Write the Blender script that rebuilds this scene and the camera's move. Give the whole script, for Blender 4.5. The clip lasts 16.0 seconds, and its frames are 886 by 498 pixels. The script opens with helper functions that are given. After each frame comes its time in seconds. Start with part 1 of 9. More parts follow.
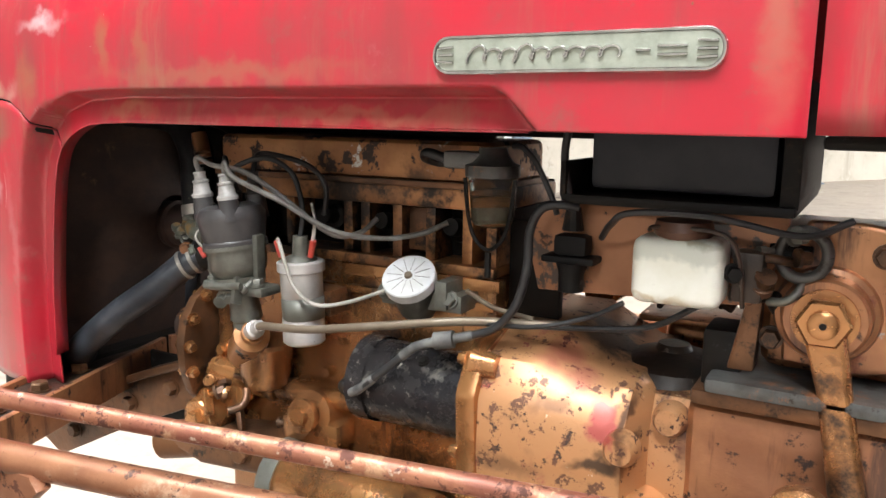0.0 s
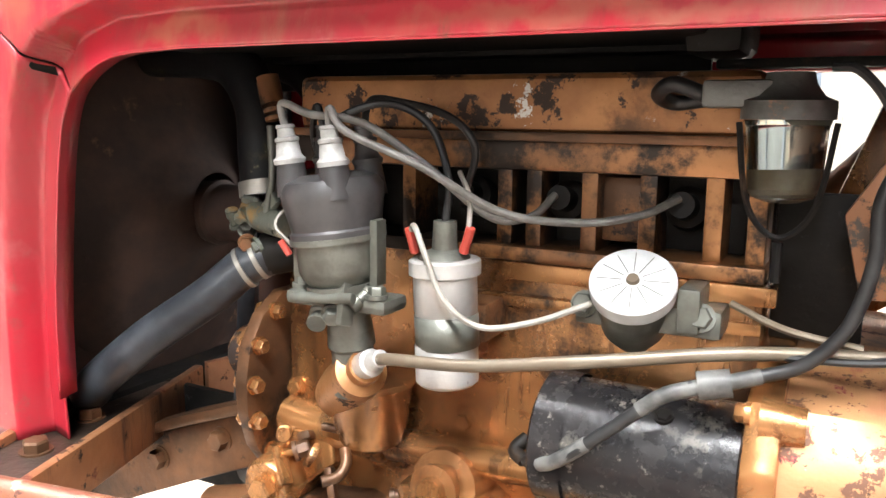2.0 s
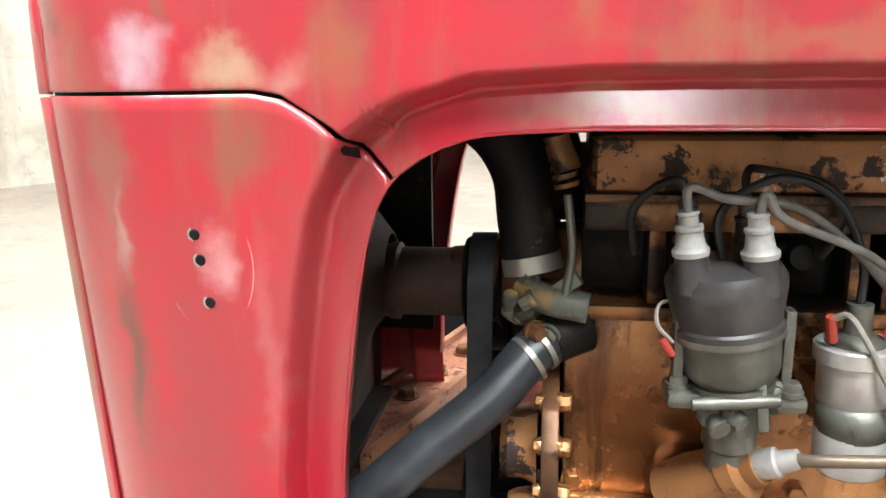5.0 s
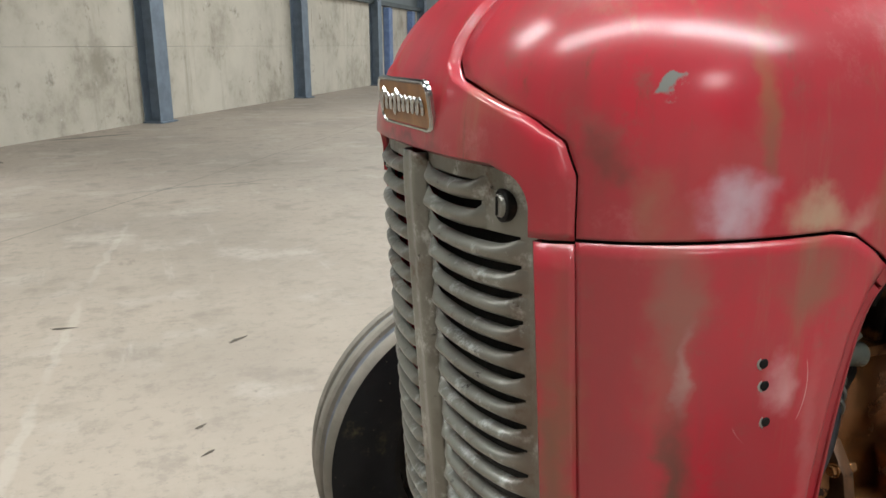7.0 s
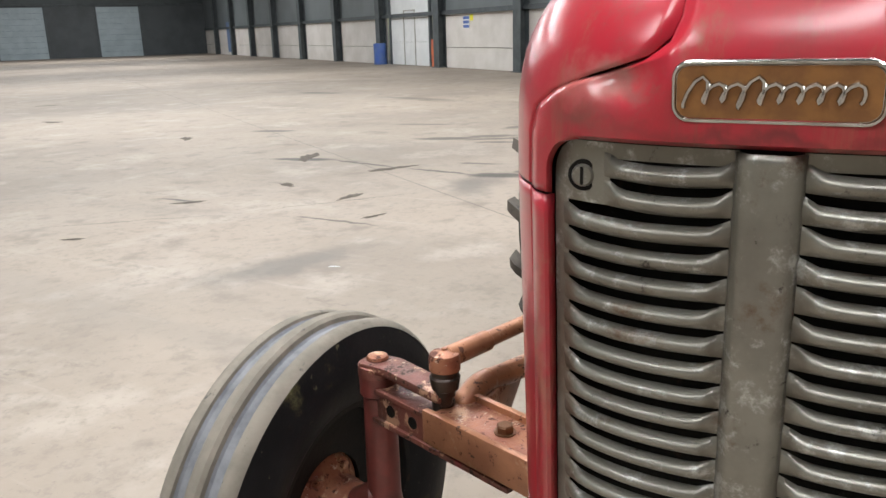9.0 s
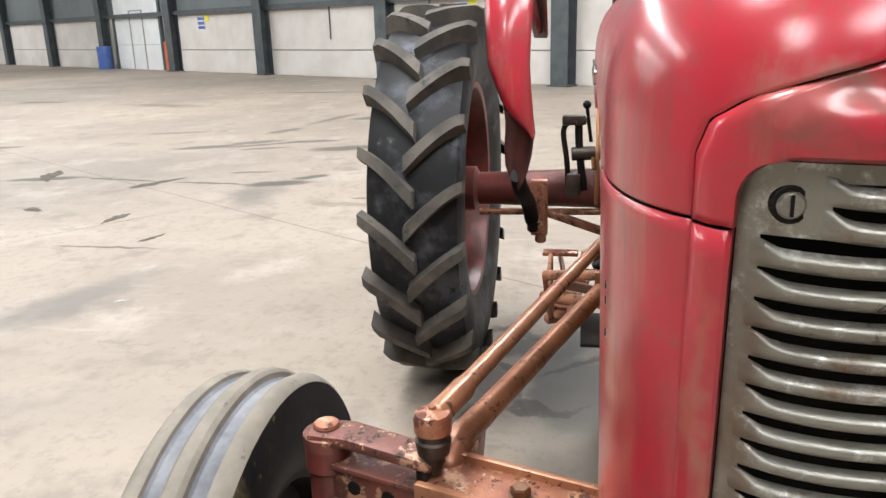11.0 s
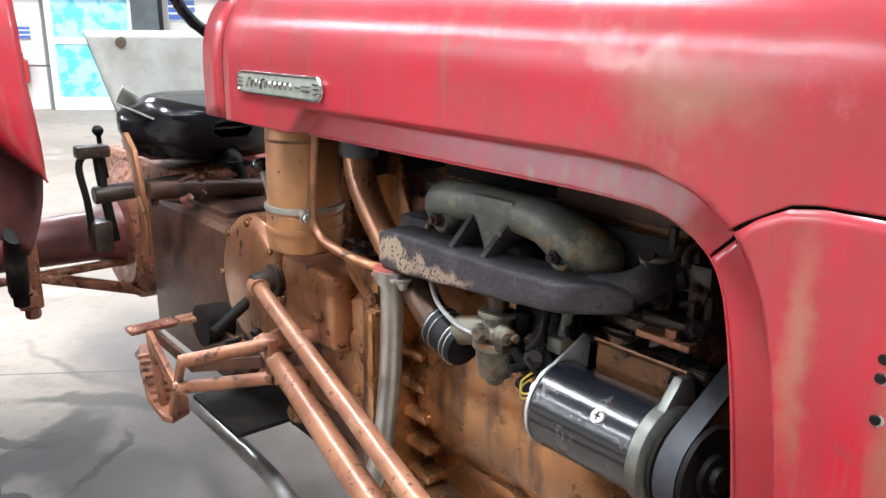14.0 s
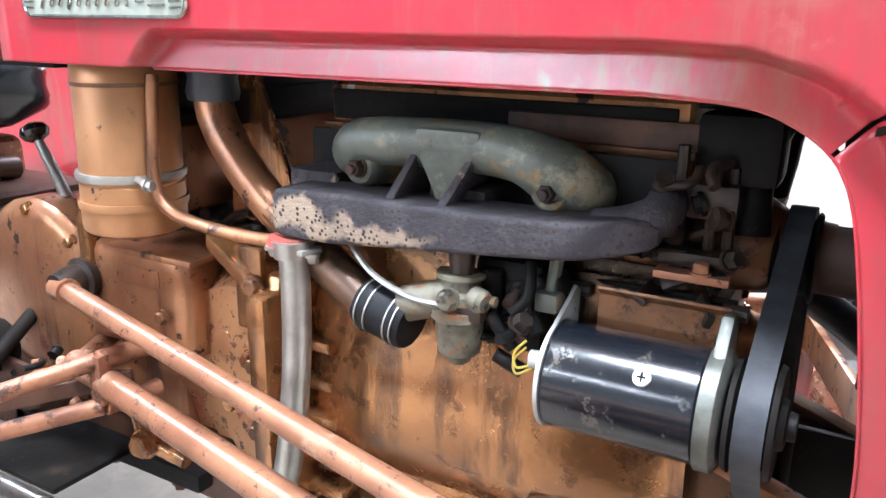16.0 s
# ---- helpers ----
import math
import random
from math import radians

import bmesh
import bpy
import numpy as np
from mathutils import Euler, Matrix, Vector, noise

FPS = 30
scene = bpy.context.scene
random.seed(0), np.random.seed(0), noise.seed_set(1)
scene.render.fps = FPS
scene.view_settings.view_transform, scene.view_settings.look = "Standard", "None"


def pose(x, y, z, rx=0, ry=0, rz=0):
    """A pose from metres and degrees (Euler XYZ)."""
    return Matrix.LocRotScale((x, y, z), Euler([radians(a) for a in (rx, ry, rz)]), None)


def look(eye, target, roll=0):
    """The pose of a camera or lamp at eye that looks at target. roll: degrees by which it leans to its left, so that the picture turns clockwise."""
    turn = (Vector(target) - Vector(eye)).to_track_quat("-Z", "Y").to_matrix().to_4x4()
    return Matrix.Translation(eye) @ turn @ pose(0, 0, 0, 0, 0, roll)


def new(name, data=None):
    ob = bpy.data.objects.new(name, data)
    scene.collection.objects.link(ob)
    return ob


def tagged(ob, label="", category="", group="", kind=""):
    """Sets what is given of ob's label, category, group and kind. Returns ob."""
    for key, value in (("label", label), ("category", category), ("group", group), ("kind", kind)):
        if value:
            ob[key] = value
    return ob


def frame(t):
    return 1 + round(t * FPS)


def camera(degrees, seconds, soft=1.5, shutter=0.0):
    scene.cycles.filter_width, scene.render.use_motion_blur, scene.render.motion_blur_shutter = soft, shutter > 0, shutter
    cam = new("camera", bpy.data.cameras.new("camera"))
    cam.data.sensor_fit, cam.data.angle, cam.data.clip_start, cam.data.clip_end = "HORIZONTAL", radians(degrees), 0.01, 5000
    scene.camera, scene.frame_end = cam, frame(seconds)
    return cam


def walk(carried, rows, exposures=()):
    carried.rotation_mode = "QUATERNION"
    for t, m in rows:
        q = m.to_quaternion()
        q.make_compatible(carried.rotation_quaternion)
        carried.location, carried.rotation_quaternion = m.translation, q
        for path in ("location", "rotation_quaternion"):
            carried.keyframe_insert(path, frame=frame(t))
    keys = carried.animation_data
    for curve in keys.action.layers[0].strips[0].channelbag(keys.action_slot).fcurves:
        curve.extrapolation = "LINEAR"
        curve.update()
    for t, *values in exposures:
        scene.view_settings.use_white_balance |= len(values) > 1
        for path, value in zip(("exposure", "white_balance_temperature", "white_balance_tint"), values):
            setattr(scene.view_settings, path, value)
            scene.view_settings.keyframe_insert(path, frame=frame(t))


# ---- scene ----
cam = camera(59.1, 16.0)
PATH = [
    (0, (1.4592, -0.9384, 1.0825), (0.5636, 0.6603, 0.7654), 0.80),
    (0.5, (1.4089, -0.8705, 1.0332), (0.5292, 0.7375, 0.7198), 0.80),
    (1, (1.3132, -0.8119, 1.0211), (0.4613, 0.8091, 0.6966), 0.70),
    (1.5, (1.2109, -0.7682, 1.0146), (0.3729, 0.8621, 0.7022), 0.80),
    (2, (1.1123, -0.7403, 1.0109), (0.2651, 0.8872, 0.7012), 0.70),
    (2.5, (0.9923, -0.7282, 1.0044), (0.3506, 0.9895, 0.6938), 0.10),
    (3, (0.8974, -0.7412, 1.0007), (0.3441, 1.0063, 0.6882), -0.30),
    (3.5, (0.8138, -0.7626, 1.0165), (0.2688, 0.9877, 0.7022), -0.20),
    (3.7, (0.7877, -0.7617, 1.0202), (0.2446, 0.9895, 0.7059), -0.20),
    (5.8, (0.3562, -0.7970, 1.1764), (0.3311, 1.0016, 0.7040), -0.80),
    (6, (0.2855, -0.7924, 1.1895), (0.3181, 1.0063, 0.7189), -0.80),
    (6.5, (0.0874, -0.7421, 1.2202), (0.4222, 1.0258, 0.7496), -0.60),
    (7, (-0.1209, -0.6994, 1.2332), (0.5366, 0.9765, 0.7654), -0.30),
    (7.5, (-0.2967, -0.5850, 1.2471), (0.6175, 0.9616, 0.7654), -1.00),
    (8, (-0.4064, -0.3887, 1.2527), (0.7840, 0.9551, 0.7663), -1.00),
    (8.5, (-0.4892, -0.2009, 1.2509), (0.9216, 0.9058, 0.7542), -1.70),
    (9, (-0.4808, -0.0670, 1.2304), (1.0797, 0.8119, 0.7301), -1.60),
    (9.5, (-0.4185, 0.0158, 1.2220), (1.2806, 0.5747, 0.7105), -1.80),
    (10, (-0.4139, 0.0939, 1.2378), (1.3308, 0.4659, 0.7133), -2.10),
    (10.2, (-0.4166, 0.1237, 1.2341), (1.3308, 0.4864, 0.7105), -2.10),
    (12.3, (-0.2809, 0.5961, 1.2360), (1.5085, 0.5487, 0.7328), -0.10),
    (12.5, (-0.2427, 0.6343, 1.2295), (1.5392, 0.4548, 0.7273), -0.20),
    (13, (-0.1386, 0.7059, 1.2164), (1.5754, 0.1851, 0.7189), 0.20),
    (13.5, (-0.0149, 0.7970, 1.2183), (1.5652, -0.0493, 0.7208), 0.30),
    (14, (0.1135, 0.8407, 1.2146), (1.5010, -0.2957, 0.7208), 0.60),
    (14.5, (0.2595, 0.8296, 1.1904), (1.3997, -0.5543, 0.6966), 0.50),
    (15, (0.3460, 0.8221, 1.1616), (1.2853, -0.7003, 0.6529), 0.40),
    (15.5, (0.4064, 0.8426, 1.1616), (1.3141, -0.6994, 0.6519), 0.70),
    (16, (0.4371, 0.8612, 1.1197), (1.3225, -0.6901, 0.5998), 0.60),
]
EXPOSURES = [(0, 0.36, 6500, 10), (1.5, 0.92, 6500, 10), (2.5, 1.22, 6500, 10), (3.7, 1.27, 6500, 10), (5.8, -0.2, 6380, 5), (7, -0.82, 6380, 5), (7.6, -0.84, 6380, 5), (8.2, -0.84, 6500, 9), (9.5, -0.66, 6500, 10), (10.2, -0.5, 6500, 10), (12.5, -0.42, 6500, 10), (13.2, -0.28, 6500, 10), (14, 0.02, 6015, 10), (14.6, 0.30, 5600, 10), (15.2, 0.72, 5600, 10), (15.6, 0.72, 5600, 10), (16, 0.68, 5600, 10)]
walk(cam, [(t, look(e, g, r)) for t, e, g, r in PATH], EXPOSURES)

# ---- world and lights ----
world = bpy.data.worlds.new("world")
world.use_nodes = True
scene.world = world
wn = world.node_tree
sky = wn.nodes.new("ShaderNodeTexSky")
sky.sky_type, sky.sun_disc = "NISHITA", False
sky.sun_elevation, sky.sun_rotation = radians(40), radians(200)
wn.links.new(sky.outputs[0], wn.nodes["Background"].inputs[0])
wn.nodes["Background"].inputs[1].default_value = 0.1

# the hall: u runs along it, v across it
HALL = radians(33.5)
DU = Vector((math.sin(HALL), math.cos(HALL), 0))
DV = Vector((math.cos(HALL), -math.sin(HALL), 0))
V_LEFT, V_RIGHT, U_NEAR, U_FAR, EAVES = -7.4, 12.6, -13.0, 65.0, 7.0


def hall(u, v, z=0.0):
    return DU * u + DV * v + Vector((0, 0, z))


# high bay lamps: (u, v, power, length, width) over the near end, long rows further off
# out of sight; the one at 0.6, -4.8 is added to brighten the grille
NEAR_LAMPS = [(-2.1, 4.3, 860.0, 6.0, 0.95), (-1.9, -1.4, 490.0, 5.0, 0.8), (2.4, -0.4, 620.0, 2.4, 0.9), (5.0, 3.0, 330.0, 2.4, 0.9), (0.6, -4.8, 270.0, 2.4, 0.9), (-8.0, 7.5, 450.0, 1.5, 0.5), (5.0, 8.6, 800.0, 1.5, 0.5)]
FAR_LAMPS = [13.0, 24.0, 38.0, 54.0]
LAMP_Z = EAVES - 0.45


def area_lamp(name, place, sx, sy, power, colour=(1, 1, 1)):
    data = bpy.data.lights.new(name, "AREA")
    data.shape, data.size, data.size_y, data.energy, data.color = "RECTANGLE", sx, sy, power, colour
    ob = new(name, data)
    ob.matrix_world = place
    return ob


for lu, lv, power, sx, sy in NEAR_LAMPS:
    area_lamp("high_bay_light", Matrix.Translation(hall(lu, lv, LAMP_Z - 0.02)) @ Matrix.Rotation(-HALL, 4, "Z"), sx, sy, power, (0.97, 0.985, 1.0))
for lu in FAR_LAMPS:
    area_lamp("high_bay_light", Matrix.Translation(hall(lu, 2.5, LAMP_Z - 0.02)) @ Matrix.Rotation(-HALL, 4, "Z"), 14.0, 0.6, 2100.0, (0.97, 0.985, 1.0))


# ---- materials ----
def mat(name, col, rough=0.5, metal=0.0, col2=None, scale=8.0, detail=6.0, spread=(0.35, 0.65), bump=0.0, bump_scale=60.0,
        chips=(), streak=None, spec=0.5, rough2=None, coat=0.0, coat_rough=0.25, stains=(), spots=()):
    """col to col2 by a large noise; chips: (colour, scale, low edge, high edge, roughness) laid over by finer noise; streak: (colour, scale, low, high) run down."""
    m = bpy.data.materials.new(name)
    m.use_nodes = True
    nt = m.node_tree
    n, l = nt.nodes, nt.links
    b = n["Principled BSDF"]
    tc = n.new("ShaderNodeTexCoord")
    b.inputs["Metallic"].default_value = metal
    b.inputs["Specular IOR Level"].default_value = spec
    b.inputs["Coat Weight"].default_value = coat
    b.inputs["Coat Roughness"].default_value = coat_rough

    def noise_at(sc, det=detail, vec=None, rough_n=0.6):
        t = n.new("ShaderNodeTexNoise")
        t.inputs["Scale"].default_value, t.inputs["Detail"].default_value, t.inputs["Roughness"].default_value = sc, det, rough_n
        l.new(vec if vec else tc.outputs["Object"], t.inputs["Vector"])
        return t.outputs["Fac"]

    def ramp(fac, lo, hi):
        r = n.new("ShaderNodeMapRange")
        r.interpolation_type = "SMOOTHSTEP"
        r.inputs["From Min"].default_value, r.inputs["From Max"].default_value = lo, hi
        l.new(fac, r.inputs["Value"])
        return r.outputs["Result"]

    def mix(fac, a, c):
        x = n.new("ShaderNodeMix")
        x.data_type = "RGBA"
        l.new(fac, x.inputs["Factor"])
        for sock, val in ((x.inputs[6], a), (x.inputs[7], c)):
            if isinstance(val, tuple):
                sock.default_value = (*val, 1)
            else:
                l.new(val, sock)
        return x.outputs[2]

    out = col
    if col2:
        out = mix(ramp(noise_at(scale), *spread), col, col2)
    rsock = None
    for run in ([] if not streak else streak if isinstance(streak, list) else [streak]):
        mp = n.new("ShaderNodeMapping")
        mp.inputs["Scale"].default_value = (run[1], run[1], run[1] * 0.12)
        l.new(tc.outputs["Object"], mp.inputs["Vector"])
        out = mix(ramp(noise_at(1.0, 6.0, mp.outputs[0], 0.7), run[2], run[3]), out, run[0])
    rough_out = None
    for c, sc, lo, hi, rr in chips:
        f = ramp(noise_at(sc, 8.0, None, 0.72), lo, hi)
        out = mix(f, out, c)
        rm = n.new("ShaderNodeMix")
        l.new(f, rm.inputs[0])
        if rough_out is None:
            rm.inputs[2].default_value = rough
        else:
            l.new(rough_out, rm.inputs[2])
        rm.inputs[3].default_value = rr
        rough_out = rm.outputs[0]
    if stains:
        wob = n.new("ShaderNodeTexNoise")
        wob.inputs["Scale"].default_value, wob.inputs["Detail"].default_value = 26.0, 7.0
        l.new(tc.outputs["Object"], wob.inputs["Vector"])
        moved = n.new("ShaderNodeVectorMath")
        moved.operation = "MULTIPLY_ADD"
        l.new(wob.outputs["Color"], moved.inputs[0])
        moved.inputs[1].default_value = (0.05, 0.05, 0.07)
        l.new(tc.outputs["Object"], moved.inputs[2])
        for px, py, pz, sx, sy, sz, c, amount, edge in stains:
            mp = n.new("ShaderNodeMapping")
            mp.vector_type = "TEXTURE"
            mp.inputs["Location"].default_value, mp.inputs["Scale"].default_value = (px + 0.025, py + 0.025, pz + 0.035), (sx, sy, sz)
            l.new(moved.outputs[0], mp.inputs[0])
            ln = n.new("ShaderNodeVectorMath")
            ln.operation = "LENGTH"
            l.new(mp.outputs[0], ln.inputs[0])
            r = n.new("ShaderNodeMapRange")
            r.interpolation_type = "SMOOTHSTEP"
            r.inputs["From Min"].default_value, r.inputs["From Max"].default_value = 1.0, edge
            r.inputs["To Max"].default_value = amount
            if edge < 0:  # a thin scratched ring
                l.new(tc.outputs["Object"], mp.inputs[0])
                mp.inputs["Location"].default_value = (px, py, pz)
                off = n.new("ShaderNodeMath")
                off.operation = "COMPARE"
                off.inputs[1].default_value, off.inputs[2].default_value = 1.0, -edge
                l.new(ln.outputs["Value"], off.inputs[0])
                part_of = n.new("ShaderNodeMath")
                part_of.operation = "MULTIPLY"
                l.new(off.outputs[0], part_of.inputs[0])
                l.new(ramp(noise_at(13.0, 3.0), 0.47, 0.58), part_of.inputs[1])
                l.new(part_of.outputs[0], r.inputs["Value"])
                r.inputs["From Min"].default_value, r.inputs["From Max"].default_value = 0.0, 1.0
            else:
                l.new(ln.outputs["Value"], r.inputs["Value"])
            out = mix(r.outputs["Result"], out, c)
    for c, sc, size in spots:  # round flecks
        vo = n.new("ShaderNodeTexVoronoi")
        vo.inputs["Scale"].default_value = sc
        l.new(tc.outputs["Object"], vo.inputs["Vector"])
        out = mix(ramp(vo.outputs["Distance"], size, size * 0.7), out, c)
    if isinstance(out, tuple):
        b.inputs["Base Color"].default_value = (*out, 1)
    else:
        l.new(out, b.inputs["Base Color"])
    if rough_out is None and rough2 is not None:
        rm = n.new("ShaderNodeMix")
        l.new(ramp(noise_at(scale * 2.3), 0.3, 0.7), rm.inputs[0])
        rm.inputs[2].default_value, rm.inputs[3].default_value = rough, rough2
        rough_out = rm.outputs[0]
    if rough_out is None:
        b.inputs["Roughness"].default_value = rough
    else:
        l.new(rough_out, b.inputs["Roughness"])
    if bump:
        bp = n.new("ShaderNodeBump")
        bp.inputs["Strength"].default_value, bp.inputs["Distance"].default_value = min(bump, 1.0), 0.002
        l.new(noise_at(bump_scale, 8.0), bp.inputs["Height"])
        l.new(bp.outputs[0], b.inputs["Normal"])
    return m


RUSTY, PALE_BLUE, DARK_RUST, FADED = (0.30, 0.12, 0.06), (0.56, 0.50, 0.56), (0.16, 0.05, 0.04), (0.62, 0.42, 0.38)
RED_STAINS_AND_SHADE = [(0.15, 0.15, 1.165, 0.06, 0.05, 0.020, (0.20, 0.06, 0.05), 0.75, 0.1), (0.13, 0.0, 1.150, 0.06, 0.17, 0.010, (0.13, 0.03, 0.03), 0.7, 0.1), (0.14, 0.115, 1.185, 0.05, 0.03, 0.012, (0.14, 0.05, 0.045), 0.6, 0.1),
    (0.15, 0.165, 0.93, 0.05, 0.008, 0.25, (0.16, 0.045, 0.04), 0.6, 0.1),
    
    # broad maroon patches: grime, and weaker light painted into the nose sides
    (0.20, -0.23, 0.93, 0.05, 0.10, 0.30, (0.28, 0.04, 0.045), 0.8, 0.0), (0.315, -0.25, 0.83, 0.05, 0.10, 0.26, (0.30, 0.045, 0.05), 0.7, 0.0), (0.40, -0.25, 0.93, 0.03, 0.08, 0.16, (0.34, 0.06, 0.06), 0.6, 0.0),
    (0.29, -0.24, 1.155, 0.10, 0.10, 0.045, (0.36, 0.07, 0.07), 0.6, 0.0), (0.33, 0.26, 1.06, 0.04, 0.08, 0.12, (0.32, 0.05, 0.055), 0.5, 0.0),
    (0.325, -0.25, 0.970, 0.036, 0.3, 0.052, (0.66, 0.40, 0.38), 0.5, -0.012), (0.335, -0.25, 0.972, 0.022, 0.08, 0.035, (0.68, 0.42, 0.42), 0.5, 0.1),
    (0.277, -0.25, 1.120, 0.040, 0.08, 0.034, PALE_BLUE, 0.62, 0.0), (0.352, -0.262, 1.112, 0.036, 0.08, 0.026, (0.50, 0.40, 0.26), 0.6, 0.0), (0.395, -0.262, 1.105, 0.028, 0.08, 0.028, (0.46, 0.25, 0.20), 0.6, 0.0),
    (0.236, -0.25, 1.203, 0.0088, 0.06, 0.0085, (0.20, 0.205, 0.185), 1.0, 0.6), (0.195, -0.24, 1.150, 0.026, 0.06, 0.030, DARK_RUST, 0.85, 0.2), (0.222, -0.25, 1.12, 0.020, 0.06, 0.045, (0.30, 0.12, 0.08), 0.7, 0.0), (0.30, -0.26, 1.165, 0.012, 0.06, 0.06, (0.22, 0.08, 0.06), 0.7, 0.0), (0.44, -0.268, 1.15, 0.018, 0.06, 0.05, (0.27, 0.05, 0.05), 0.7, 0.0),
    (0.243, -0.25, 1.03, 0.030, 0.08, 0.13, (0.25, 0.115, 0.085), 0.75, 0.0), (0.252, -0.25, 0.985, 0.010, 0.08, 0.05, (0.40, 0.26, 0.23), 0.6, 0.0), (0.250, -0.25, 0.89, 0.018, 0.08, 0.11, (0.13, 0.055, 0.04), 0.95, 0.0),
    (0.172, -0.20, 0.90, 0.022, 0.05, 0.22, (0.20, 0.085, 0.05), 0.9, 0.0), (0.150, -0.195, 0.83, 0.02, 0.03, 0.16, (0.13, 0.06, 0.04), 0.8, 0.0), (0.353, -0.262, 1.055, 0.040, 0.08, 0.055, (0.24, 0.095, 0.06), 0.8, 0.0),
    (0.30, -0.25, 1.20, 0.016, 0.08, 0.07, RUSTY, 0.6, 0.1), (0.37, -0.25, 0.90, 0.014, 0.08, 0.14, FADED, 0.16, 0.0),
    (0.79, -0.268, 1.125, 0.30, 0.08, 0.019, (0.30, 0.12, 0.07), 0.6, 0.0), (0.467, -0.268, 1.198, 0.060, 0.08, 0.018, (0.64, 0.55, 0.55), 0.6, 0.0),
    (0.589, -0.268, 1.165, 0.018, 0.08, 0.06, RUSTY, 0.7, 0.1), (0.66, -0.268, 1.16, 0.014, 0.08, 0.06, RUSTY, 0.55, 0.1), (0.43, -0.268, 1.12, 0.03, 0.08, 0.05, RUSTY, 0.6, 0.1),
    (0.60, -0.258, 1.08, 0.08, 0.06, 0.016, (0.42, 0.18, 0.10), 0.6, 0.1), (0.96, -0.258, 1.078, 0.24, 0.06, 0.014, (0.40, 0.16, 0.10), 0.6, 0.1),
    (1.38, -0.268, 1.16, 0.02, 0.06, 0.10, (0.36, 0.16, 0.10), 0.5, 0.1),
    (0.50, 0.268, 1.17, 0.11, 0.08, 0.050, (0.30, 0.19, 0.13), 0.6, 0.0), (0.562, 0.262, 1.20, 0.10, 0.08, 0.022, (0.58, 0.40, 0.35), 0.38, 0.0),
    (0.377, 0.268, 0.98, 0.020, 0.08, 0.13, (0.36, 0.16, 0.10), 0.7, 0.1), (0.29, 0.26, 0.90, 0.03, 0.08, 0.12, (0.33, 0.12, 0.08), 0.55, 0.1),
    (0.685, 0.26, 1.072, 0.026, 0.06, 0.016, (0.30, 0.17, 0.12), 0.7, 0.1), (0.155, 0.13, 1.185, 0.05, 0.06, 0.022, (0.45, 0.20, 0.17), 0.6, 0.1),
    (0.13, -0.15, 1.19, 0.04, 0.05, 0.03, (0.36, 0.10, 0.07), 0.5, 0.1), (0.17, 0.20, 0.9, 0.012, 0.05, 0.22, (0.34, 0.12, 0.08), 0.6, 0.1),
]
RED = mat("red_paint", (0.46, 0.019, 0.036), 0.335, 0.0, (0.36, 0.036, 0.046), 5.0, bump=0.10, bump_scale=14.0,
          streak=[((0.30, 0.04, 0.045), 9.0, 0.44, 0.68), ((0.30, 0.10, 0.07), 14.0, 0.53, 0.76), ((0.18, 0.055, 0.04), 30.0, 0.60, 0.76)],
          chips=(((0.54, 0.20, 0.20), 5.0, 0.59, 0.84, 0.5), ((0.27, 0.06, 0.055), 12.0, 0.53, 0.76, 0.5), ((0.28, 0.06, 0.055), 26.0, 0.56, 0.76, 0.5), ((0.22, 0.08, 0.045), 60.0, 0.68, 0.73, 0.65), ((0.60, 0.38, 0.36), 85.0, 0.71, 0.75, 0.5)), coat=0.85, coat_rough=0.21, spec=0.1, stains=RED_STAINS_AND_SHADE)
RED_DARK = mat("dull_red_paint", (0.20, 0.045, 0.038), 0.42, 0.1, (0.095, 0.03, 0.024), 9.0, bump=0.2, bump_scale=40.0,
               chips=(((0.14, 0.06, 0.03), 18.0, 0.6, 0.68, 0.8),))
BROWN_GUARD = mat("guard_dark_brown", (0.11, 0.035, 0.03), 0.42, 0.0, (0.06, 0.025, 0.02), 9.0, bump=0.2, bump_scale=40.0)
BRONZE = mat("bronze_paint", (0.54, 0.255, 0.092), 0.24, 0.7, (0.33, 0.145, 0.052), 7.0, bump=0.6, bump_scale=40.0, coat=0.5,
             streak=((0.13, 0.06, 0.028), 18.0, 0.50, 0.66),
             chips=(((0.045, 0.026, 0.016), 6.0, 0.54, 0.66, 0.4), ((0.16, 0.07, 0.03), 19.0, 0.55, 0.66, 0.35), ((0.33, 0.31, 0.28), 34.0, 0.69, 0.73, 0.5), ((0.08, 0.04, 0.02), 60.0, 0.66, 0.70, 0.6)),
             # two broad dark patches on the far side of the block, below the manifold
             stains=((0.70, 0.12, 0.885, 0.30, 0.09, 0.045, (0.03, 0.018, 0.012), 0.9, 0.5), (0.62, 0.12, 0.83, 0.10, 0.06, 0.04, (0.05, 0.028, 0.018), 0.75, 0.3)))
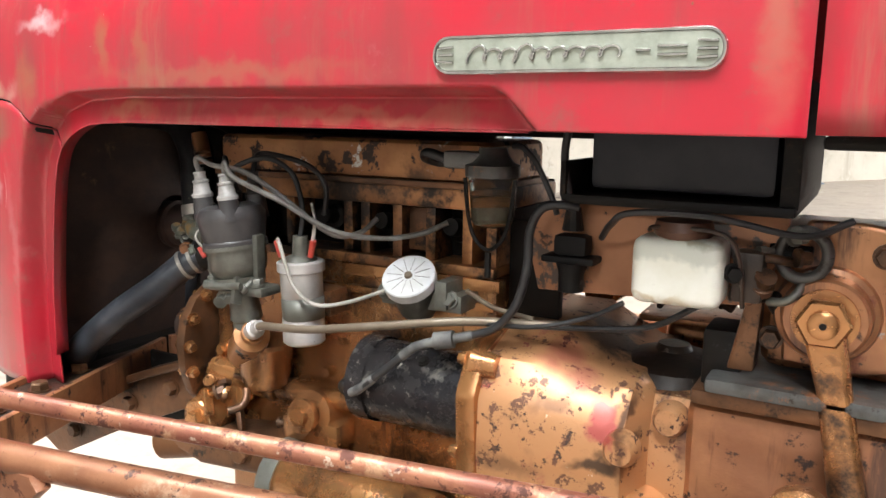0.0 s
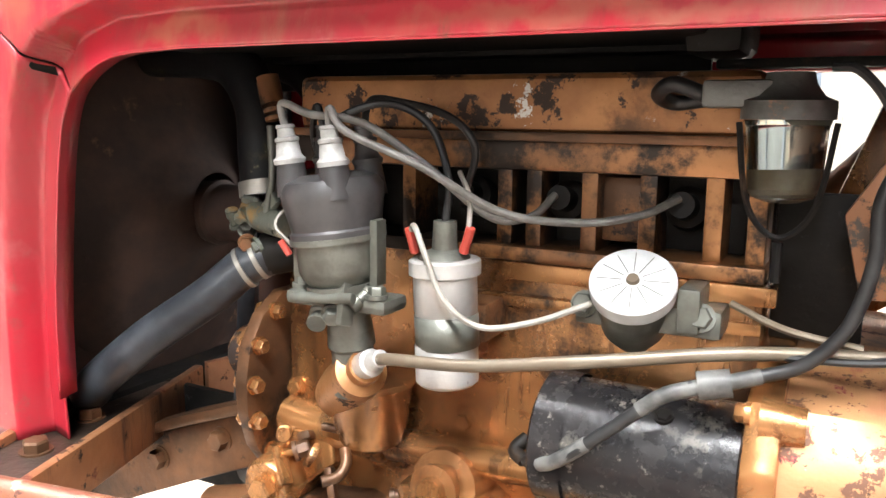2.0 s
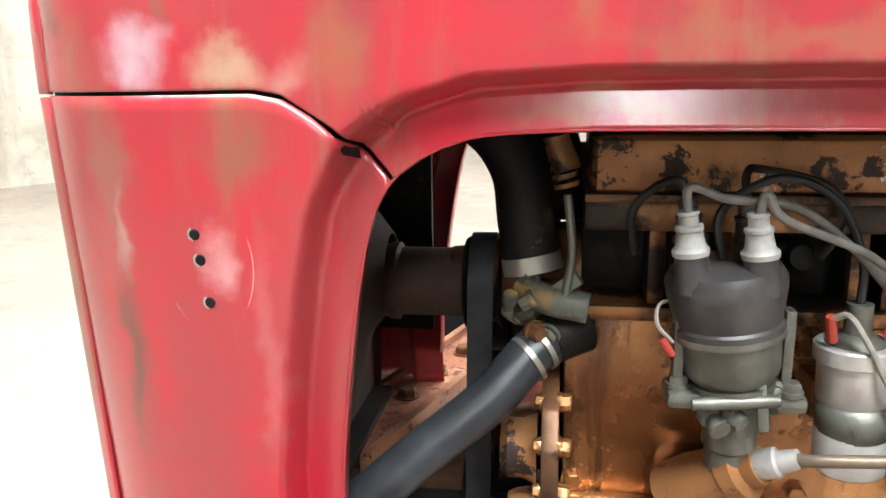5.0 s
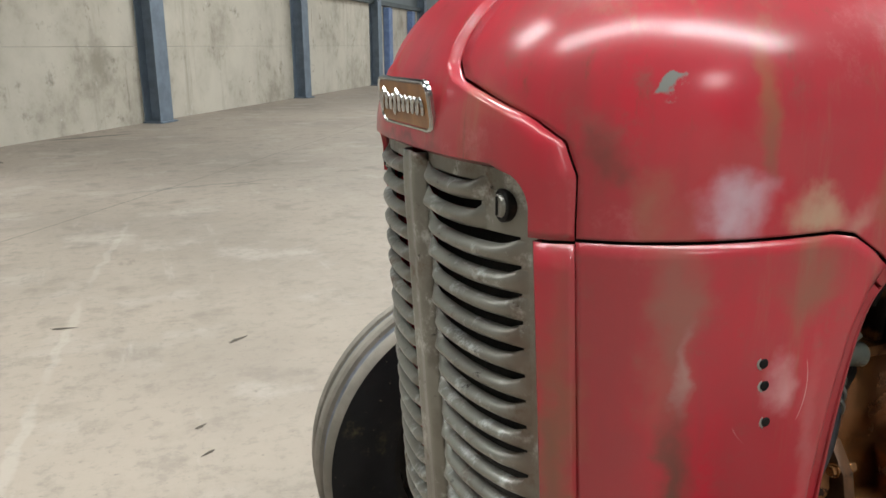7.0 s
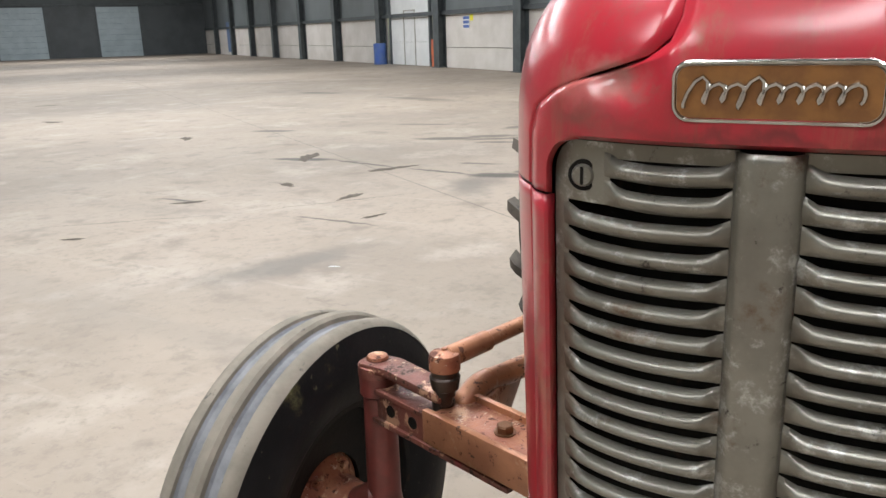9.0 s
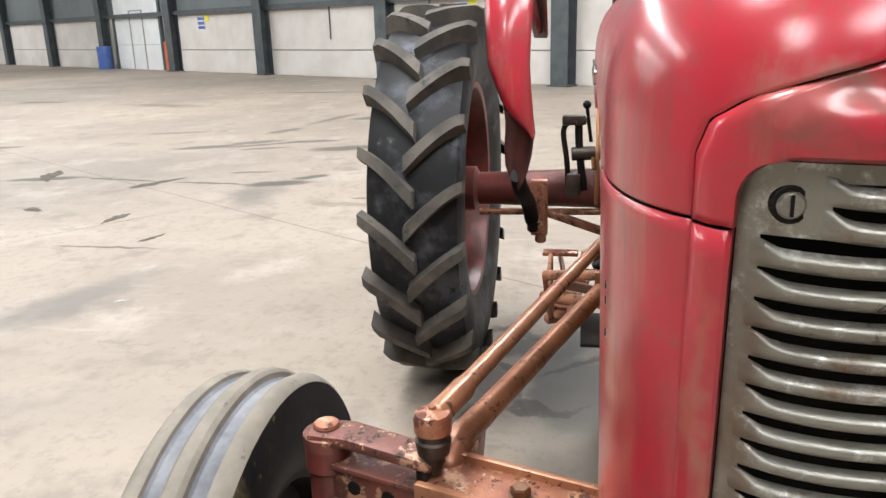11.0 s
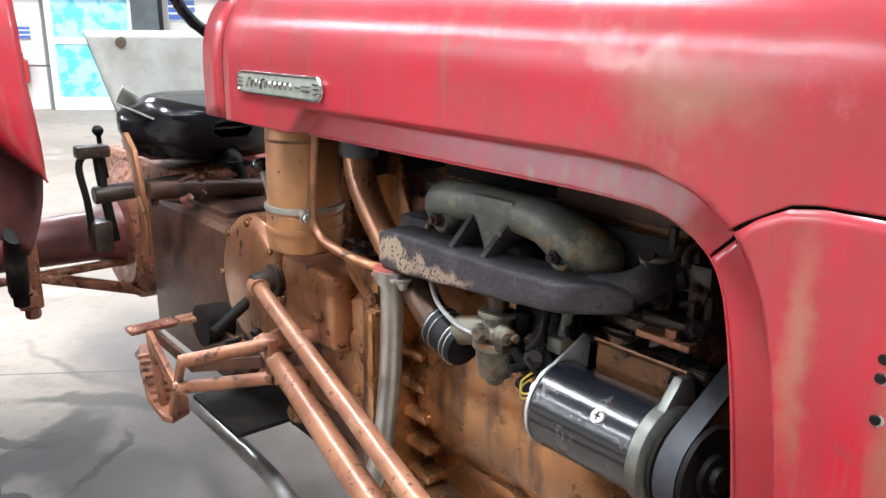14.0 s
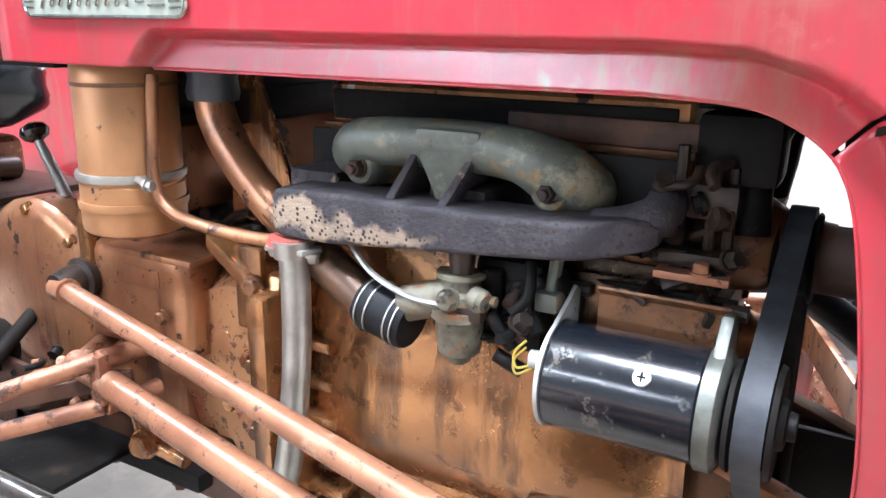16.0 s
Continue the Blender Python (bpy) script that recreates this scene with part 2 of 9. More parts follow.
BRONZE_RED = mat("bronze_paint_worn_to_red", (0.52, 0.27, 0.13), 0.42, 0.45, (0.50, 0.25, 0.11), 7.0, bump=0.35, bump_scale=45.0, coat=0.15,
                 chips=(((0.36, 0.095, 0.075), 6.0, 0.56, 0.66, 0.4), ((0.30, 0.05, 0.05), 15.0, 0.60, 0.63, 0.4), ((0.24, 0.13, 0.06), 9.0, 0.55, 0.66, 0.4), ((0.04, 0.027, 0.02), 6.5, 0.61, 0.70, 0.35), ((0.16, 0.075, 0.045), 36.0, 0.575, 0.60, 0.6), ((0.07, 0.04, 0.028), 60.0, 0.60, 0.62, 0.6), ((0.70, 0.55, 0.38), 45.0, 0.66, 0.68, 0.4)),
                 stains=((1.165, -0.13, 0.815, 0.034, 0.06, 0.022, (0.33, 0.06, 0.055), 0.6, 0.2), (1.190, -0.14, 0.795, 0.032, 0.05, 0.020, (0.30, 0.065, 0.055), 0.6, 0.2), (1.222, -0.16, 0.752, 0.026, 0.05, 0.017, (0.38, 0.06, 0.065), 0.85, 0.6),
                         (1.165, -0.165, 0.775, 0.022, 0.05, 0.018, (0.16, 0.075, 0.045), 0.6, 0.4), (1.218, -0.165, 0.715, 0.034, 0.05, 0.017, (0.035, 0.024, 0.016), 0.9, 0.4), (1.20, -0.02, 0.82, 0.085, 0.095, 0.03, (0.035, 0.024, 0.018), 0.92, 0.5),
                         (1.247, -0.15, 0.745, 0.009, 0.06, 0.07, (0.07, 0.032, 0.02), 0.85, 0.3), (1.305, -0.12, 0.75, 0.012, 0.04, 0.06, (0.09, 0.03, 0.025), 0.8, 0.3), (1.12, -0.19, 0.70, 0.05, 0.05, 0.02, (0.16, 0.08, 0.04), 0.6, 0.3)))
BRONZE_CHIP = mat("bronze_paint_chipped", (0.42, 0.20, 0.08), 0.36, 0.45, (0.24, 0.105, 0.042), 9.0, bump=0.3, bump_scale=90.0,
                  chips=(((0.10, 0.05, 0.026), 6.0, 0.52, 0.66, 0.5), ((0.045, 0.03, 0.025), 19.0, 0.545, 0.57, 0.7), ((0.56, 0.57, 0.56), 23.0, 0.62, 0.635, 0.5)))
BRONZE_DARK = mat("oily_bronze_paint", (0.22, 0.10, 0.045), 0.38, 0.45, (0.075, 0.04, 0.022), 8.0, bump=0.4, bump_scale=90.0,
                  chips=(((0.03, 0.018, 0.012), 14.0, 0.54, 0.62, 0.4),))
BRONZE_BROWN = mat("brown_bronze_paint", (0.46, 0.215, 0.098), 0.30, 0.55, (0.27, 0.118, 0.06), 6.0, bump=0.35, bump_scale=80.0, coat=0.2,
                   streak=((0.09, 0.045, 0.03), 16.0, 0.52, 0.66),
                   chips=(((0.20, 0.06, 0.04), 8.0, 0.62, 0.68, 0.45), ((0.34, 0.33, 0.32), 14.0, 0.66, 0.70, 0.5), ((0.04, 0.025, 0.02), 30.0, 0.58, 0.64, 0.6)))
CLEANER = mat("satin_bronze_paint", (0.47, 0.235, 0.105), 0.40, 0.45, (0.38, 0.185, 0.082), 9.0, bump=0.15, bump_scale=90.0,
              chips=(((0.06, 0.045, 0.035), 17.0, 0.64, 0.67, 0.7), ((0.16, 0.07, 0.035), 8.0, 0.60, 0.72, 0.5)))
PEDAL_COPPER = mat("worn_copper_pedal", (0.36, 0.155, 0.082), 0.42, 0.35, (0.20, 0.08, 0.045), 16.0, bump=0.35, bump_scale=90.0,
                   chips=(((0.07, 0.035, 0.024), 22.0, 0.54, 0.62, 0.6), ((0.52, 0.33, 0.22), 40.0, 0.63, 0.67, 0.4)))
COPPER_ROD = mat("copper_painted_rod", (0.42, 0.19, 0.10), 0.36, 0.4, (0.28, 0.118, 0.062), 11.0, bump=0.2, bump_scale=90.0, coat=0.2,
                 chips=(((0.55, 0.36, 0.24), 12.0, 0.57, 0.70, 0.35), ((0.07, 0.035, 0.025), 34.0, 0.60, 0.63, 0.6), ((0.13, 0.05, 0.03), 50.0, 0.585, 0.62, 0.7), ((0.36, 0.36, 0.36), 24.0, 0.70, 0.74, 0.5)))
RUST_ROD = mat("rusty_rod_paint", (0.37, 0.155, 0.085), 0.38, 0.35, (0.22, 0.075, 0.048), 16.0, bump=0.5, bump_scale=120.0,
               chips=(((0.50, 0.29, 0.17), 15.0, 0.54, 0.62, 0.35), ((0.56, 0.42, 0.32), 50.0, 0.60, 0.64, 0.35), ((0.13, 0.05, 0.035), 26.0, 0.55, 0.60, 0.8), ((0.09, 0.035, 0.025), 70.0, 0.58, 0.62, 0.8)))
RUST_BEAM = mat("rusty_axle_paint", (0.20, 0.068, 0.052), 0.45, 0.25, (0.10, 0.045, 0.034), 14.0, bump=0.9, bump_scale=60.0,
                chips=(((0.24, 0.04, 0.045), 9.0, 0.57, 0.62, 0.4), ((0.50, 0.29, 0.19), 19.0, 0.55, 0.60, 0.35), ((0.60, 0.44, 0.33), 40.0, 0.62, 0.66, 0.35), ((0.045, 0.025, 0.02), 28.0, 0.55, 0.60, 0.8)))
BLACK = mat("black_paint", (0.004, 0.005, 0.008), 0.16, 0.0, (0.010, 0.011, 0.014), 14.0, bump=0.10, bump_scale=40.0, chips=(((0.085, 0.066, 0.05), 24.0, 0.59, 0.70, 0.5), ((0.05, 0.042, 0.036), 70.0, 0.62, 0.68, 0.5)), coat=0.6)
BELT = mat("belt_rubber", (0.020, 0.021, 0.024), 0.55, 0.0, (0.04, 0.042, 0.047), 20.0, bump=0.2, bump_scale=90.0, spec=0.4)
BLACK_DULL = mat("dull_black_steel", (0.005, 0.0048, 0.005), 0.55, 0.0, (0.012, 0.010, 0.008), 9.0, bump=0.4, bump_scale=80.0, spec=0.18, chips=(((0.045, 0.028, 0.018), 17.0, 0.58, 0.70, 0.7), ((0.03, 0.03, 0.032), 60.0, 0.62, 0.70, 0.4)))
BLACK_WORN = mat("worn_black_paint", (0.010, 0.010, 0.012), 0.26, 0.2, (0.03, 0.027, 0.027), 9.0, bump=0.35, bump_scale=80.0,
                 chips=(((0.11, 0.10, 0.085), 22.0, 0.55, 0.64, 0.5), ((0.02, 0.018, 0.018), 50.0, 0.54, 0.60, 0.4), ((0.22, 0.20, 0.17), 90.0, 0.60, 0.66, 0.5)))
RUBBER_FRONT = mat("black_front_tyre", (0.006, 0.006, 0.007), 0.5, 0.0, (0.012, 0.012, 0.013), 6.0, bump=0.3, bump_scale=70.0,
                   chips=(((0.085, 0.078, 0.036), 9.0, 0.56, 0.72, 0.8), ((0.12, 0.115, 0.07), 40.0, 0.62, 0.70, 0.8)), spec=0.18)
RUBBER = mat("tyre_rubber", (0.011, 0.011, 0.012), 0.55, 0.0, (0.075, 0.080, 0.095), 7.0, spread=(0.47, 0.68), bump=0.4, bump_scale=70.0,
             chips=(((0.12, 0.118, 0.115), 14.0, 0.63, 0.74, 0.9), ((0.012, 0.012, 0.012), 24.0, 0.55, 0.64, 0.6)), spec=0.3)
GROOVE = mat("grey_groove_rubber", (0.20, 0.205, 0.22), 0.8, 0.0, (0.09, 0.094, 0.105), 9.0, bump=0.3, bump_scale=90.0)
TREAD = mat("dusty_tread_rubber", (0.225, 0.20, 0.165), 0.8, 0.0, (0.16, 0.145, 0.12), 12.0, bump=0.35, bump_scale=90.0,
            chips=(((0.045, 0.045, 0.048), 22.0, 0.60, 0.72, 0.8),), spec=0.25)
TREAD_REAR = mat("worn_lug_rubber", (0.125, 0.110, 0.094), 0.8, 0.0, (0.065, 0.058, 0.051), 8.0, bump=0.35, bump_scale=90.0,
                 chips=(((0.04, 0.04, 0.042), 18.0, 0.58, 0.70, 0.8),), spec=0.3)
HOSE = mat("hose_rubber", (0.020, 0.022, 0.026), 0.36, 0.0, (0.045, 0.05, 0.058), 20.0, bump=0.15, bump_scale=140.0)
WIRE_BLACK = mat("black_wire", (0.010, 0.010, 0.011), 0.45, 0.0, (0.026, 0.026, 0.026), 30.0)
GRILLE = mat("grey_grille_paint", (0.255, 0.245, 0.21), 0.36, 0.45, (0.19, 0.178, 0.15), 10.0, bump=0.3, bump_scale=70.0,
             chips=(((0.56, 0.56, 0.53), 30.0, 0.52, 0.70, 0.28), ((0.14, 0.085, 0.05), 14.0, 0.56, 0.74, 0.6), ((0.055, 0.045, 0.038), 40.0, 0.62, 0.70, 0.7), ((0.5, 0.5, 0.48), 70.0, 0.70, 0.74, 0.4)),
             stains=((0.18, 0.165, 0.95, 0.06, 0.020, 0.24, (0.13, 0.075, 0.045), 0.7, 0.1), (0.18, -0.165, 0.95, 0.06, 0.020, 0.24, (0.13, 0.075, 0.045), 0.7, 0.1), (0.13, 0.03, 0.95, 0.05, 0.012, 0.2, (0.10, 0.08, 0.06), 0.5, 0.1), (0.13, -0.03, 0.95, 0.05, 0.012, 0.2, (0.10, 0.08, 0.06), 0.5, 0.1)))
GREYGREEN = mat("grey_green_cast", (0.135, 0.145, 0.118), 0.45, 0.1, (0.075, 0.080, 0.064), 14.0, bump=0.4, bump_scale=110.0,
                chips=(((0.30, 0.27, 0.19), 13.0, 0.505, 0.63, 0.6), ((0.26, 0.16, 0.06), 19.0, 0.54, 0.64, 0.7), ((0.05, 0.04, 0.03), 30.0, 0.66, 0.70, 0.7)))
CARB_CAST = mat("stained_carburettor_casting", (0.17, 0.155, 0.11), 0.5, 0.1, (0.075, 0.06, 0.04), 26.0, bump=0.5, bump_scale=140.0,
                chips=(((0.20, 0.085, 0.035), 34.0, 0.52, 0.62, 0.7), ((0.025, 0.02, 0.016), 48.0, 0.55, 0.63, 0.5)))
# darker copy of bronze_paint: shade on the head put into its colour, plus grime
HEAD_BRONZE = mat("dirty_shaded_bronze_paint", (0.38, 0.175, 0.07), 0.30, 0.5, (0.17, 0.08, 0.037), 8.0, bump=0.4, bump_scale=60.0,
                  chips=(((0.022, 0.015, 0.011), 9.0, 0.46, 0.57, 0.4), ((0.33, 0.31, 0.28), 40.0, 0.69, 0.73, 0.5)))
MANIFOLD = mat("burnt_manifold_iron", (0.030, 0.026, 0.031), 0.7, 0.15, (0.060, 0.052, 0.058), 30.0, bump=1.0, bump_scale=170.0,
               stains=((0.985, 0.215, 0.912, 0.060, 0.05, 0.020, (0.36, 0.27, 0.19), 0.95, 0.55), (0.89, 0.215, 0.908, 0.085, 0.05, 0.014, (0.34, 0.25, 0.18), 0.9, 0.4), (1.035, 0.215, 0.918, 0.016, 0.05, 0.014, (0.36, 0.28, 0.20), 0.9, 0.5)),
               spots=(((0.035, 0.026, 0.024), 150.0, 0.36), ((0.06, 0.045, 0.04), 70.0, 0.20)))
BRONZE_SHEET = mat("matt_bronze_sheet", (0.36, 0.165, 0.082), 0.5, 0.25, (0.27, 0.12, 0.06), 9.0, bump=0.15, bump_scale=60.0, chips=(((0.09, 0.075, 0.065), 12.0, 0.58, 0.62, 0.6), ((0.05, 0.03, 0.02), 30.0, 0.62, 0.68, 0.5)))
FLANGE_STEEL = mat("dirty_flange_steel", (0.13, 0.135, 0.13), 0.4, 0.4, (0.05, 0.045, 0.04), 12.0, bump=0.4, bump_scale=80.0, chips=(((0.26, 0.11, 0.05), 10.0, 0.58, 0.66, 0.5), ((0.03, 0.02, 0.015), 25.0, 0.56, 0.63, 0.4)))
BROWN_STEEL = mat("brown_steel", (0.12, 0.055, 0.032), 0.45, 0.2, (0.06, 0.030, 0.022), 16.0, bump=0.3, bump_scale=90.0, chips=(((0.03, 0.02, 0.016), 22.0, 0.58, 0.66, 0.5),))
PIPE_GREY = mat("silvered_exhaust_pipe", (0.46, 0.45, 0.42), 0.33, 0.75, (0.33, 0.31, 0.27), 18.0, bump=0.15, bump_scale=90.0, chips=(((0.26, 0.21, 0.16), 26.0, 0.66, 0.74, 0.6),))
GREASY = mat("greasy_black_steel", (0.018, 0.013, 0.010), 0.4, 0.2, (0.045, 0.028, 0.019), 22.0, bump=0.5, bump_scale=90.0, chips=(((0.30, 0.27, 0.23), 45.0, 0.64, 0.70, 0.4),))
SEDIMENT = mat("jar_sediment", (0.20, 0.185, 0.15), 0.6, 0.0, (0.10, 0.085, 0.06), 30.0)
GASKET_RED = mat("red_gasket", (0.36, 0.07, 0.05), 0.6, 0.0, (0.26, 0.08, 0.06), 40.0)
CAST_BLACK = mat("burnt_cast_iron", (0.028, 0.024, 0.028), 0.7, 0.15, (0.055, 0.045, 0.05), 18.0, bump=1.0, bump_scale=150.0,
                 chips=(((0.30, 0.22, 0.15), 11.0, 0.57, 0.62, 0.85), ((0.03, 0.025, 0.028), 75.0, 0.56, 0.59, 0.8)))
ALU = mat("aluminium", (0.60, 0.59, 0.57), 0.40, 0.55, (0.46, 0.45, 0.43), 22.0, bump=0.25, bump_scale=120.0,
          chips=(((0.16, 0.13, 0.10), 28.0, 0.62, 0.68, 0.6),))
STEEL_GALV = mat("galvanised_steel", (0.44, 0.43, 0.40), 0.38, 0.7, (0.33, 0.31, 0.27), 18.0, bump=0.15, bump_scale=90.0,
                 chips=(((0.22, 0.17, 0.12), 24.0, 0.64, 0.72, 0.6),))
CHROME = mat("chrome", (0.62, 0.62, 0.60), 0.16, 1.0, (0.45, 0.44, 0.42), 40.0, bump=0.1, bump_scale=200.0)
BADGE_GREY = mat("badge_recess", (0.40, 0.43, 0.36), 0.4, 0.3, (0.30, 0.33, 0.27), 40.0, bump=0.3, bump_scale=200.0)
BADGE_GOLD = mat("badge_gold_enamel", (0.36, 0.17, 0.055), 0.38, 0.25, (0.26, 0.12, 0.045), 50.0, bump=0.15, bump_scale=160.0)
WHITE_PLASTIC = mat("yellowed_plastic", (0.80, 0.81, 0.74), 0.35, 0.0, (0.70, 0.69, 0.58), 9.0, bump=0.1, bump_scale=60.0,
                    chips=(((0.38, 0.32, 0.22), 17.0, 0.66, 0.78, 0.5),),
                    stains=((1.291, -0.15, 0.962, 0.12, 0.09, 0.026, (0.50, 0.52, 0.45), 0.85, 0.7), (1.291, -0.15, 0.968, 0.09, 0.07, 0.008, (0.20, 0.17, 0.10), 0.7, 0.3), (1.27, -0.17, 0.898, 0.06, 0.05, 0.006, (0.50, 0.40, 0.22), 0.6, 0.2)))
WHITE_CAP = mat("white_plastic", (0.62, 0.63, 0.64), 0.34, 0.0, (0.50, 0.51, 0.50), 26.0, chips=(((0.30, 0.28, 0.24), 34.0, 0.62, 0.70, 0.5),))
GREY_BOOT = mat("grey_rubber_boot", (0.38, 0.375, 0.36), 0.5, 0.0, (0.25, 0.245, 0.23), 50.0)
GREY_SLEEVE = mat("dirty_cable_sleeve", (0.15, 0.148, 0.14), 0.5, 0.0, (0.05, 0.05, 0.048), 34.0)
GREY_LEAD = mat("grey_lead", (0.16, 0.152, 0.14), 0.5, 0.0, (0.09, 0.085, 0.075), 40.0)
DIST_BODY = mat("distributor_alloy", (0.19, 0.195, 0.17), 0.42, 0.55, (0.12, 0.12, 0.10), 30.0, bump=0.3, bump_scale=150.0)
BAKELITE = mat("bakelite", (0.035, 0.033, 0.034), 0.4, 0.0, (0.06, 0.056, 0.055), 25.0, bump=0.1, bump_scale=150.0)
RED_BOOT = mat("red_terminal_sleeve", (0.36, 0.045, 0.03), 0.45, 0.0, (0.40, 0.05, 0.035), 60.0)
WIRE_CREAM = mat("cream_wire", (0.34, 0.32, 0.28), 0.5, 0.0, (0.24, 0.22, 0.19), 60.0)
WIRE_YELLOW = mat("yellow_wire", (0.45, 0.34, 0.04), 0.45, 0.0, (0.30, 0.22, 0.04), 60.0)
TUBE_OLD = mat("old_fuel_pipe", (0.21, 0.175, 0.13), 0.42, 0.4, (0.17, 0.13, 0.09), 30.0, bump=0.15, bump_scale=120.0)
RUST_FAN = mat("rusty_cowl", (0.075, 0.040, 0.028), 0.75, 0.1, (0.032, 0.020, 0.016), 9.0, bump=0.5, bump_scale=80.0,
               chips=(((0.17, 0.10, 0.06), 14.0, 0.6, 0.7, 0.8),))
SEAT_PAINT = mat("grey_seat_paint", (0.35, 0.35, 0.31), 0.45, 0.1, (0.27, 0.26, 0.22), 12.0, bump=0.2, bump_scale=70.0,
                 chips=(((0.20, 0.11, 0.06), 20.0, 0.66, 0.72, 0.7),))
VINYL = mat("black_plastic_sheet", (0.008, 0.008, 0.009), 0.18, 0.0, (0.014, 0.014, 0.015), 20.0, bump=0.6, bump_scale=14.0)
CONCRETE_WALL = mat("concrete_panel", (0.50, 0.455, 0.38), 0.85, 0.0, (0.40, 0.36, 0.295), 0.8, bump=0.4, bump_scale=25.0,
                    streak=[((0.30, 0.265, 0.21), 1.3, 0.52, 0.72), ((0.20, 0.17, 0.13), 3.2, 0.64, 0.76)],
                    chips=(((0.27, 0.24, 0.19), 0.8, 0.52, 0.70, 0.9), ((0.22, 0.19, 0.15), 2.2, 0.58, 0.72, 0.9), ((0.54, 0.50, 0.44), 3.0, 0.60, 0.72, 0.85), ((0.15, 0.125, 0.10), 7.0, 0.63, 0.72, 0.9), ((0.56, 0.53, 0.48), 16.0, 0.68, 0.72, 0.9)))
CONCRETE_PALE = mat("pale_concrete_panel", (0.62, 0.59, 0.555), 0.85, 0.0, (0.53, 0.50, 0.46), 0.9, bump=0.3, bump_scale=25.0,
                    chips=(((0.36, 0.33, 0.28), 2.2, 0.64, 0.78, 0.9),))
CLADDING = mat("grey_cladding", (0.16, 0.18, 0.185), 0.5, 0.2, (0.13, 0.145, 0.15), 0.6)
CLADDING_DARK = mat("dark_cladding", (0.075, 0.085, 0.092), 0.5, 0.2, (0.055, 0.063, 0.068), 0.6)
STEEL_FRAME = mat("painted_steel_column", (0.085, 0.10, 0.105), 0.55, 0.2, (0.06, 0.07, 0.075), 3.0)
STEEL_BLUE = mat("blue_grey_post", (0.17, 0.21, 0.26), 0.5, 0.2, (0.13, 0.16, 0.20), 4.0)
BLUE = mat("blue_paint", (0.05, 0.11, 0.38), 0.45, 0.0, (0.08, 0.14, 0.32), 5.0)
BLUE_PALE = mat("faded_blue_steel", (0.15, 0.22, 0.38), 0.5, 0.1, (0.10, 0.15, 0.29), 5.0)
WHITE_PAINT = mat("white_paint", (0.74, 0.75, 0.74), 0.4, 0.0, (0.66, 0.67, 0.66), 4.0)
ROLLER = mat("roller_door_steel", (0.38, 0.45, 0.48), 0.45, 0.2, (0.32, 0.38, 0.41), 1.5)
ROLLER_WHITE = mat("white_sectional_door", (0.74, 0.76, 0.76), 0.45, 0.0, (0.66, 0.68, 0.68), 1.5)
ORANGE = mat("orange_paint", (0.55, 0.14, 0.05), 0.5, 0.0, (0.42, 0.10, 0.05), 6.0)
SIGN_YELLOW = mat("sign_yellow", (0.75, 0.68, 0.05), 0.45)
CYAN = mat("turquoise_print", (0.12, 0.48, 0.62), 0.4, 0.0, (0.35, 0.62, 0.70), 4.0, spread=(0.45, 0.55))
EXTING = mat("extinguisher_red", (0.50, 0.03, 0.03), 0.35, 0.0, (0.40, 0.03, 0.03), 9.0)
CAR_SILVER = mat("silver_car_paint", (0.46, 0.47, 0.46), 0.25, 0.6, (0.42, 0.43, 0.42), 3.0, coat=0.6)
TAIL = mat("tail_lamp_red", (0.30, 0.015, 0.025), 0.18, 0.0, (0.20, 0.01, 0.02), 20.0)
PLATE = mat("plate_yellow", (0.72, 0.58, 0.04), 0.4)
DARK_GLASS = mat("dark_window", (0.015, 0.018, 0.02), 0.06, 0.0)
TARMAC = mat("yard_floor", (0.22, 0.21, 0.20), 0.8, 0.0, (0.16, 0.155, 0.15), 1.5)


def plain(name, col, rough=0.5, emit=0.0):
    m = bpy.data.materials.new(name)
    m.use_nodes = True
    b = m.node_tree.nodes["Principled BSDF"]
    b.inputs["Base Color"].default_value, b.inputs["Roughness"].default_value = (*col, 1), rough
    if emit:
        b.inputs["Emission Color"].default_value, b.inputs["Emission Strength"].default_value = (*col, 1), emit
    return m


def glass_mat(name, col=(1, 1, 1), rough=0.0, ior=1.45):
    m = bpy.data.materials.new(name)
    m.use_nodes = True
    b = m.node_tree.nodes["Principled BSDF"]
    b.inputs["Base Color"].default_value, b.inputs["Roughness"].default_value = (*col, 1), rough
    b.inputs["Transmission Weight"].default_value, b.inputs["IOR"].default_value = 1.0, ior
    return m


GLASS = glass_mat("window_glass", (0.96, 0.98, 0.97), 0.0, 1.05)
BOWL_GLASS = glass_mat("dirty_bowl_glass", (0.78, 0.77, 0.68), 0.10, 1.3)
ROOFPANE = plain("rooflight_pane", (0.9, 0.93, 0.95), 0.4, 1.5)
EXIT_GREEN = plain("exit_sign_green", (0.55, 0.9, 0.75), 0.4, 3.0)


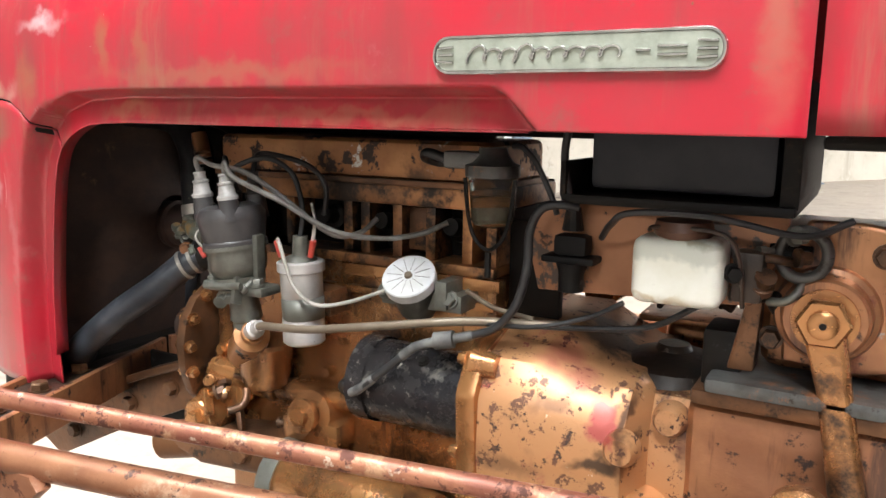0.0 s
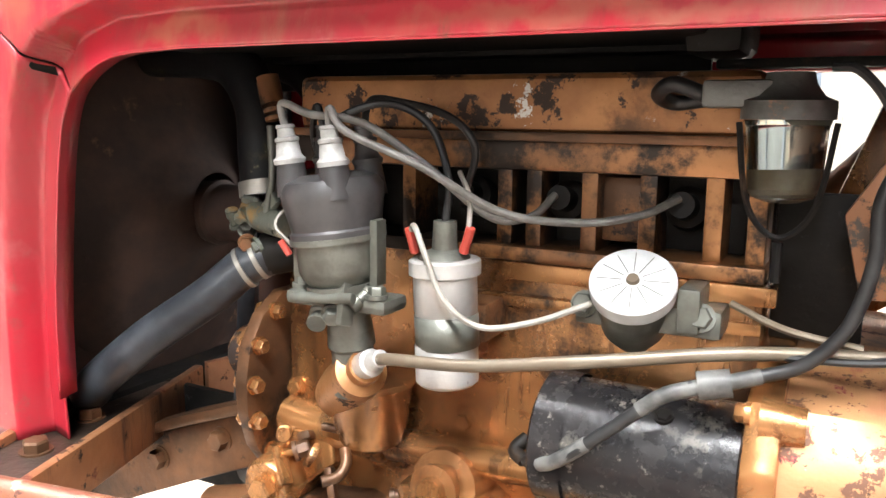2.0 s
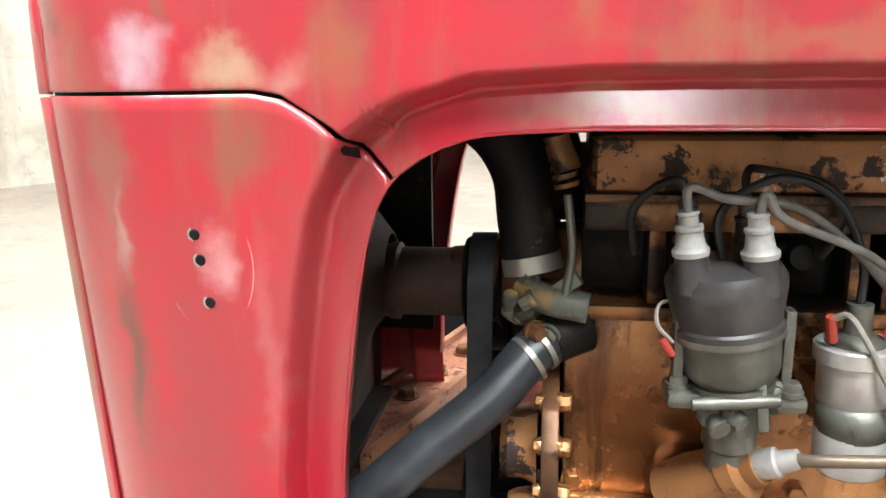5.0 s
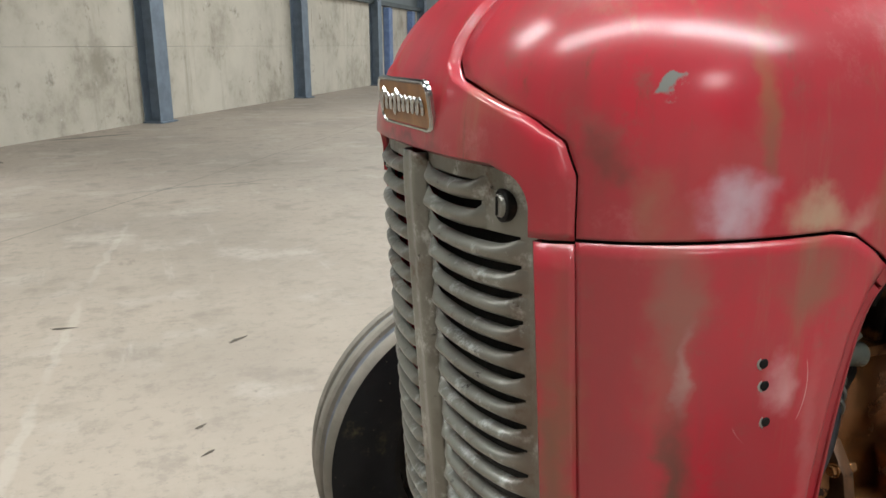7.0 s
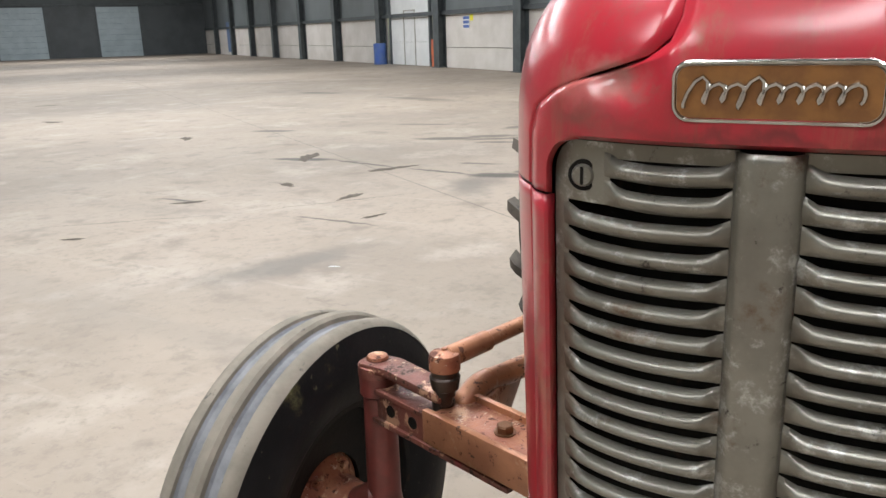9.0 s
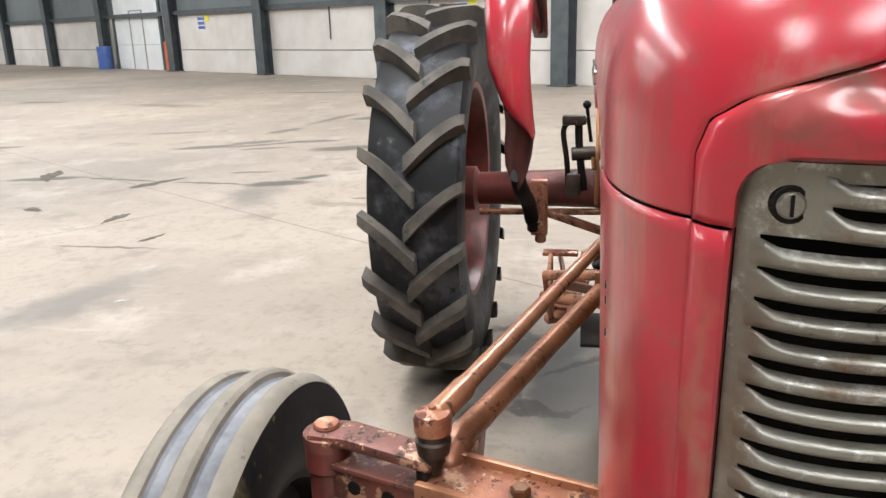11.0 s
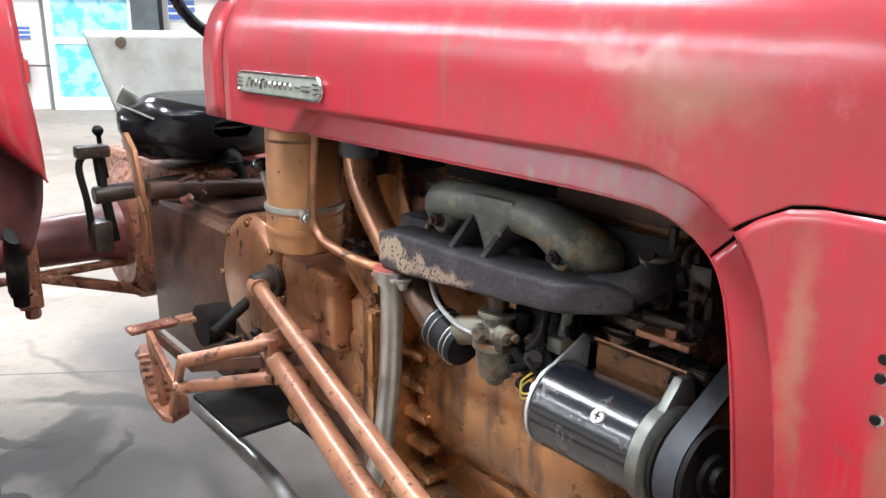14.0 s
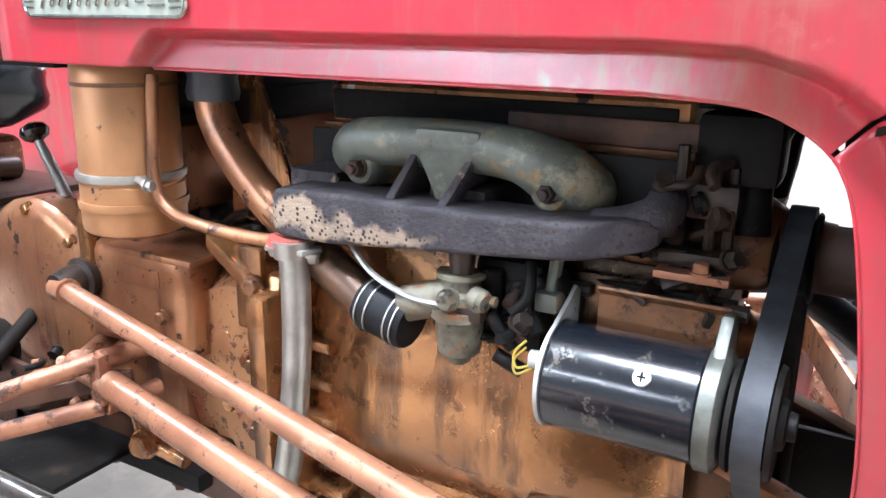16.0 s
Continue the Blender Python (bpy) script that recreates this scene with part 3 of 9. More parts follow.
OIL, DAMP_AND_SHADE, SCUFF = (0.042, 0.037, 0.031), (0.115, 0.104, 0.091), (0.50, 0.46, 0.40)
FLOOR_STAINS_AND_SHADE = [(2.7, 2.75, 0.7, 0.28, -25, DAMP_AND_SHADE, 0.7, 0.3), 
                (5.2, 2.8, 0.6, 0.3, 20, DAMP_AND_SHADE, 0.7, 0.3), (4.9, 2.0, 0.4, 0.12, 60, OIL, 0.4, 0.1),
                # under the tractor: oil, plus the painted shade of its body and rods
                (2.2, 0.30, 0.45, 0.20, 15, OIL, 0.8, 0.6), (2.5, 0.45, 0.12, 0.34, 30, OIL, 0.85, 0.6), (2.75, 0.25, 0.08, 0.4, -35, OIL, 0.7, 0.5), (2.05, 0.62, 0.3, 0.1, 0, OIL, 0.7, 0.5), (1.5, 0.05, 1.3, 0.5, 0, DAMP_AND_SHADE, 0.75, 0.3), (2.3, 0.2, 0.6, 0.7, 0, DAMP_AND_SHADE, 0.5, 0.2), (2.9, -0.25, 0.9, 0.5, 10, DAMP_AND_SHADE, 0.85, 0.4),
                (12.4, 7.6, 0.3, 1.6, -15, OIL, 0.55, 0.1), (3.1, 0.2, 0.5, 0.05, 15, OIL, 0.5, 0.1),
                (0.6, 0.1, 0.5, 0.35, 10, OIL, 0.5, 0.2), (2.15, 0.52, 0.30, 0.035, 25, OIL, 0.8, 0.5), (2.35, 0.30, 0.26, 0.03, -40, OIL, 0.8, 0.5), (1.95, 0.35, 0.03, 0.24, 10, OIL, 0.75, 0.5), (2.6, 0.55, 0.04, 0.25, -15, OIL, 0.75, 0.5), (-2.5, 9.0, 1.2, 0.3, 33, OIL, 0.45, 0.1), (0.5, 6.7, 1.4, 0.04, 10, DAMP_AND_SHADE, 0.7, 0.1)]

# cracks, oil runs and tyre tracks: from x, y to x, y, half width, shade, amount
FLOOR_LINES = [(5.68, 5.40, 5.86, 4.72, 0.085, OIL, 0.95), (5.87, 4.85, 5.66, 3.75, 0.030, OIL, 0.85), (5.68, 3.85, 5.60, 2.95, 0.030, OIL, 0.85), (5.58, 3.05, 5.72, 2.55, 0.11, OIL, 0.9), (5.82, 2.76, 6.05, 2.50, 0.07, OIL, 0.85),
               (7.48, 4.75, 7.76, 4.10, 0.12, OIL, 0.8), (7.54, 4.25, 8.06, 3.40, 0.07, OIL, 0.7), (8.69, 5.85, 8.91, 5.0, 0.10, OIL, 0.5), (13.3, 11.2, 13.3, 10.1, 0.16, OIL, 0.7), (7.48, 7.25, 7.66, 6.75, 0.12, OIL, 0.75),
               (3.70, 3.50, 3.69, 2.72, 0.022, OIL, 0.8), (6.11, 3.47, 6.18, 3.03, 0.045, OIL, 0.7), (7.98, 3.65, 8.13, 3.0, 0.10, OIL, 0.7), (7.42, 3.10, 7.66, 2.50, 0.17, OIL, 0.75), (7.80, 4.25, 8.15, 3.75, 0.12, OIL, 0.7),
               (8.70, 4.15, 9.22, 3.9, 0.12, OIL, 0.7), (9.47, 3.96, 11.03, 3.6, 0.09, OIL, 0.55), (10.2, 3.42, 10.38, 3.0, 0.20, OIL, 0.8), (7.44, 4.0, 7.64, 3.4, 0.06, OIL, 0.7), (5.12, 2.03, 5.13, 1.83, 0.03, OIL, 0.7), (14.83, 6.7, 14.71, 4.6, 0.15, OIL, 0.6),
               (3.75, 4.95, 3.80, 4.48, 0.022, OIL, 0.8), (2.56, 5.1, 3.62, 3.9, 0.006, OIL, 0.7), (3.58, 3.95, 4.96, 2.9, 0.006, OIL, 0.7), (-0.60, 1.4, -0.53, 2.4, 0.022, SCUFF, 0.18), (-0.54, 2.3, -0.44, 3.6, 0.022, SCUFF, 0.18),
               (-0.45, 3.5, -0.20, 5.5, 0.022, SCUFF, 0.18), (-0.1, 11.8, -1.3, 11.3, 0.10, OIL, 0.7)]


def floor_material():
    """Worn, pale power-floated concrete: mottling, dark oil patches, tyre smears, fine cracks and painted shade under
    the tractor.
    """
    m = bpy.data.materials.new("floor_concrete")
    m.use_nodes = True
    nt = m.node_tree
    n, l = nt.nodes, nt.links
    b = n["Principled BSDF"]
    tc = n.new("ShaderNodeTexCoord")

    def tex(sc, det, rough_n=0.6, stretch=None):
        t = n.new("ShaderNodeTexNoise")
        t.inputs["Scale"].default_value, t.inputs["Detail"].default_value, t.inputs["Roughness"].default_value = sc, det, rough_n
        if stretch:
            mp = n.new("ShaderNodeMapping")
            mp.inputs["Rotation"].default_value, mp.inputs["Scale"].default_value = (0, 0, stretch[0]), (stretch[1], stretch[2], 1)
            l.new(tc.outputs["Object"], mp.inputs[0])
            l.new(mp.outputs[0], t.inputs["Vector"])
        else:
            l.new(tc.outputs["Object"], t.inputs["Vector"])
        return t.outputs["Fac"]

    def ramp(f, lo, hi):
        r = n.new("ShaderNodeMapRange")
        r.interpolation_type = "SMOOTHSTEP"
        r.inputs["From Min"].default_value, r.inputs["From Max"].default_value = lo, hi
        l.new(f, r.inputs["Value"])
        return r.outputs["Result"]

    def over(base, c, f, amount=1.0):
        mu = n.new("ShaderNodeMath")
        mu.operation = "MULTIPLY"
        l.new(f, mu.inputs[0])
        mu.inputs[1].default_value = amount
        x = n.new("ShaderNodeMix")
        x.data_type = "RGBA"
        l.new(mu.outputs[0], x.inputs["Factor"])
        if isinstance(base, tuple):
            x.inputs[6].default_value = (*base, 1)
        else:
            l.new(base, x.inputs[6])
        x.inputs[7].default_value = (*c, 1)
        return x.outputs[2]

    c = over((0.306, 0.253, 0.205), (0.228, 0.189, 0.154), ramp(tex(0.35, 6), 0.40, 0.64))
    c = over(c, (0.371, 0.320, 0.271), ramp(tex(1.4, 8), 0.50, 0.68), 0.75)
    c = over(c, (0.164, 0.138, 0.115), ramp(tex(2.6, 8), 0.54, 0.70), 0.65)
    c = over(c, (0.203, 0.172, 0.146), ramp(tex(16, 8, 0.7), 0.50, 0.66), 0.6)
    c = over(c, (0.185, 0.156, 0.130), ramp(tex(4.2, 9, 0.72), 0.52, 0.66), 0.55)
    c = over(c, (0.404, 0.353, 0.303), ramp(tex(6.0, 8, 0.7, (0.9, 1.0, 0.12)), 0.58, 0.72), 0.45)
    c = over(c, (0.404, 0.353, 0.303), ramp(tex(5.0, 8, 0.7, (-0.4, 1.0, 0.10)), 0.60, 0.74), 0.4)
    c = over(c, (0.224, 0.193, 0.164), ramp(tex(0.8, 5, 0.6, (-HALL + 0.2, 1.0, 0.13)), 0.60, 0.74), 0.45)
    c = over(c, (0.146, 0.123, 0.102), ramp(tex(0.9, 9, 0.7, (0.5, 0.5, 1.6)), 0.655, 0.70), 0.75)
    c = over(c, (0.172, 0.143, 0.119), ramp(tex(5.5, 9, 0.75), 0.66, 0.74), 0.6)
    c = over(c, (0.129, 0.107, 0.090), ramp(tex(42, 6, 0.7), 0.61, 0.69), 0.55)
    c = over(c, (0.138, 0.116, 0.098), ramp(tex(1.9, 9, 0.75, (0.3, 1.0, 0.5)), 0.60, 0.67), 0.5)
    wob = n.new("ShaderNodeTexNoise")
    wob.inputs["Scale"].default_value, wob.inputs["Detail"].default_value = 2.2, 8.0
    l.new(tc.outputs["Object"], wob.inputs["Vector"])
    moved = n.new("ShaderNodeVectorMath")
    moved.operation = "MULTIPLY_ADD"
    l.new(wob.outputs["Color"], moved.inputs[0])
    moved.inputs[1].default_value = (0.6, 0.6, 0.0)
    l.new(tc.outputs["Object"], moved.inputs[2])
    for px, py, sx, sy, turn, shade, amount, edge in FLOOR_STAINS_AND_SHADE:
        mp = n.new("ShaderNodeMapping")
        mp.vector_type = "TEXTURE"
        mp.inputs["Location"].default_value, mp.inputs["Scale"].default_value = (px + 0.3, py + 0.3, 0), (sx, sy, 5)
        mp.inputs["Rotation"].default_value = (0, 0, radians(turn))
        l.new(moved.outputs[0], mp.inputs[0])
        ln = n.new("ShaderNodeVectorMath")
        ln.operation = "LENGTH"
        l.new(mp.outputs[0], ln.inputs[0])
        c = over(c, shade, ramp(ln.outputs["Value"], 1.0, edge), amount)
    fine = n.new("ShaderNodeVectorMath")
    fine.operation = "MULTIPLY_ADD"
    fray = n.new("ShaderNodeTexNoise")
    fray.inputs["Scale"].default_value, fray.inputs["Detail"].default_value = 6.0, 8.0
    l.new(tc.outputs["Object"], fray.inputs["Vector"])
    l.new(fray.outputs["Color"], fine.inputs[0])
    fine.inputs[1].default_value = (0.10, 0.16, 0.0)
    l.new(tc.outputs["Object"], fine.inputs[2])
    for x0, y0, x1, y1, half, shade, amount in FLOOR_LINES:
        mp = n.new("ShaderNodeMapping")
        mp.vector_type = "TEXTURE"
        mp.inputs["Location"].default_value = ((x0 + x1) / 2 + 0.05, (y0 + y1) / 2 + 0.08, 0)
        mp.inputs["Scale"].default_value = (math.hypot(x1 - x0, y1 - y0) / 2 + half, half * 1.3, 5)
        mp.inputs["Rotation"].default_value = (0, 0, math.atan2(y1 - y0, x1 - x0))
        l.new(fine.outputs[0], mp.inputs[0])
        ln = n.new("ShaderNodeVectorMath")
        ln.operation = "LENGTH"
        l.new(mp.outputs[0], ln.inputs[0])
        c = over(c, shade, ramp(ln.outputs["Value"], 1.0, 0.45), amount)
    # slab joints along the hall
    turn_node = n.new("ShaderNodeMapping")
    turn_node.inputs["Rotation"].default_value = (0, 0, HALL)
    l.new(tc.outputs["Object"], turn_node.inputs[0])
    split = n.new("ShaderNodeSeparateXYZ")
    l.new(turn_node.outputs[0], split.inputs[0])
    for v_line in (-3.6, 2.4, 8.4):
        near = n.new("ShaderNodeMath")
        near.operation = "COMPARE"
        near.inputs[1].default_value, near.inputs[2].default_value = v_line, 0.006
        l.new(split.outputs["X"], near.inputs[0])
        c = over(c, (0.09, 0.08, 0.07), near.outputs[0], 0.7)
    l.new(c, b.inputs["Base Color"])
    r = n.new("ShaderNodeMapRange")
    l.new(tex(1.1, 6), r.inputs["Value"])
    r.inputs["To Min"].default_value, r.inputs["To Max"].default_value = 0.48, 0.75
    l.new(r.outputs["Result"], b.inputs["Roughness"])
    b.inputs["Specular IOR Level"].default_value = 0.4
    bp = n.new("ShaderNodeBump")
    bp.inputs["Strength"].default_value, bp.inputs["Distance"].default_value = 0.25, 0.004
    l.new(tex(22, 8), bp.inputs["Height"])
    l.new(bp.outputs[0], b.inputs["Normal"])
    return m


FLOOR = floor_material()


# ---- mesh helpers ----
def mesh_object(name, bm, material, parent=None, smooth=True, angle=35):
    bmesh.ops.recalc_face_normals(bm, faces=bm.faces[:])
    me = bpy.data.meshes.new(name)
    bm.to_mesh(me)
    bm.free()
    if smooth:
        for p in me.polygons:
            p.use_smooth = True
        me.set_sharp_from_angle(angle=radians(angle))
    me.materials.append(material)
    ob = new(name, me)
    if parent:
        ob.parent = parent
    return ob


BOLT_SPOTS = []


def islands(bm):
    """The vertex sets of the joined pieces of a mesh."""
    left, out = set(bm.verts), []
    while left:
        todo, seen = [left.pop()], set()
        while todo:
            v = todo.pop()
            seen.add(v)
            for e in v.link_edges:
                w = e.other_vert(v)
                if w in left:
                    left.discard(w)
                    todo.append(w)
        out.append(seen)
    return out


def split_pieces(bm):
    """One bmesh for each piece; a bolt keeps its washer. Returns [(is a bolt, bmesh)], largest first."""
    sets = islands(bm)
    if len(sets) == 1:
        return [(False, bm)]
    groups = []
    for vs in sets:
        lo = Vector([min(v.co[i] for v in vs) for i in range(3)])
        hi = Vector([max(v.co[i] for v in vs) for i in range(3)])
        mid, small = (lo + hi) / 2, (hi - lo).length < 0.075
        near = [k for k, p in enumerate(BOLT_SPOTS) if small and (p - mid).length < 0.022] if small else []
        groups.append([near[0] if near else None, (hi - lo).length, vs])
    merged = {}
    for k, (spot, size, vs) in enumerate(groups):
        key = ("bolt", spot) if spot is not None else ("piece", k)
        old = merged.setdefault(key, [0.0, []])
        old[0] = max(old[0], size)
        old[1] += list(vs)
    out = []
    for key, (size, vs) in sorted(merged.items(), key=lambda kv: (kv[0][0] == "bolt", -kv[1][0])):
        one, new_of = bmesh.new(), {}
        for v in sorted(vs, key=lambda q: q.index):
            new_of[v] = one.verts.new(v.co)
        for f in sorted({f for v in vs for f in v.link_faces}, key=lambda q: q.index):
            one.faces.new([new_of[v] for v in f.verts])
        out.append((key[0] == "bolt", one))
    bm.free()
    return out


def part(name, bm, material, parent, label="", smooth=True, angle=35):
    bm.verts.index_update()
    bm.faces.index_update()
    pieces = split_pieces(bm) if smooth else [(False, bm)]
    BOLT_SPOTS.clear()
    ob = None
    for is_bolt, one in pieces:
        if ob is None:
            ob = mesh_object(name, one, material, parent, smooth, angle)
        elif is_bolt and "bolt" not in name:
            mesh_object("bolt", one, material, ob if parent.parent is None else parent, smooth, angle)
        else:
            mesh_object(name, one, material, parent, smooth, angle)
    return tagged(ob, label) if label else ob


def shell(ob, thick):
    s = ob.modifiers.new("thickness", "SOLIDIFY")
    s.thickness, s.offset = thick, -1.0
    return ob


def box(bm, x0, x1, y0, y1, z0, z1, bevel=0.004, m=None, seg=2):
    r = bmesh.ops.create_cube(bm, size=1.0)
    vs = r["verts"]
    for v in vs:
        v.co = Vector((x0 + (v.co.x + 0.5) * (x1 - x0), y0 + (v.co.y + 0.5) * (y1 - y0), z0 + (v.co.z + 0.5) * (z1 - z0)))
    if bevel:
        es = list({e for v in vs for e in v.link_edges})
        out = bmesh.ops.bevel(bm, geom=es, offset=bevel, segments=seg, profile=0.6, affect="EDGES")
        vs = list({v for f in out["faces"] for v in f.verts} | {v for v in vs if v.is_valid})
    if m:
        bmesh.ops.transform(bm, matrix=m, verts=[v for v in vs if v.is_valid])
    return bm


def basis(d):
    d = Vector(d).normalized()
    a = Vector((0, 0, 1)) if abs(d.z) < 0.9 else Vector((1, 0, 0))
    s = d.cross(a).normalized()
    return s, d.cross(s).normalized(), d


def lathe(bm, p0, p1, profile, seg=24, closed=True):
    """Turned about p0 to p1; profile: (share along, radius)."""
    p0, p1 = Vector(p0), Vector(p1)
    s, t, d = basis(p1 - p0)
    length = (p1 - p0).length
    rings = []
    for a, r in profile:
        c = p0 + d * length * a
        rings.append([bm.verts.new(c + (s * math.cos(k * math.tau / seg) + t * math.sin(k * math.tau / seg)) * max(r, 1e-4)) for k in range(seg)])
    for r0, r1 in zip(rings, rings[1:]):
        for k in range(seg):
            bm.faces.new((r0[k], r0[(k + 1) % seg], r1[(k + 1) % seg], r1[k]))
    if closed:
        bm.faces.new(rings[0][::-1])
        bm.faces.new(rings[-1])
    return bm


def rod(bm, p0, p1, r, seg=16, edge=0.15, r1=None):
    r1 = r if r1 is None else r1
    length = max((Vector(p1) - Vector(p0)).length, 1e-4)
    e = min(edge * min(r, r1) / length, 0.2)
    return lathe(bm, p0, p1, [(0, r * 0.86), (e, r), (1 - e, r1), (1, r1 * 0.86)], seg)


def smooth_path(pts, n=8):
    pts = [Vector(p) for p in pts]
    if len(pts) < 3:
        return pts
    q = [pts[0] * 2 - pts[1]] + pts + [pts[-1] * 2 - pts[-2]]
    out = []
    for i in range(1, len(q) - 2):
        for k in range(n):
            t = k / n
            a, b, c, d = q[i - 1], q[i], q[i + 1], q[i + 2]
            out.append(0.5 * ((2 * b) + (c - a) * t + (2 * a - 5 * b + 4 * c - d) * t * t + (3 * b - a - 3 * c + d) * t ** 3))
    return out + [pts[-1]]


def tube(bm, pts, r, seg=10, n=8, radii=None):
    """A round tube along a smooth path."""
    seg = max(seg, 14) if r > 0.0035 else seg
    path = smooth_path(pts, n)
    s, t, d = basis(path[1] - path[0])
    rings = []
    for i, p in enumerate(path):
        d2 = (path[min(i + 1, len(path) - 1)] - path[max(i - 1, 0)]).normalized()
        q = d.rotation_difference(d2)
        s, t, d = q @ s, q @ t, d2
        rr = r if radii is None else np.interp(i / (len(path) - 1), np.linspace(0, 1, len(radii)), radii)
        rings.append([bm.verts.new(p + (s * math.cos(k * math.tau / seg) + t * math.sin(k * math.tau / seg)) * rr) for k in range(seg)])
    for a, b in zip(rings, rings[1:]):
        for k in range(seg):
            bm.faces.new((a[k], a[(k + 1) % seg], b[(k + 1) % seg], b[k]))
    bm.faces.new(rings[0][::-1])
    bm.faces.new(rings[-1])
    return bm


def prism(bm, poly, axis, lo, hi, bevel=0.004, seg=2):
    """A polygon in the plane across the axis, drawn out from lo to hi."""
    def at(p, h):
        return {"x": (h, p[0], p[1]), "y": (p[0], h, p[1]), "z": (p[0], p[1], h)}[axis]
    a = [bm.verts.new(at(p, lo)) for p in poly]
    b = [bm.verts.new(at(p, hi)) for p in poly]
    fs = [bm.faces.new(a[::-1]), bm.faces.new(b)]
    k = len(poly)
    for i in range(k):
        fs.append(bm.faces.new((a[i], a[(i + 1) % k], b[(i + 1) % k], b[i])))
    if bevel:
        bmesh.ops.recalc_face_normals(bm, faces=fs)
        es = list({e for f in fs for e in f.edges})
        bmesh.ops.bevel(bm, geom=es, offset=bevel, segments=seg, profile=0.6, affect="EDGES")
    return bm


def bolt(bm, p, d, r=0.009, h=0.008, washer=True):
    """A hexagon head on a washer, standing out from p along d."""
    p, d = Vector(p), Vector(d).normalized()
    BOLT_SPOTS.append(p + d * h * 0.5)
    if washer:
        lathe(bm, p - d * 0.002, p + d * 0.002, [(0, r * 1.25), (1, r * 1.25)], 14)
    lathe(bm, p + d * 0.001, p + d * (0.001 + h), [(0, r), (0.8, r), (1, r * 0.85)], 6)
    return bm


def grid_mesh(bm, rows):
    """Faces between rows of points, all of one length."""
    vs = [[bm.verts.new(p) for p in row] for row in rows]
    for a, b in zip(vs, vs[1:]):
        for i in range(len(a) - 1):
            bm.faces.new((a[i], a[i + 1], b[i + 1], b[i]))
    return vs


def B():
    return bmesh.new()


def thing(name, label, category, group="", kind=""):
    ob = new(name)
    ob.empty_display_size = 0.1
    return tagged(ob, label, category, group, kind)

# ---- the hall ----
def hall_box(bm, u0, u1, v0, v1, z0, z1, bevel=0.0):
    m = Matrix(((DU.x, DV.x, 0, 0), (DU.y, DV.y, 0, 0), (0, 0, 1, 0), (0, 0, 0, 1)))
    return box(bm, u0, u1, v0, v1, z0, z1, bevel, m, 1)


def structure(name, bm, material, label, category, smooth=False):
    return tagged(mesh_object(name, bm, material, None, smooth), label, category, "", "structure")


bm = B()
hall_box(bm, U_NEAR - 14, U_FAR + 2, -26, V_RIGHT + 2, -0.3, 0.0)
structure("floor", bm, FLOOR, "pale worn concrete floor with oil stains, cracks and painted shade under the tractor", "floor")

WALL_T = 0.2
DOOR_U = (3.75, 5.78)
A_TOP, B_TOP = 1.8, 2.6

bm = B()
hall_box(bm, U_NEAR, U_FAR, V_RIGHT + 0.02, V_RIGHT + 0.02 + WALL_T, A_TOP, EAVES)
wall_right = structure("wall_east", bm, CLADDING, "grey profiled cladding above pale concrete panels", "wall")
bm = B()
hall_box(bm, U_NEAR, DOOR_U[0], V_LEFT - 0.02 - WALL_T, V_LEFT - 0.02, B_TOP, EAVES)
hall_box(bm, DOOR_U[1], U_FAR, V_LEFT - 0.02 - WALL_T, V_LEFT - 0.02, B_TOP, EAVES)
hall_box(bm, DOOR_U[0], DOOR_U[1], V_LEFT - 0.02 - WALL_T, V_LEFT - 0.02, B_TOP, EAVES)
wall_left = structure("wall_west", bm, CLADDING, "grey cladding above stained concrete panels", "wall")
bm = B()
hall_box(bm, U_FAR, U_FAR + WALL_T, V_LEFT - 0.3, V_RIGHT + 0.3, 0, EAVES)
structure("wall_north", bm, CLADDING_DARK, "dark grey clad end wall with two roller doors", "wall")
bm = B()
hall_box(bm, U_NEAR - WALL_T, U_NEAR, V_LEFT - 0.3, V_RIGHT + 0.3, 0, EAVES)
structure("wall_south", bm, CONCRETE_PALE, "pale end wall behind the tractor", "wall")
bm = B()
hall_box(bm, U_NEAR - WALL_T, U_FAR + WALL_T, V_LEFT - 0.3, V_RIGHT + 0.3, EAVES + 0.02, EAVES + 0.2)
structure("ceiling", bm, CLADDING, "grey metal roof with hanging lamps", "ceiling")


def high_bay(u, v, half_u, half_v):
    """A hanging lamp box with a glowing diffuser below."""
    lamp = thing("high_bay_lamp", "grey hanging high bay lamp, lit, under the roof", "lamp", "high bay lamps")
    bm = B()
    hall_box(bm, u - half_u, u + half_u, v - half_v, v + half_v, LAMP_Z + 0.012, LAMP_Z + 0.1, 0.01)
    part("housing", bm, STEEL_FRAME, lamp, "", False)
    bm = B()
    hall_box(bm, u - half_u + 0.02, u + half_u - 0.02, v - half_v + 0.02, v + half_v - 0.02, LAMP_Z, LAMP_Z + 0.01)
    part("diffuser", bm, ROOFPANE, lamp, "glowing white diffuser", False)
    for s in (-1, 1):
        bm = B()
        tube(bm, [hall(u, v + s * half_v * 0.8, LAMP_Z + 0.1), hall(u, v + s * half_v * 0.8, EAVES + 0.02)], 0.008, 6)
        part("hanger", bm, STEEL_FRAME, lamp)


for lu, lv, power, sx, sy in NEAR_LAMPS:
    high_bay(lu, lv, sy / 2 + 0.03, sx / 2 + 0.03)
for lu in FAR_LAMPS:
    high_bay(lu, 2.5, 0.32, 7.05)


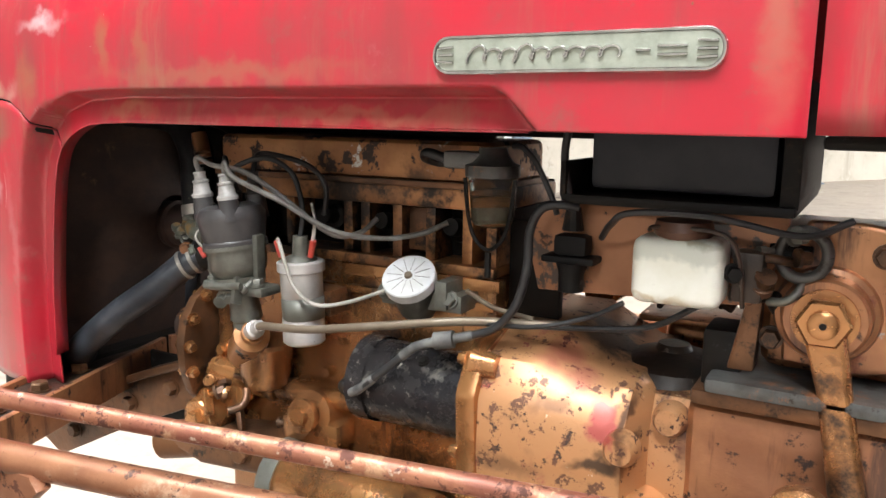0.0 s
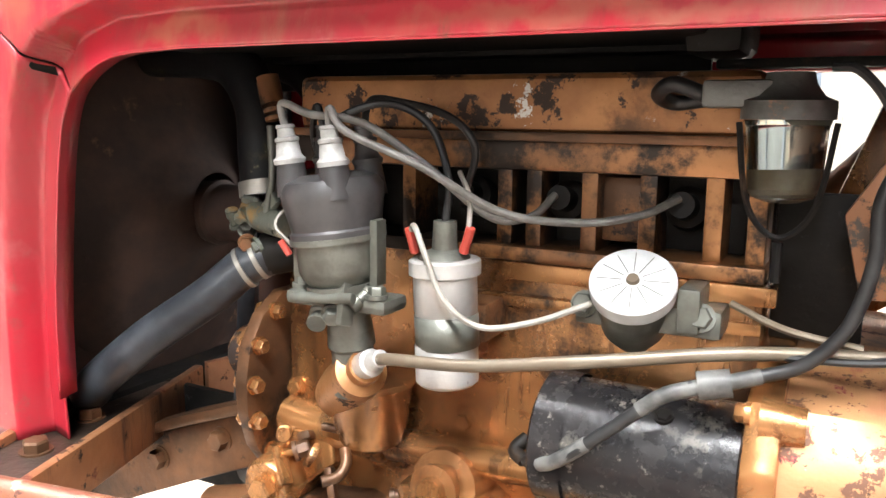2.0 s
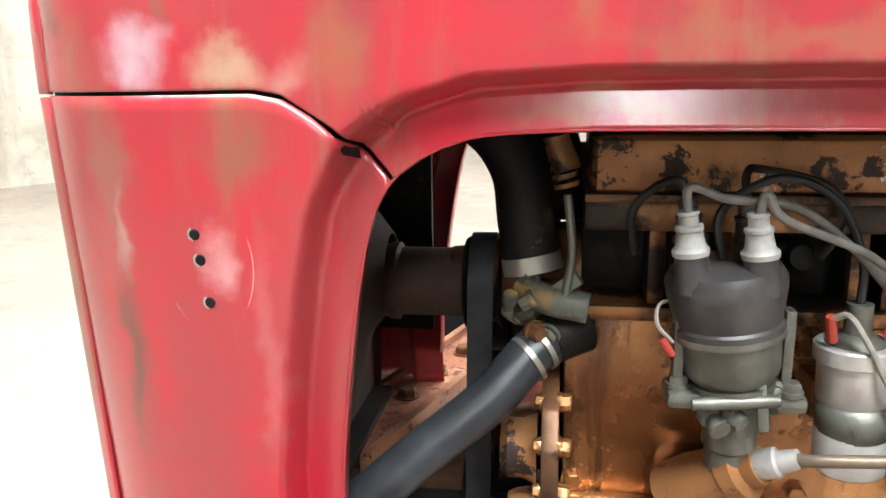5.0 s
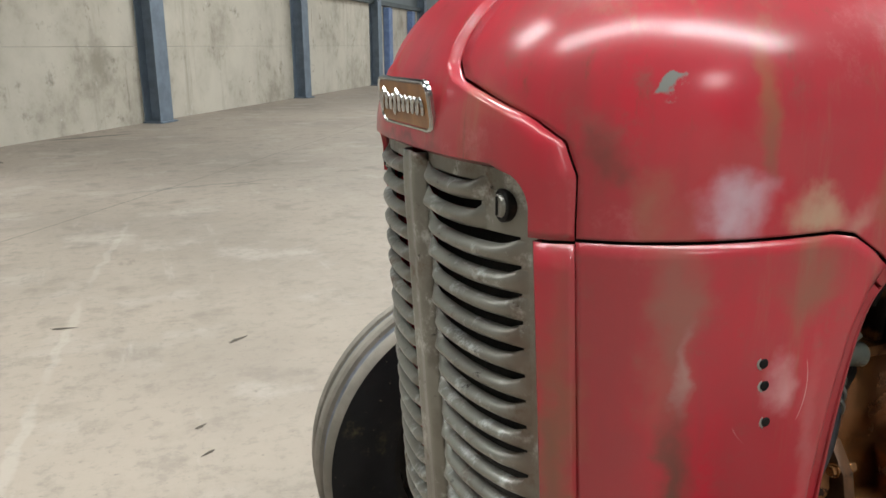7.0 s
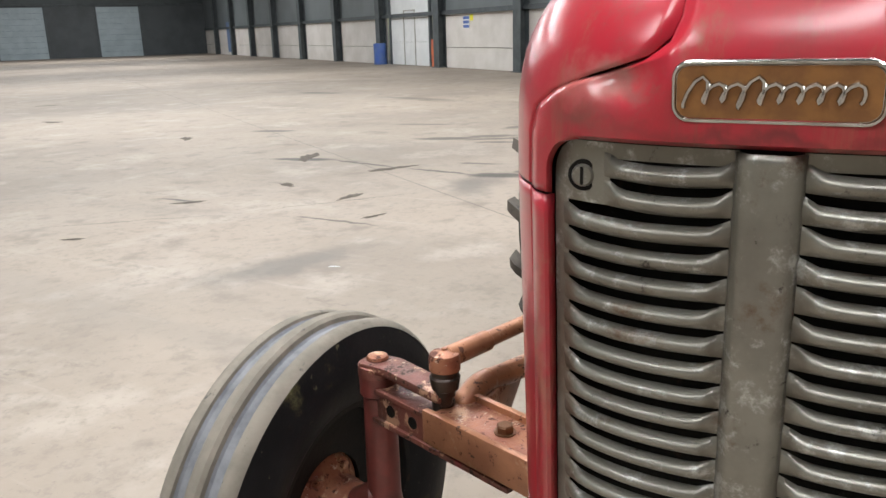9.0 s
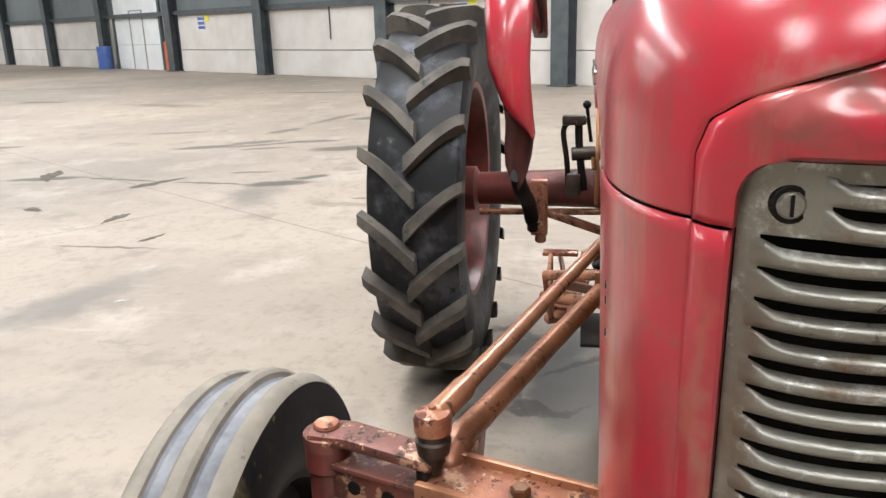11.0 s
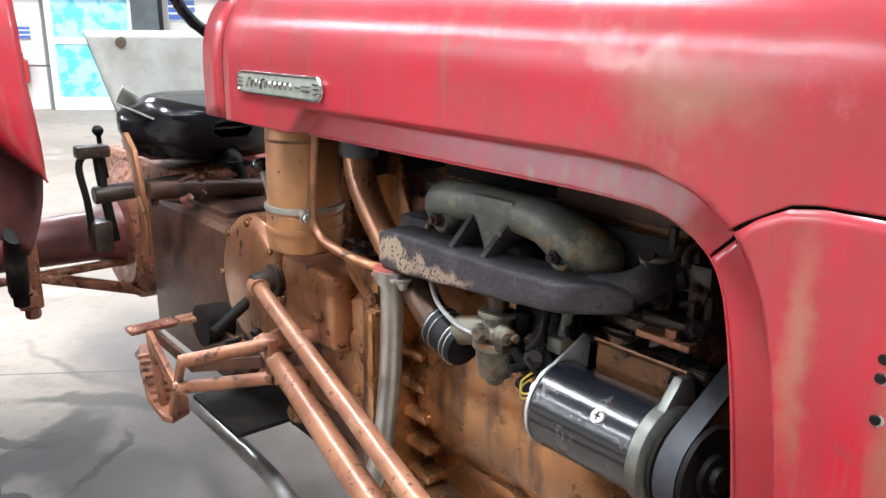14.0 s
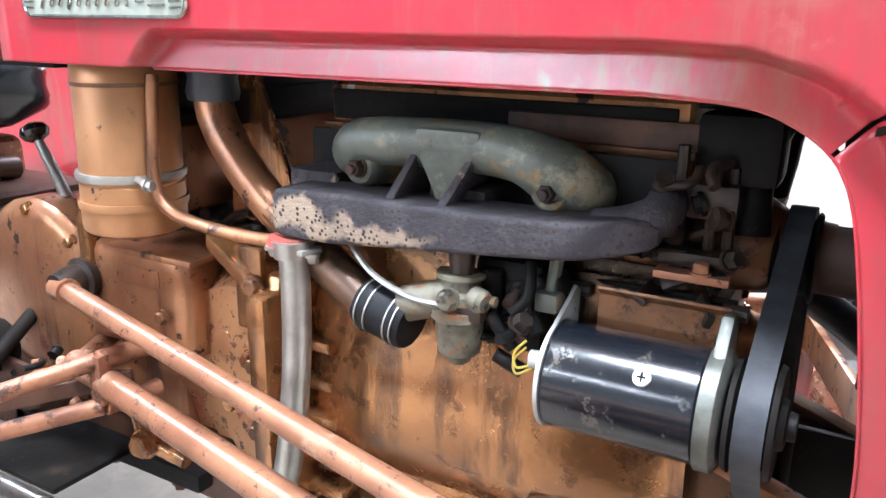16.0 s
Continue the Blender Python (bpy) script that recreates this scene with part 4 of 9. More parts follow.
def wall_panels(parent, us, v0, v1, top, joint, material, gap=0.012):
    """Concrete panels one above the other in each bay, with open joints."""
    for u0, u1 in us:
        for z0, z1 in ((0.0, joint - gap), (joint + gap, top)):
            bm = B()
            hall_box(bm, u0 + gap, u1 - gap, v0, v1, z0, z1, gap * 0.8)
            part("panel", bm, material, parent, "", False)


COLS_A = [9.15 + 5.12 * k for k in range(-4, 11)]
COLS_B = [6.0, 11.5] + [18.0 + 6.4 * k for k in range(0, 8)]
GLAZED_U = (4.25, 5.58)
WHITE_BAY = (COLS_A[7] + 0.9, COLS_A[8] - 0.55)
bays = []
for a, b in zip(COLS_A, COLS_A[1:]):
    if a < GLAZED_U[0] < b:
        bays += [(a, GLAZED_U[0] - 0.06), (GLAZED_U[1] + 0.06, b)]
    elif a <= WHITE_BAY[0] < b:
        continue
    else:
        bays.append((a, b))
bays.append((COLS_A[-1], U_FAR))
bays.insert(0, (U_NEAR, COLS_A[0]))
wall_panels(wall_right, bays, V_RIGHT, V_RIGHT + 0.16, A_TOP, 0.67, CONCRETE_PALE)
wall_panels(wall_left, [(U_NEAR, DOOR_U[0] - 0.05)] + list(zip(COLS_B, COLS_B[1:])) + [(COLS_B[-1], U_FAR)], V_LEFT - 0.16, V_LEFT, B_TOP, 1.25, CONCRETE_WALL, 0.002)


def steel_column(u, v, side, material, top=EAVES, label="dark grey steel column against the wall"):
    """An H section with its flange to the hall, on a base plate."""
    bm = B()
    hall_box(bm, u - 0.2, u + 0.2, v - side * 0.30, v - side * 0.28, 0, top)
    hall_box(bm, u - 0.2, u + 0.2, v - side * 0.02, v, 0, top)
    hall_box(bm, u - 0.008, u + 0.008, v - side * 0.28, v - side * 0.02, 0, top)
    hall_box(bm, u - 0.24, u + 0.24, v - side * 0.36, v, 0, 0.025)
    return structure("steel_column", bm, material, label, "column")


for u in COLS_A:
    steel_column(u, V_RIGHT - 0.002, 1, STEEL_FRAME)
for u in COLS_B[1:]:
    steel_column(u, V_LEFT + 0.002, -1, STEEL_BLUE, label="blue-grey steel column on the concrete wall")
bm = B()
hall_box(bm, DOOR_U[1] + 0.03, DOOR_U[1] + 0.2, V_LEFT - 0.05, V_LEFT + 0.16, 0, EAVES)
structure("door_post", bm, STEEL_BLUE, "blue-grey steel post beside the glazed door", "post")
bm = B()
hall_box(bm, U_NEAR, U_FAR, V_RIGHT - 0.12, V_RIGHT - 0.003, A_TOP - 0.05, A_TOP + 0.09)
structure("wall_rail_east", bm, STEEL_FRAME, "dark steel rail along the top of the panels", "rail")
bm = B()
hall_box(bm, DOOR_U[1] + 0.25, U_FAR, V_LEFT + 0.003, V_LEFT + 0.12, B_TOP - 0.05, B_TOP + 0.09)
structure("wall_rail_west", bm, STEEL_FRAME, "dark steel rail above the concrete panels", "rail")
for z in (3.7, 5.2):
    bm = B()
    hall_box(bm, U_FAR - 0.12, U_FAR - 0.003, V_LEFT, V_RIGHT, z, z + 0.14)
    structure("wall_rail_north", bm, STEEL_FRAME, "dark rail across the end wall", "rail")


def roller_door(name, along, c, half, top, material, label, slats, offset):
    """A closed door of horizontal slats in side guides; along: 'v' on the end wall or 'u' on a side wall."""
    ob = thing(name, label, "roller door", kind="structure")
    h = top / slats
    for k in range(slats):
        bm = B()
        if along == "v":
            hall_box(bm, offset - 0.06, offset - 0.004, c - half, c + half, k * h + 0.004, (k + 1) * h - 0.004, 0.008)
        else:
            hall_box(bm, c - half, c + half, offset - 0.06, offset - 0.004, k * h + 0.004, (k + 1) * h - 0.004, 0.008)
        part("slat", bm, material, ob, "", False)
    for s in (-1, 1):
        bm = B()
        if along == "v":
            hall_box(bm, offset - 0.1, offset - 0.003, c + s * half - 0.07, c + s * half + 0.07, 0, top + 0.1)
        else:
            hall_box(bm, c + s * half - 0.07, c + s * half + 0.07, offset - 0.1, offset - 0.003, 0, top + 0.1)
        part("guide", bm, STEEL_FRAME, ob, "", False)
    return ob


roller_door("roller_door_1", "v", -0.3, 1.65, 3.6, ROLLER, "pale blue-grey steel roller door, shut", 9, U_FAR)
roller_door("roller_door_2", "v", 6.3, 1.55, 3.6, ROLLER, "pale blue-grey steel roller door, shut", 9, U_FAR)
roller_door("sectional_door", "u", (WHITE_BAY[0] + WHITE_BAY[1]) / 2, (WHITE_BAY[1] - WHITE_BAY[0]) / 2 - 0.1, 3.4, ROLLER_WHITE, "white sectional door with a wicket door, shut", 4, V_RIGHT + 0.06)
bm = B()
uc = (WHITE_BAY[0] + WHITE_BAY[1]) / 2
for u0, u1, z0, z1 in ((uc - 0.5, uc - 0.46, 0, 2.0), (uc + 0.46, uc + 0.5, 0, 2.0), (uc - 0.5, uc + 0.5, 1.97, 2.01)):
    hall_box(bm, u0, u1, V_RIGHT - 0.02, V_RIGHT, z0, z1)
structure("wicket_door_frame", bm, STEEL_GALV, "thin grey frame of a wicket door", "door frame")

# glazed double door to the yard
gd = thing("glazed_door", "white-framed glazed double door to the next bay, shut", "door", kind="structure")
ua, ub = DOOR_U
um = (ua + ub) / 2
for u0, u1 in ((ua, um - 0.003), (um + 0.003, ub)):
    bm = B()
    for a in ((u0, u0 + 0.09, 0.02, 2.55), (u1 - 0.09, u1, 0.02, 2.55), (u0 + 0.09, u1 - 0.09, 0.02, 0.13), (u0 + 0.09, u1 - 0.09, 2.46, 2.55)):
        hall_box(bm, a[0], a[1], V_LEFT - 0.1, V_LEFT - 0.04, a[2], a[3], 0.006)
    leaf = part("door_leaf", bm, WHITE_PAINT, gd, "", False)
    for z0, z1 in ((0.13, 2.46),):
        bm = B()
        hall_box(bm, u0 + 0.09, u1 - 0.09, V_LEFT - 0.074, V_LEFT - 0.066, z0, z1)
        p = part("pane", bm, GLASS, leaf, "clear glass pane", False)
        p.visible_shadow = False
bm = B()
hall_box(bm, ua - 0.05, ub + 0.05, V_LEFT - 0.16, V_LEFT + 0.05, 0.0, 0.02)
structure("door_sill", bm, BLUE_PALE, "blue painted threshold of the glazed door", "threshold")

# the bay beyond the glazed door
bm = B()
hall_box(bm, -4, 16, -21.2, -21, 0, 5)
hall_box(bm, -4.2, -4, -21, V_LEFT - 0.3, 0, 5)
hall_box(bm, 16, 16.2, -21, V_LEFT - 0.3, 0, 5)
structure("wall_yard", bm, CONCRETE_PALE, "pale walls of the bay behind the glass", "wall")
bm = B()
hall_box(bm, -4, 16, -21, V_LEFT - 0.25, 5.0, 5.1)
structure("ceiling_yard", bm, CLADDING, "grey roof of the bay behind the glass", "ceiling")
bm = B()
hall_box(bm, -4, 16, -21, V_LEFT - 0.25, 0.001, 0.006)
structure("floor_yard", bm, TARMAC, "grey floor of the bay behind the glass", "floor")
# added light without a fitting, to brighten the bay behind the glass
area_lamp("bay_fill_light", Matrix.Translation(hall(5, -13, 4.9)) @ Matrix.Rotation(-HALL, 4, "Z"), 6.0, 1.2, 1500.0)


def parked_car(label, place):
    """A low silver coupe, tail towards the hall."""
    car = thing("parked_car", label, "car")
    prof = [(0.0, 0.42), (0.02, 0.72), (0.10, 0.86), (0.55, 0.95), (1.15, 1.28), (1.75, 1.36), (2.35, 1.30), (3.0, 0.95), (3.9, 0.82), (4.25, 0.62), (4.3, 0.35), (4.2, 0.22), (0.12, 0.22)]
    bm = B()
    prism(bm, prof, "y", -0.86, 0.86, 0.11, 4)
    part("body", bm, CAR_SILVER, car)
    for s in (-1, 1):
        bm = B()
        prism(bm, [(0.95, 0.98), (1.25, 1.24), (1.75, 1.31), (2.3, 1.25), (2.75, 1.0)], "y", s * 0.84, s * 0.872, 0.01)
        part("side_window", bm, DARK_GLASS, car, "dark side window")
        bm = B()
        lathe(bm, (-0.01, s * 0.66, 0.74), (0.12, s * 0.72, 0.74), [(0, 0.10), (0.7, 0.15), (1, 0.15)], 20)
        part("tail_light", bm, TAIL, car, "red oval tail lamp")
        for x in (0.82, 3.4):
            bm = B()
            lathe(bm, (x, s * 0.70, 0.31), (x, s * 0.885, 0.31), [(0, 0.29), (0.1, 0.31), (0.9, 0.31), (1, 0.27)], 28)
            w = part("wheel", bm, RUBBER, car)
            bm = B()
            lathe(bm, (x, s * 0.86, 0.31), (x, s * 0.892, 0.31), [(0, 0.21), (1, 0.19)], 20)
            part("rim", bm, ALU, w, "silver alloy rim")
    bm = B()
    grid_mesh(bm, [[(0.62, -0.64, 1.0), (0.62, 0.64, 1.0)], [(1.12, -0.58, 1.275), (1.12, 0.58, 1.275)]])
    part("rear_window", bm, DARK_GLASS, car, "dark sloping rear window")
    bm = B()
    box(bm, -0.035, 0.06, -0.26, 0.26, 0.69, 0.80, 0.004)
    plate = part("number_plate", bm, PLATE, car, "plain yellow number plate with dark bars")
    for k in range(6):
        bm = B()
        box(bm, -0.040, -0.034, -0.2 + k * 0.07, -0.155 + k * 0.07, 0.715, 0.775, 0)
        part("plate_bar", bm, BLACK_DULL, plate, "", False)
    car.matrix_world = place
    return car


parked_car("silver coupe parked tail-on behind the glass door", Matrix.Translation(hall(5.2, -9.15, 0)) @ Matrix.Rotation(radians(77), 4, "Z"))
parked_car("second pale coupe parked behind the first car", Matrix.Translation(hall(3.2, -13.2, 0)) @ Matrix.Rotation(radians(77), 4, "Z"))

# glazed staff door on the east wall
sd = thing("staff_door", "white door with turquoise printed glass, shut", "door", kind="structure")
bm = B()
g0, g1 = GLAZED_U
for a in ((g0, g0 + 0.1, 0, 2.1), (g1 - 0.1, g1, 0, 2.1), (g0 + 0.1, g1 - 0.1, 0, 0.2), (g0 + 0.1, g1 - 0.1, 1.0, 1.1), (g0 + 0.1, g1 - 0.1, 2.0, 2.1)):
    hall_box(bm, a[0], a[1], V_RIGHT - 0.03, V_RIGHT + 0.012, a[2], a[3], 0.006)
part("frame", bm, WHITE_PAINT, sd, "", False)
for z0, z1 in ((0.2, 1.0), (1.1, 2.0)):
    bm = B()
    hall_box(bm, g0 + 0.1, g1 - 0.1, V_RIGHT - 0.012, V_RIGHT + 0.012, z0, z1)
    part("pane", bm, CYAN, sd, "turquoise printed pane", False)


def wall_sign(u, z, w, h, label, yellow=True):
    s = thing("wall_sign", label, "sign")
    bm = B()
    hall_box(bm, u - w / 2, u + w / 2, V_RIGHT - 0.02, V_RIGHT - 0.002, z - h / 2, z + h / 2, 0.002)
    board = part("board", bm, WHITE_PAINT, s, "white sign board", False)
    for k in range(3):
        bm = B()
        zz = z + h / 2 - (k + 0.5) * h / 3
        hall_box(bm, u - w / 2 + 0.01, u + w / 2 - 0.01, V_RIGHT - 0.025, V_RIGHT - 0.0205, zz - h * 0.12, zz + h * 0.12)
        part("blue_bar", bm, BLUE, board, "blue bar", False)
    if yellow:
        bm = B()
        hall_box(bm, u - w / 2 - 0.24, u - w / 2 - 0.03, V_RIGHT - 0.02, V_RIGHT - 0.002, z + h * 0.1, z + h * 0.6, 0.002)
        part("yellow_board", bm, SIGN_YELLOW, s, "small yellow board", False)
    return s


wall_sign(11.95, 1.48, 0.40, 0.40, "blue and white safety sign beside a yellow one")
wall_sign(22.85, 1.48, 0.40, 0.40, "blue and white safety sign beside a yellow one")
wall_sign(3.54, 1.53, 0.42, 0.32, "blue notice board on the pale wall", False)
wall_sign(5.92, 1.17, 0.22, 0.2, "small blue notice above the extinguishers", False)


def extinguisher(u):
    e = thing("fire_extinguisher", "red fire extinguisher hung on the wall", "extinguisher", "extinguishers by the door")
    c = hall(u, V_RIGHT - 0.11)
    bm = B()
    lathe(bm, c + Vector((0, 0, 0.42)), c + Vector((0, 0, 0.80)), [(0, 0.06), (0.05, 0.085), (0.85, 0.085), (1, 0.03)], 16)
    part("cylinder", bm, EXTING, e)
    bm = B()
    lathe(bm, c + Vector((0, 0, 0.80)), c + Vector((0, 0, 0.87)), [(0, 0.025), (1, 0.03)], 10)
    hall_box(bm, u - 0.05, u + 0.05, V_RIGHT - 0.03, V_RIGHT - 0.003, 0.46, 0.76)
    part("valve", bm, BLACK_DULL, e)


extinguisher(5.96)
extinguisher(6.24)


def drum(u, v, r, h, material, label):
    d = thing("drum", label, "drum")
    c = hall(u, v)
    bm = B()
    lathe(bm, c, c + Vector((0, 0, h)), [(0, r), (0.02, r), (0.33, r * 0.98), (0.35, r * 1.03), (0.37, r * 0.98), (0.66, r * 0.98), (0.68, r * 1.03), (0.7, r * 0.98), (0.97, r), (1, r * 0.97)], 24)
    part("barrel", bm, material, d)
    bm = B()
    lathe(bm, c + Vector((0, 0, h - 0.004)), c + Vector((0, 0, h + 0.012)), [(0, r * 0.9), (1, r * 0.88)], 24)
    part("lid", bm, material, d)


drum(WHITE_BAY[1] + 0.28, V_RIGHT - 0.34, 0.26, 0.8, BLUE, "blue plastic drum beside the white door")
drum(38.0, V_LEFT + 0.8, 0.38, 1.15, BLUE, "blue drum against the concrete wall")
bm = B()
hall_box(bm, 38.0 - 0.2, 38.0 + 0.35, V_LEFT + 0.35, V_LEFT + 0.5, 0, 2.0, 0.02)
ob = mesh_object("white_board", bm, WHITE_PAINT, None, False)
tagged(ob, "white board leaning behind the blue drum", "board")
bm = B()
hall_box(bm, 34.9, 35.6, V_LEFT + 0.01, V_LEFT + 0.08, 0, 2.05, 0.01)
structure("side_door", bm, RED_DARK, "dull brown-red door in the concrete wall", "door")
bm = B()
hall_box(bm, 36.4, 36.9, V_LEFT + 0.01, V_LEFT + 0.3, 0, 3.4, 0.01)
structure("white_post", bm, WHITE_PAINT, "white boxed post on the wall", "post")
for u in (26.0, 29.2):
    bm = B()
    hall_box(bm, u - 0.22, u + 0.22, V_LEFT + 0.005, V_LEFT + 0.22, 0, 2.5, 0.02)
    structure("blue_post", bm, BLUE_PALE, "blue painted steel post on the wall", "post")
bm = B()
hall_box(bm, WHITE_BAY[0] - 0.42, WHITE_BAY[0] - 0.20, V_RIGHT - 0.15, V_RIGHT - 0.10, 0, 0.95, 0.02)
ob = mesh_object("orange_board", bm, ORANGE, None, False)
tagged(ob, "orange board standing by the steel column", "board")
bm = B()
hall_box(bm, U_FAR - 0.1, U_FAR - 0.01, -4.7, -4.3, 2.4, 2.55, 0.01)
ob = mesh_object("exit_sign", bm, EXIT_GREEN, None, False)
tagged(ob, "lit pale green exit sign on the end wall", "exit sign")
bm = B()
hall_box(bm, 56.0, 57.4, V_RIGHT - 0.05, V_RIGHT - 0.003, 0.2, 2.2, 0.01)
structure("blue_door", bm, BLUE_PALE, "pale blue door in the long wall", "door")


def wall_conduit(u, z0, z1):
    bm = B()
    tube(bm, [hall(u, V_RIGHT - 0.02, z0), hall(u, V_RIGHT - 0.02, z1)], 0.018, 8)
    structure("wall_conduit", bm, STEEL_FRAME, "thin grey conduit down the wall", "conduit")


for u in (7.4, 12.9, 16.5):
    wall_conduit(u, 0.95, A_TOP)

lampw = thing("wall_lamp", "small white lamp box on the concrete wall", "lamp")
bm = B()
hall_box(bm, 8.05, 8.25, V_LEFT + 0.002, V_LEFT + 0.12, 2.02, 2.12, 0.01)
part("housing", bm, WHITE_PAINT, lampw, "", False)
bm = B()
hall_box(bm, 8.08, 8.22, V_LEFT + 0.002, V_LEFT + 0.05, 1.72, 1.82, 0.01)
part("switch_box", bm, STEEL_FRAME, lampw, "", False)


def litter(x, y, r, material, label, seed):
    """A low crumpled flake on the floor."""
    rnd = random.Random(seed)
    bm = B()
    k = 34
    c = bm.verts.new((0, 0, 0.006))
    ring = []
    ph = [rnd.uniform(0, 6.3) for _ in range(4)]
    for i in range(k):
        a = i * math.tau / k
        rr = r * (0.72 + 0.16 * math.sin(2 * a + ph[0]) + 0.12 * math.sin(3 * a + ph[1]) + 0.10 * math.sin(7 * a + ph[2]) + rnd.uniform(-0.07, 0.07))
        ring.append(bm.verts.new((rr * math.cos(a), rr * 0.34 * math.sin(a), 0.001)))
    for i in range(k):
        bm.faces.new((c, ring[i], ring[(i + 1) % k]))
    bm.faces.new(ring[::-1])
    ob = mesh_object("floor_debris", bm, material, None, False)
    ob.location, ob.rotation_euler = (x, y, 0.001), (0, 0, rnd.uniform(0, 3))
    tagged(ob, label, "debris", "debris on the floor")


DIRT = mat("dirt_flake", (0.07, 0.058, 0.045), 0.9, 0.0, (0.11, 0.09, 0.07), 20.0)
litter(2.80, 2.47, 0.035, WHITE_CAP, "scrap of white paper on the concrete", 1)
for i, (x, y, r) in enumerate(((7.4, 11.4, 0.30), (3.74, 4.55, 0.16), (5.9, 5.1, 0.34), (-0.51, 3.04, 0.06), (0.0, 1.63, 0.03), (-0.01, 1.82, 0.03),
                               (0.21, 2.6, 0.06), (4.4, 3.5, 0.18), (3.9, 2.95, 0.12), (4.6, 4.3, 0.16), (6.6, 7.6, 0.25), (5.6, 3.9, 0.3), (2.6, 4.4, 0.1), (-2.2, 8.9, 0.35), (-1.6, 9.2, 0.2), (9.5, 14.5, 0.3))):
    litter(x, y, r, DIRT, "dark flat patch of dirt on the concrete", 10 + i)

# ---- the tractor ----
tractor = thing("tractor", "old red and bronze tractor with faded paint, parked on the concrete", "tractor")
HALF, XC, XF, Z_TOP = 0.27, 0.42, 0.122, 1.335
SEAM_Z, GRILLE_TOP, NOSE_BOTTOM = 1.090, 1.141, 0.675


def half_width(z):
    if z <= 1.15:
        return HALF
    return HALF * max(1 - ((z - 1.15) / (Z_TOP - 1.15)) ** 2.6, 0.0) ** (1 / 2.6)


def front_x(z):
    if z <= 1.13:
        return XF + 0.062 * max(1.10 - z, 0.0)
    return XC - (XC - XF) * max(1 - ((z - 1.13) / (Z_TOP - 1.13 + 0.004)) ** 2.5, 0.0) ** (1 / 2.5)


def plan_x(y, z):
    """x of the nose at a given y."""
    w, f = half_width(z), front_x(z)
    q = min(abs(y) / max(w, 1e-6), 1.0)
    return XC - (XC - f) * (1 - q ** 3) ** (1 / 3)


def plan_point(s, z, side):
    """s: 0 at the nose's middle, 1 where the straight side begins."""
    a = s * math.pi / 2
    w, f = half_width(z), front_x(z)
    return Vector((XC - (XC - f) * max(math.cos(a), 0.0) ** (2 / 3), side * w * max(math.sin(a), 0.0) ** (2 / 3), z))


def s_of_y(y, z):
    q = min(abs(y) / max(half_width(z), 1e-6), 1.0)
    return math.asin(q ** 1.5) / (math.pi / 2)


OPENING = [(0.414, 0.64), (0.411, 0.72), (0.413, 0.80), (0.421, 0.88), (0.431, 0.95), (0.442, 1.0), (0.458, 1.030), (0.487, 1.051), (0.525, 1.063), (0.60, 1.067), (1.6, 1.068)]


def opening_x(z):
    zs = [p[1] for p in OPENING[:8]]
    return float(np.interp(z, zs, [p[0] for p in OPENING[:8]]))


def opening_z(x):
    xs = [p[0] for p in OPENING[6:]]
    return float(np.interp(x, xs, [p[1] for p in OPENING[6:]]))


def opening_gap(x, z):
    best = 9.0
    for (ax, az), (bx, bz) in zip(OPENING, OPENING[1:]):
        dx, dz = bx - ax, bz - az
        t = min(max(((x - ax) * dx + (z - az) * dz) / (dx * dx + dz * dz), 0), 1)
        best = min(best, math.hypot(x - ax - t * dx, z - az - t * dz))
    return best


def step(v, lo, hi):
    t = min(max((v - lo) / (hi - lo), 0), 1)
    return t * t * (3 - 2 * t)


def warp(x, side):
    """The far side's opening begins a little further back."""
    return x + (0.012 * step(x, 0.34, 0.44) * (1 - step(x, 0.52, 0.75)) if side > 0 else 0.0)


EDGE_IN = {-1: 0.027, 1: 0.021}


def lip(x, z, side=-1):
    """How far the pressed band round the opening is set in: a step at its crease, then a face that comes out a little towards the edge."""
    gap = min(opening_gap(x, z), 0.0425)
    return (EDGE_IN[side] + 0.26 * gap) * step(0.0425 - gap, 0.0, 0.012) * step(1.183 - (z - 1.067) - x, 0.0, 0.016)


def seam_z(x):
    return float(np.interp(x, [0.0, 0.37, 0.392, 0.412, 0.435, 0.460], [SEAM_Z, SEAM_Z + 0.004, SEAM_Z, 1.078, 1.058, 1.031]))


def cowl_edge(z):
    """Half width of the nose cowl, beyond which the bonnet begins."""
    return float(np.interp(z, [0.6, 1.14, 1.165, 1.182, 1.195, 1.206, 1.218, 1.235, 1.4], [0.208, 0.208, 0.200, 0.175, 0.135, 0.095, 0.078, 0.073, 0.070]))


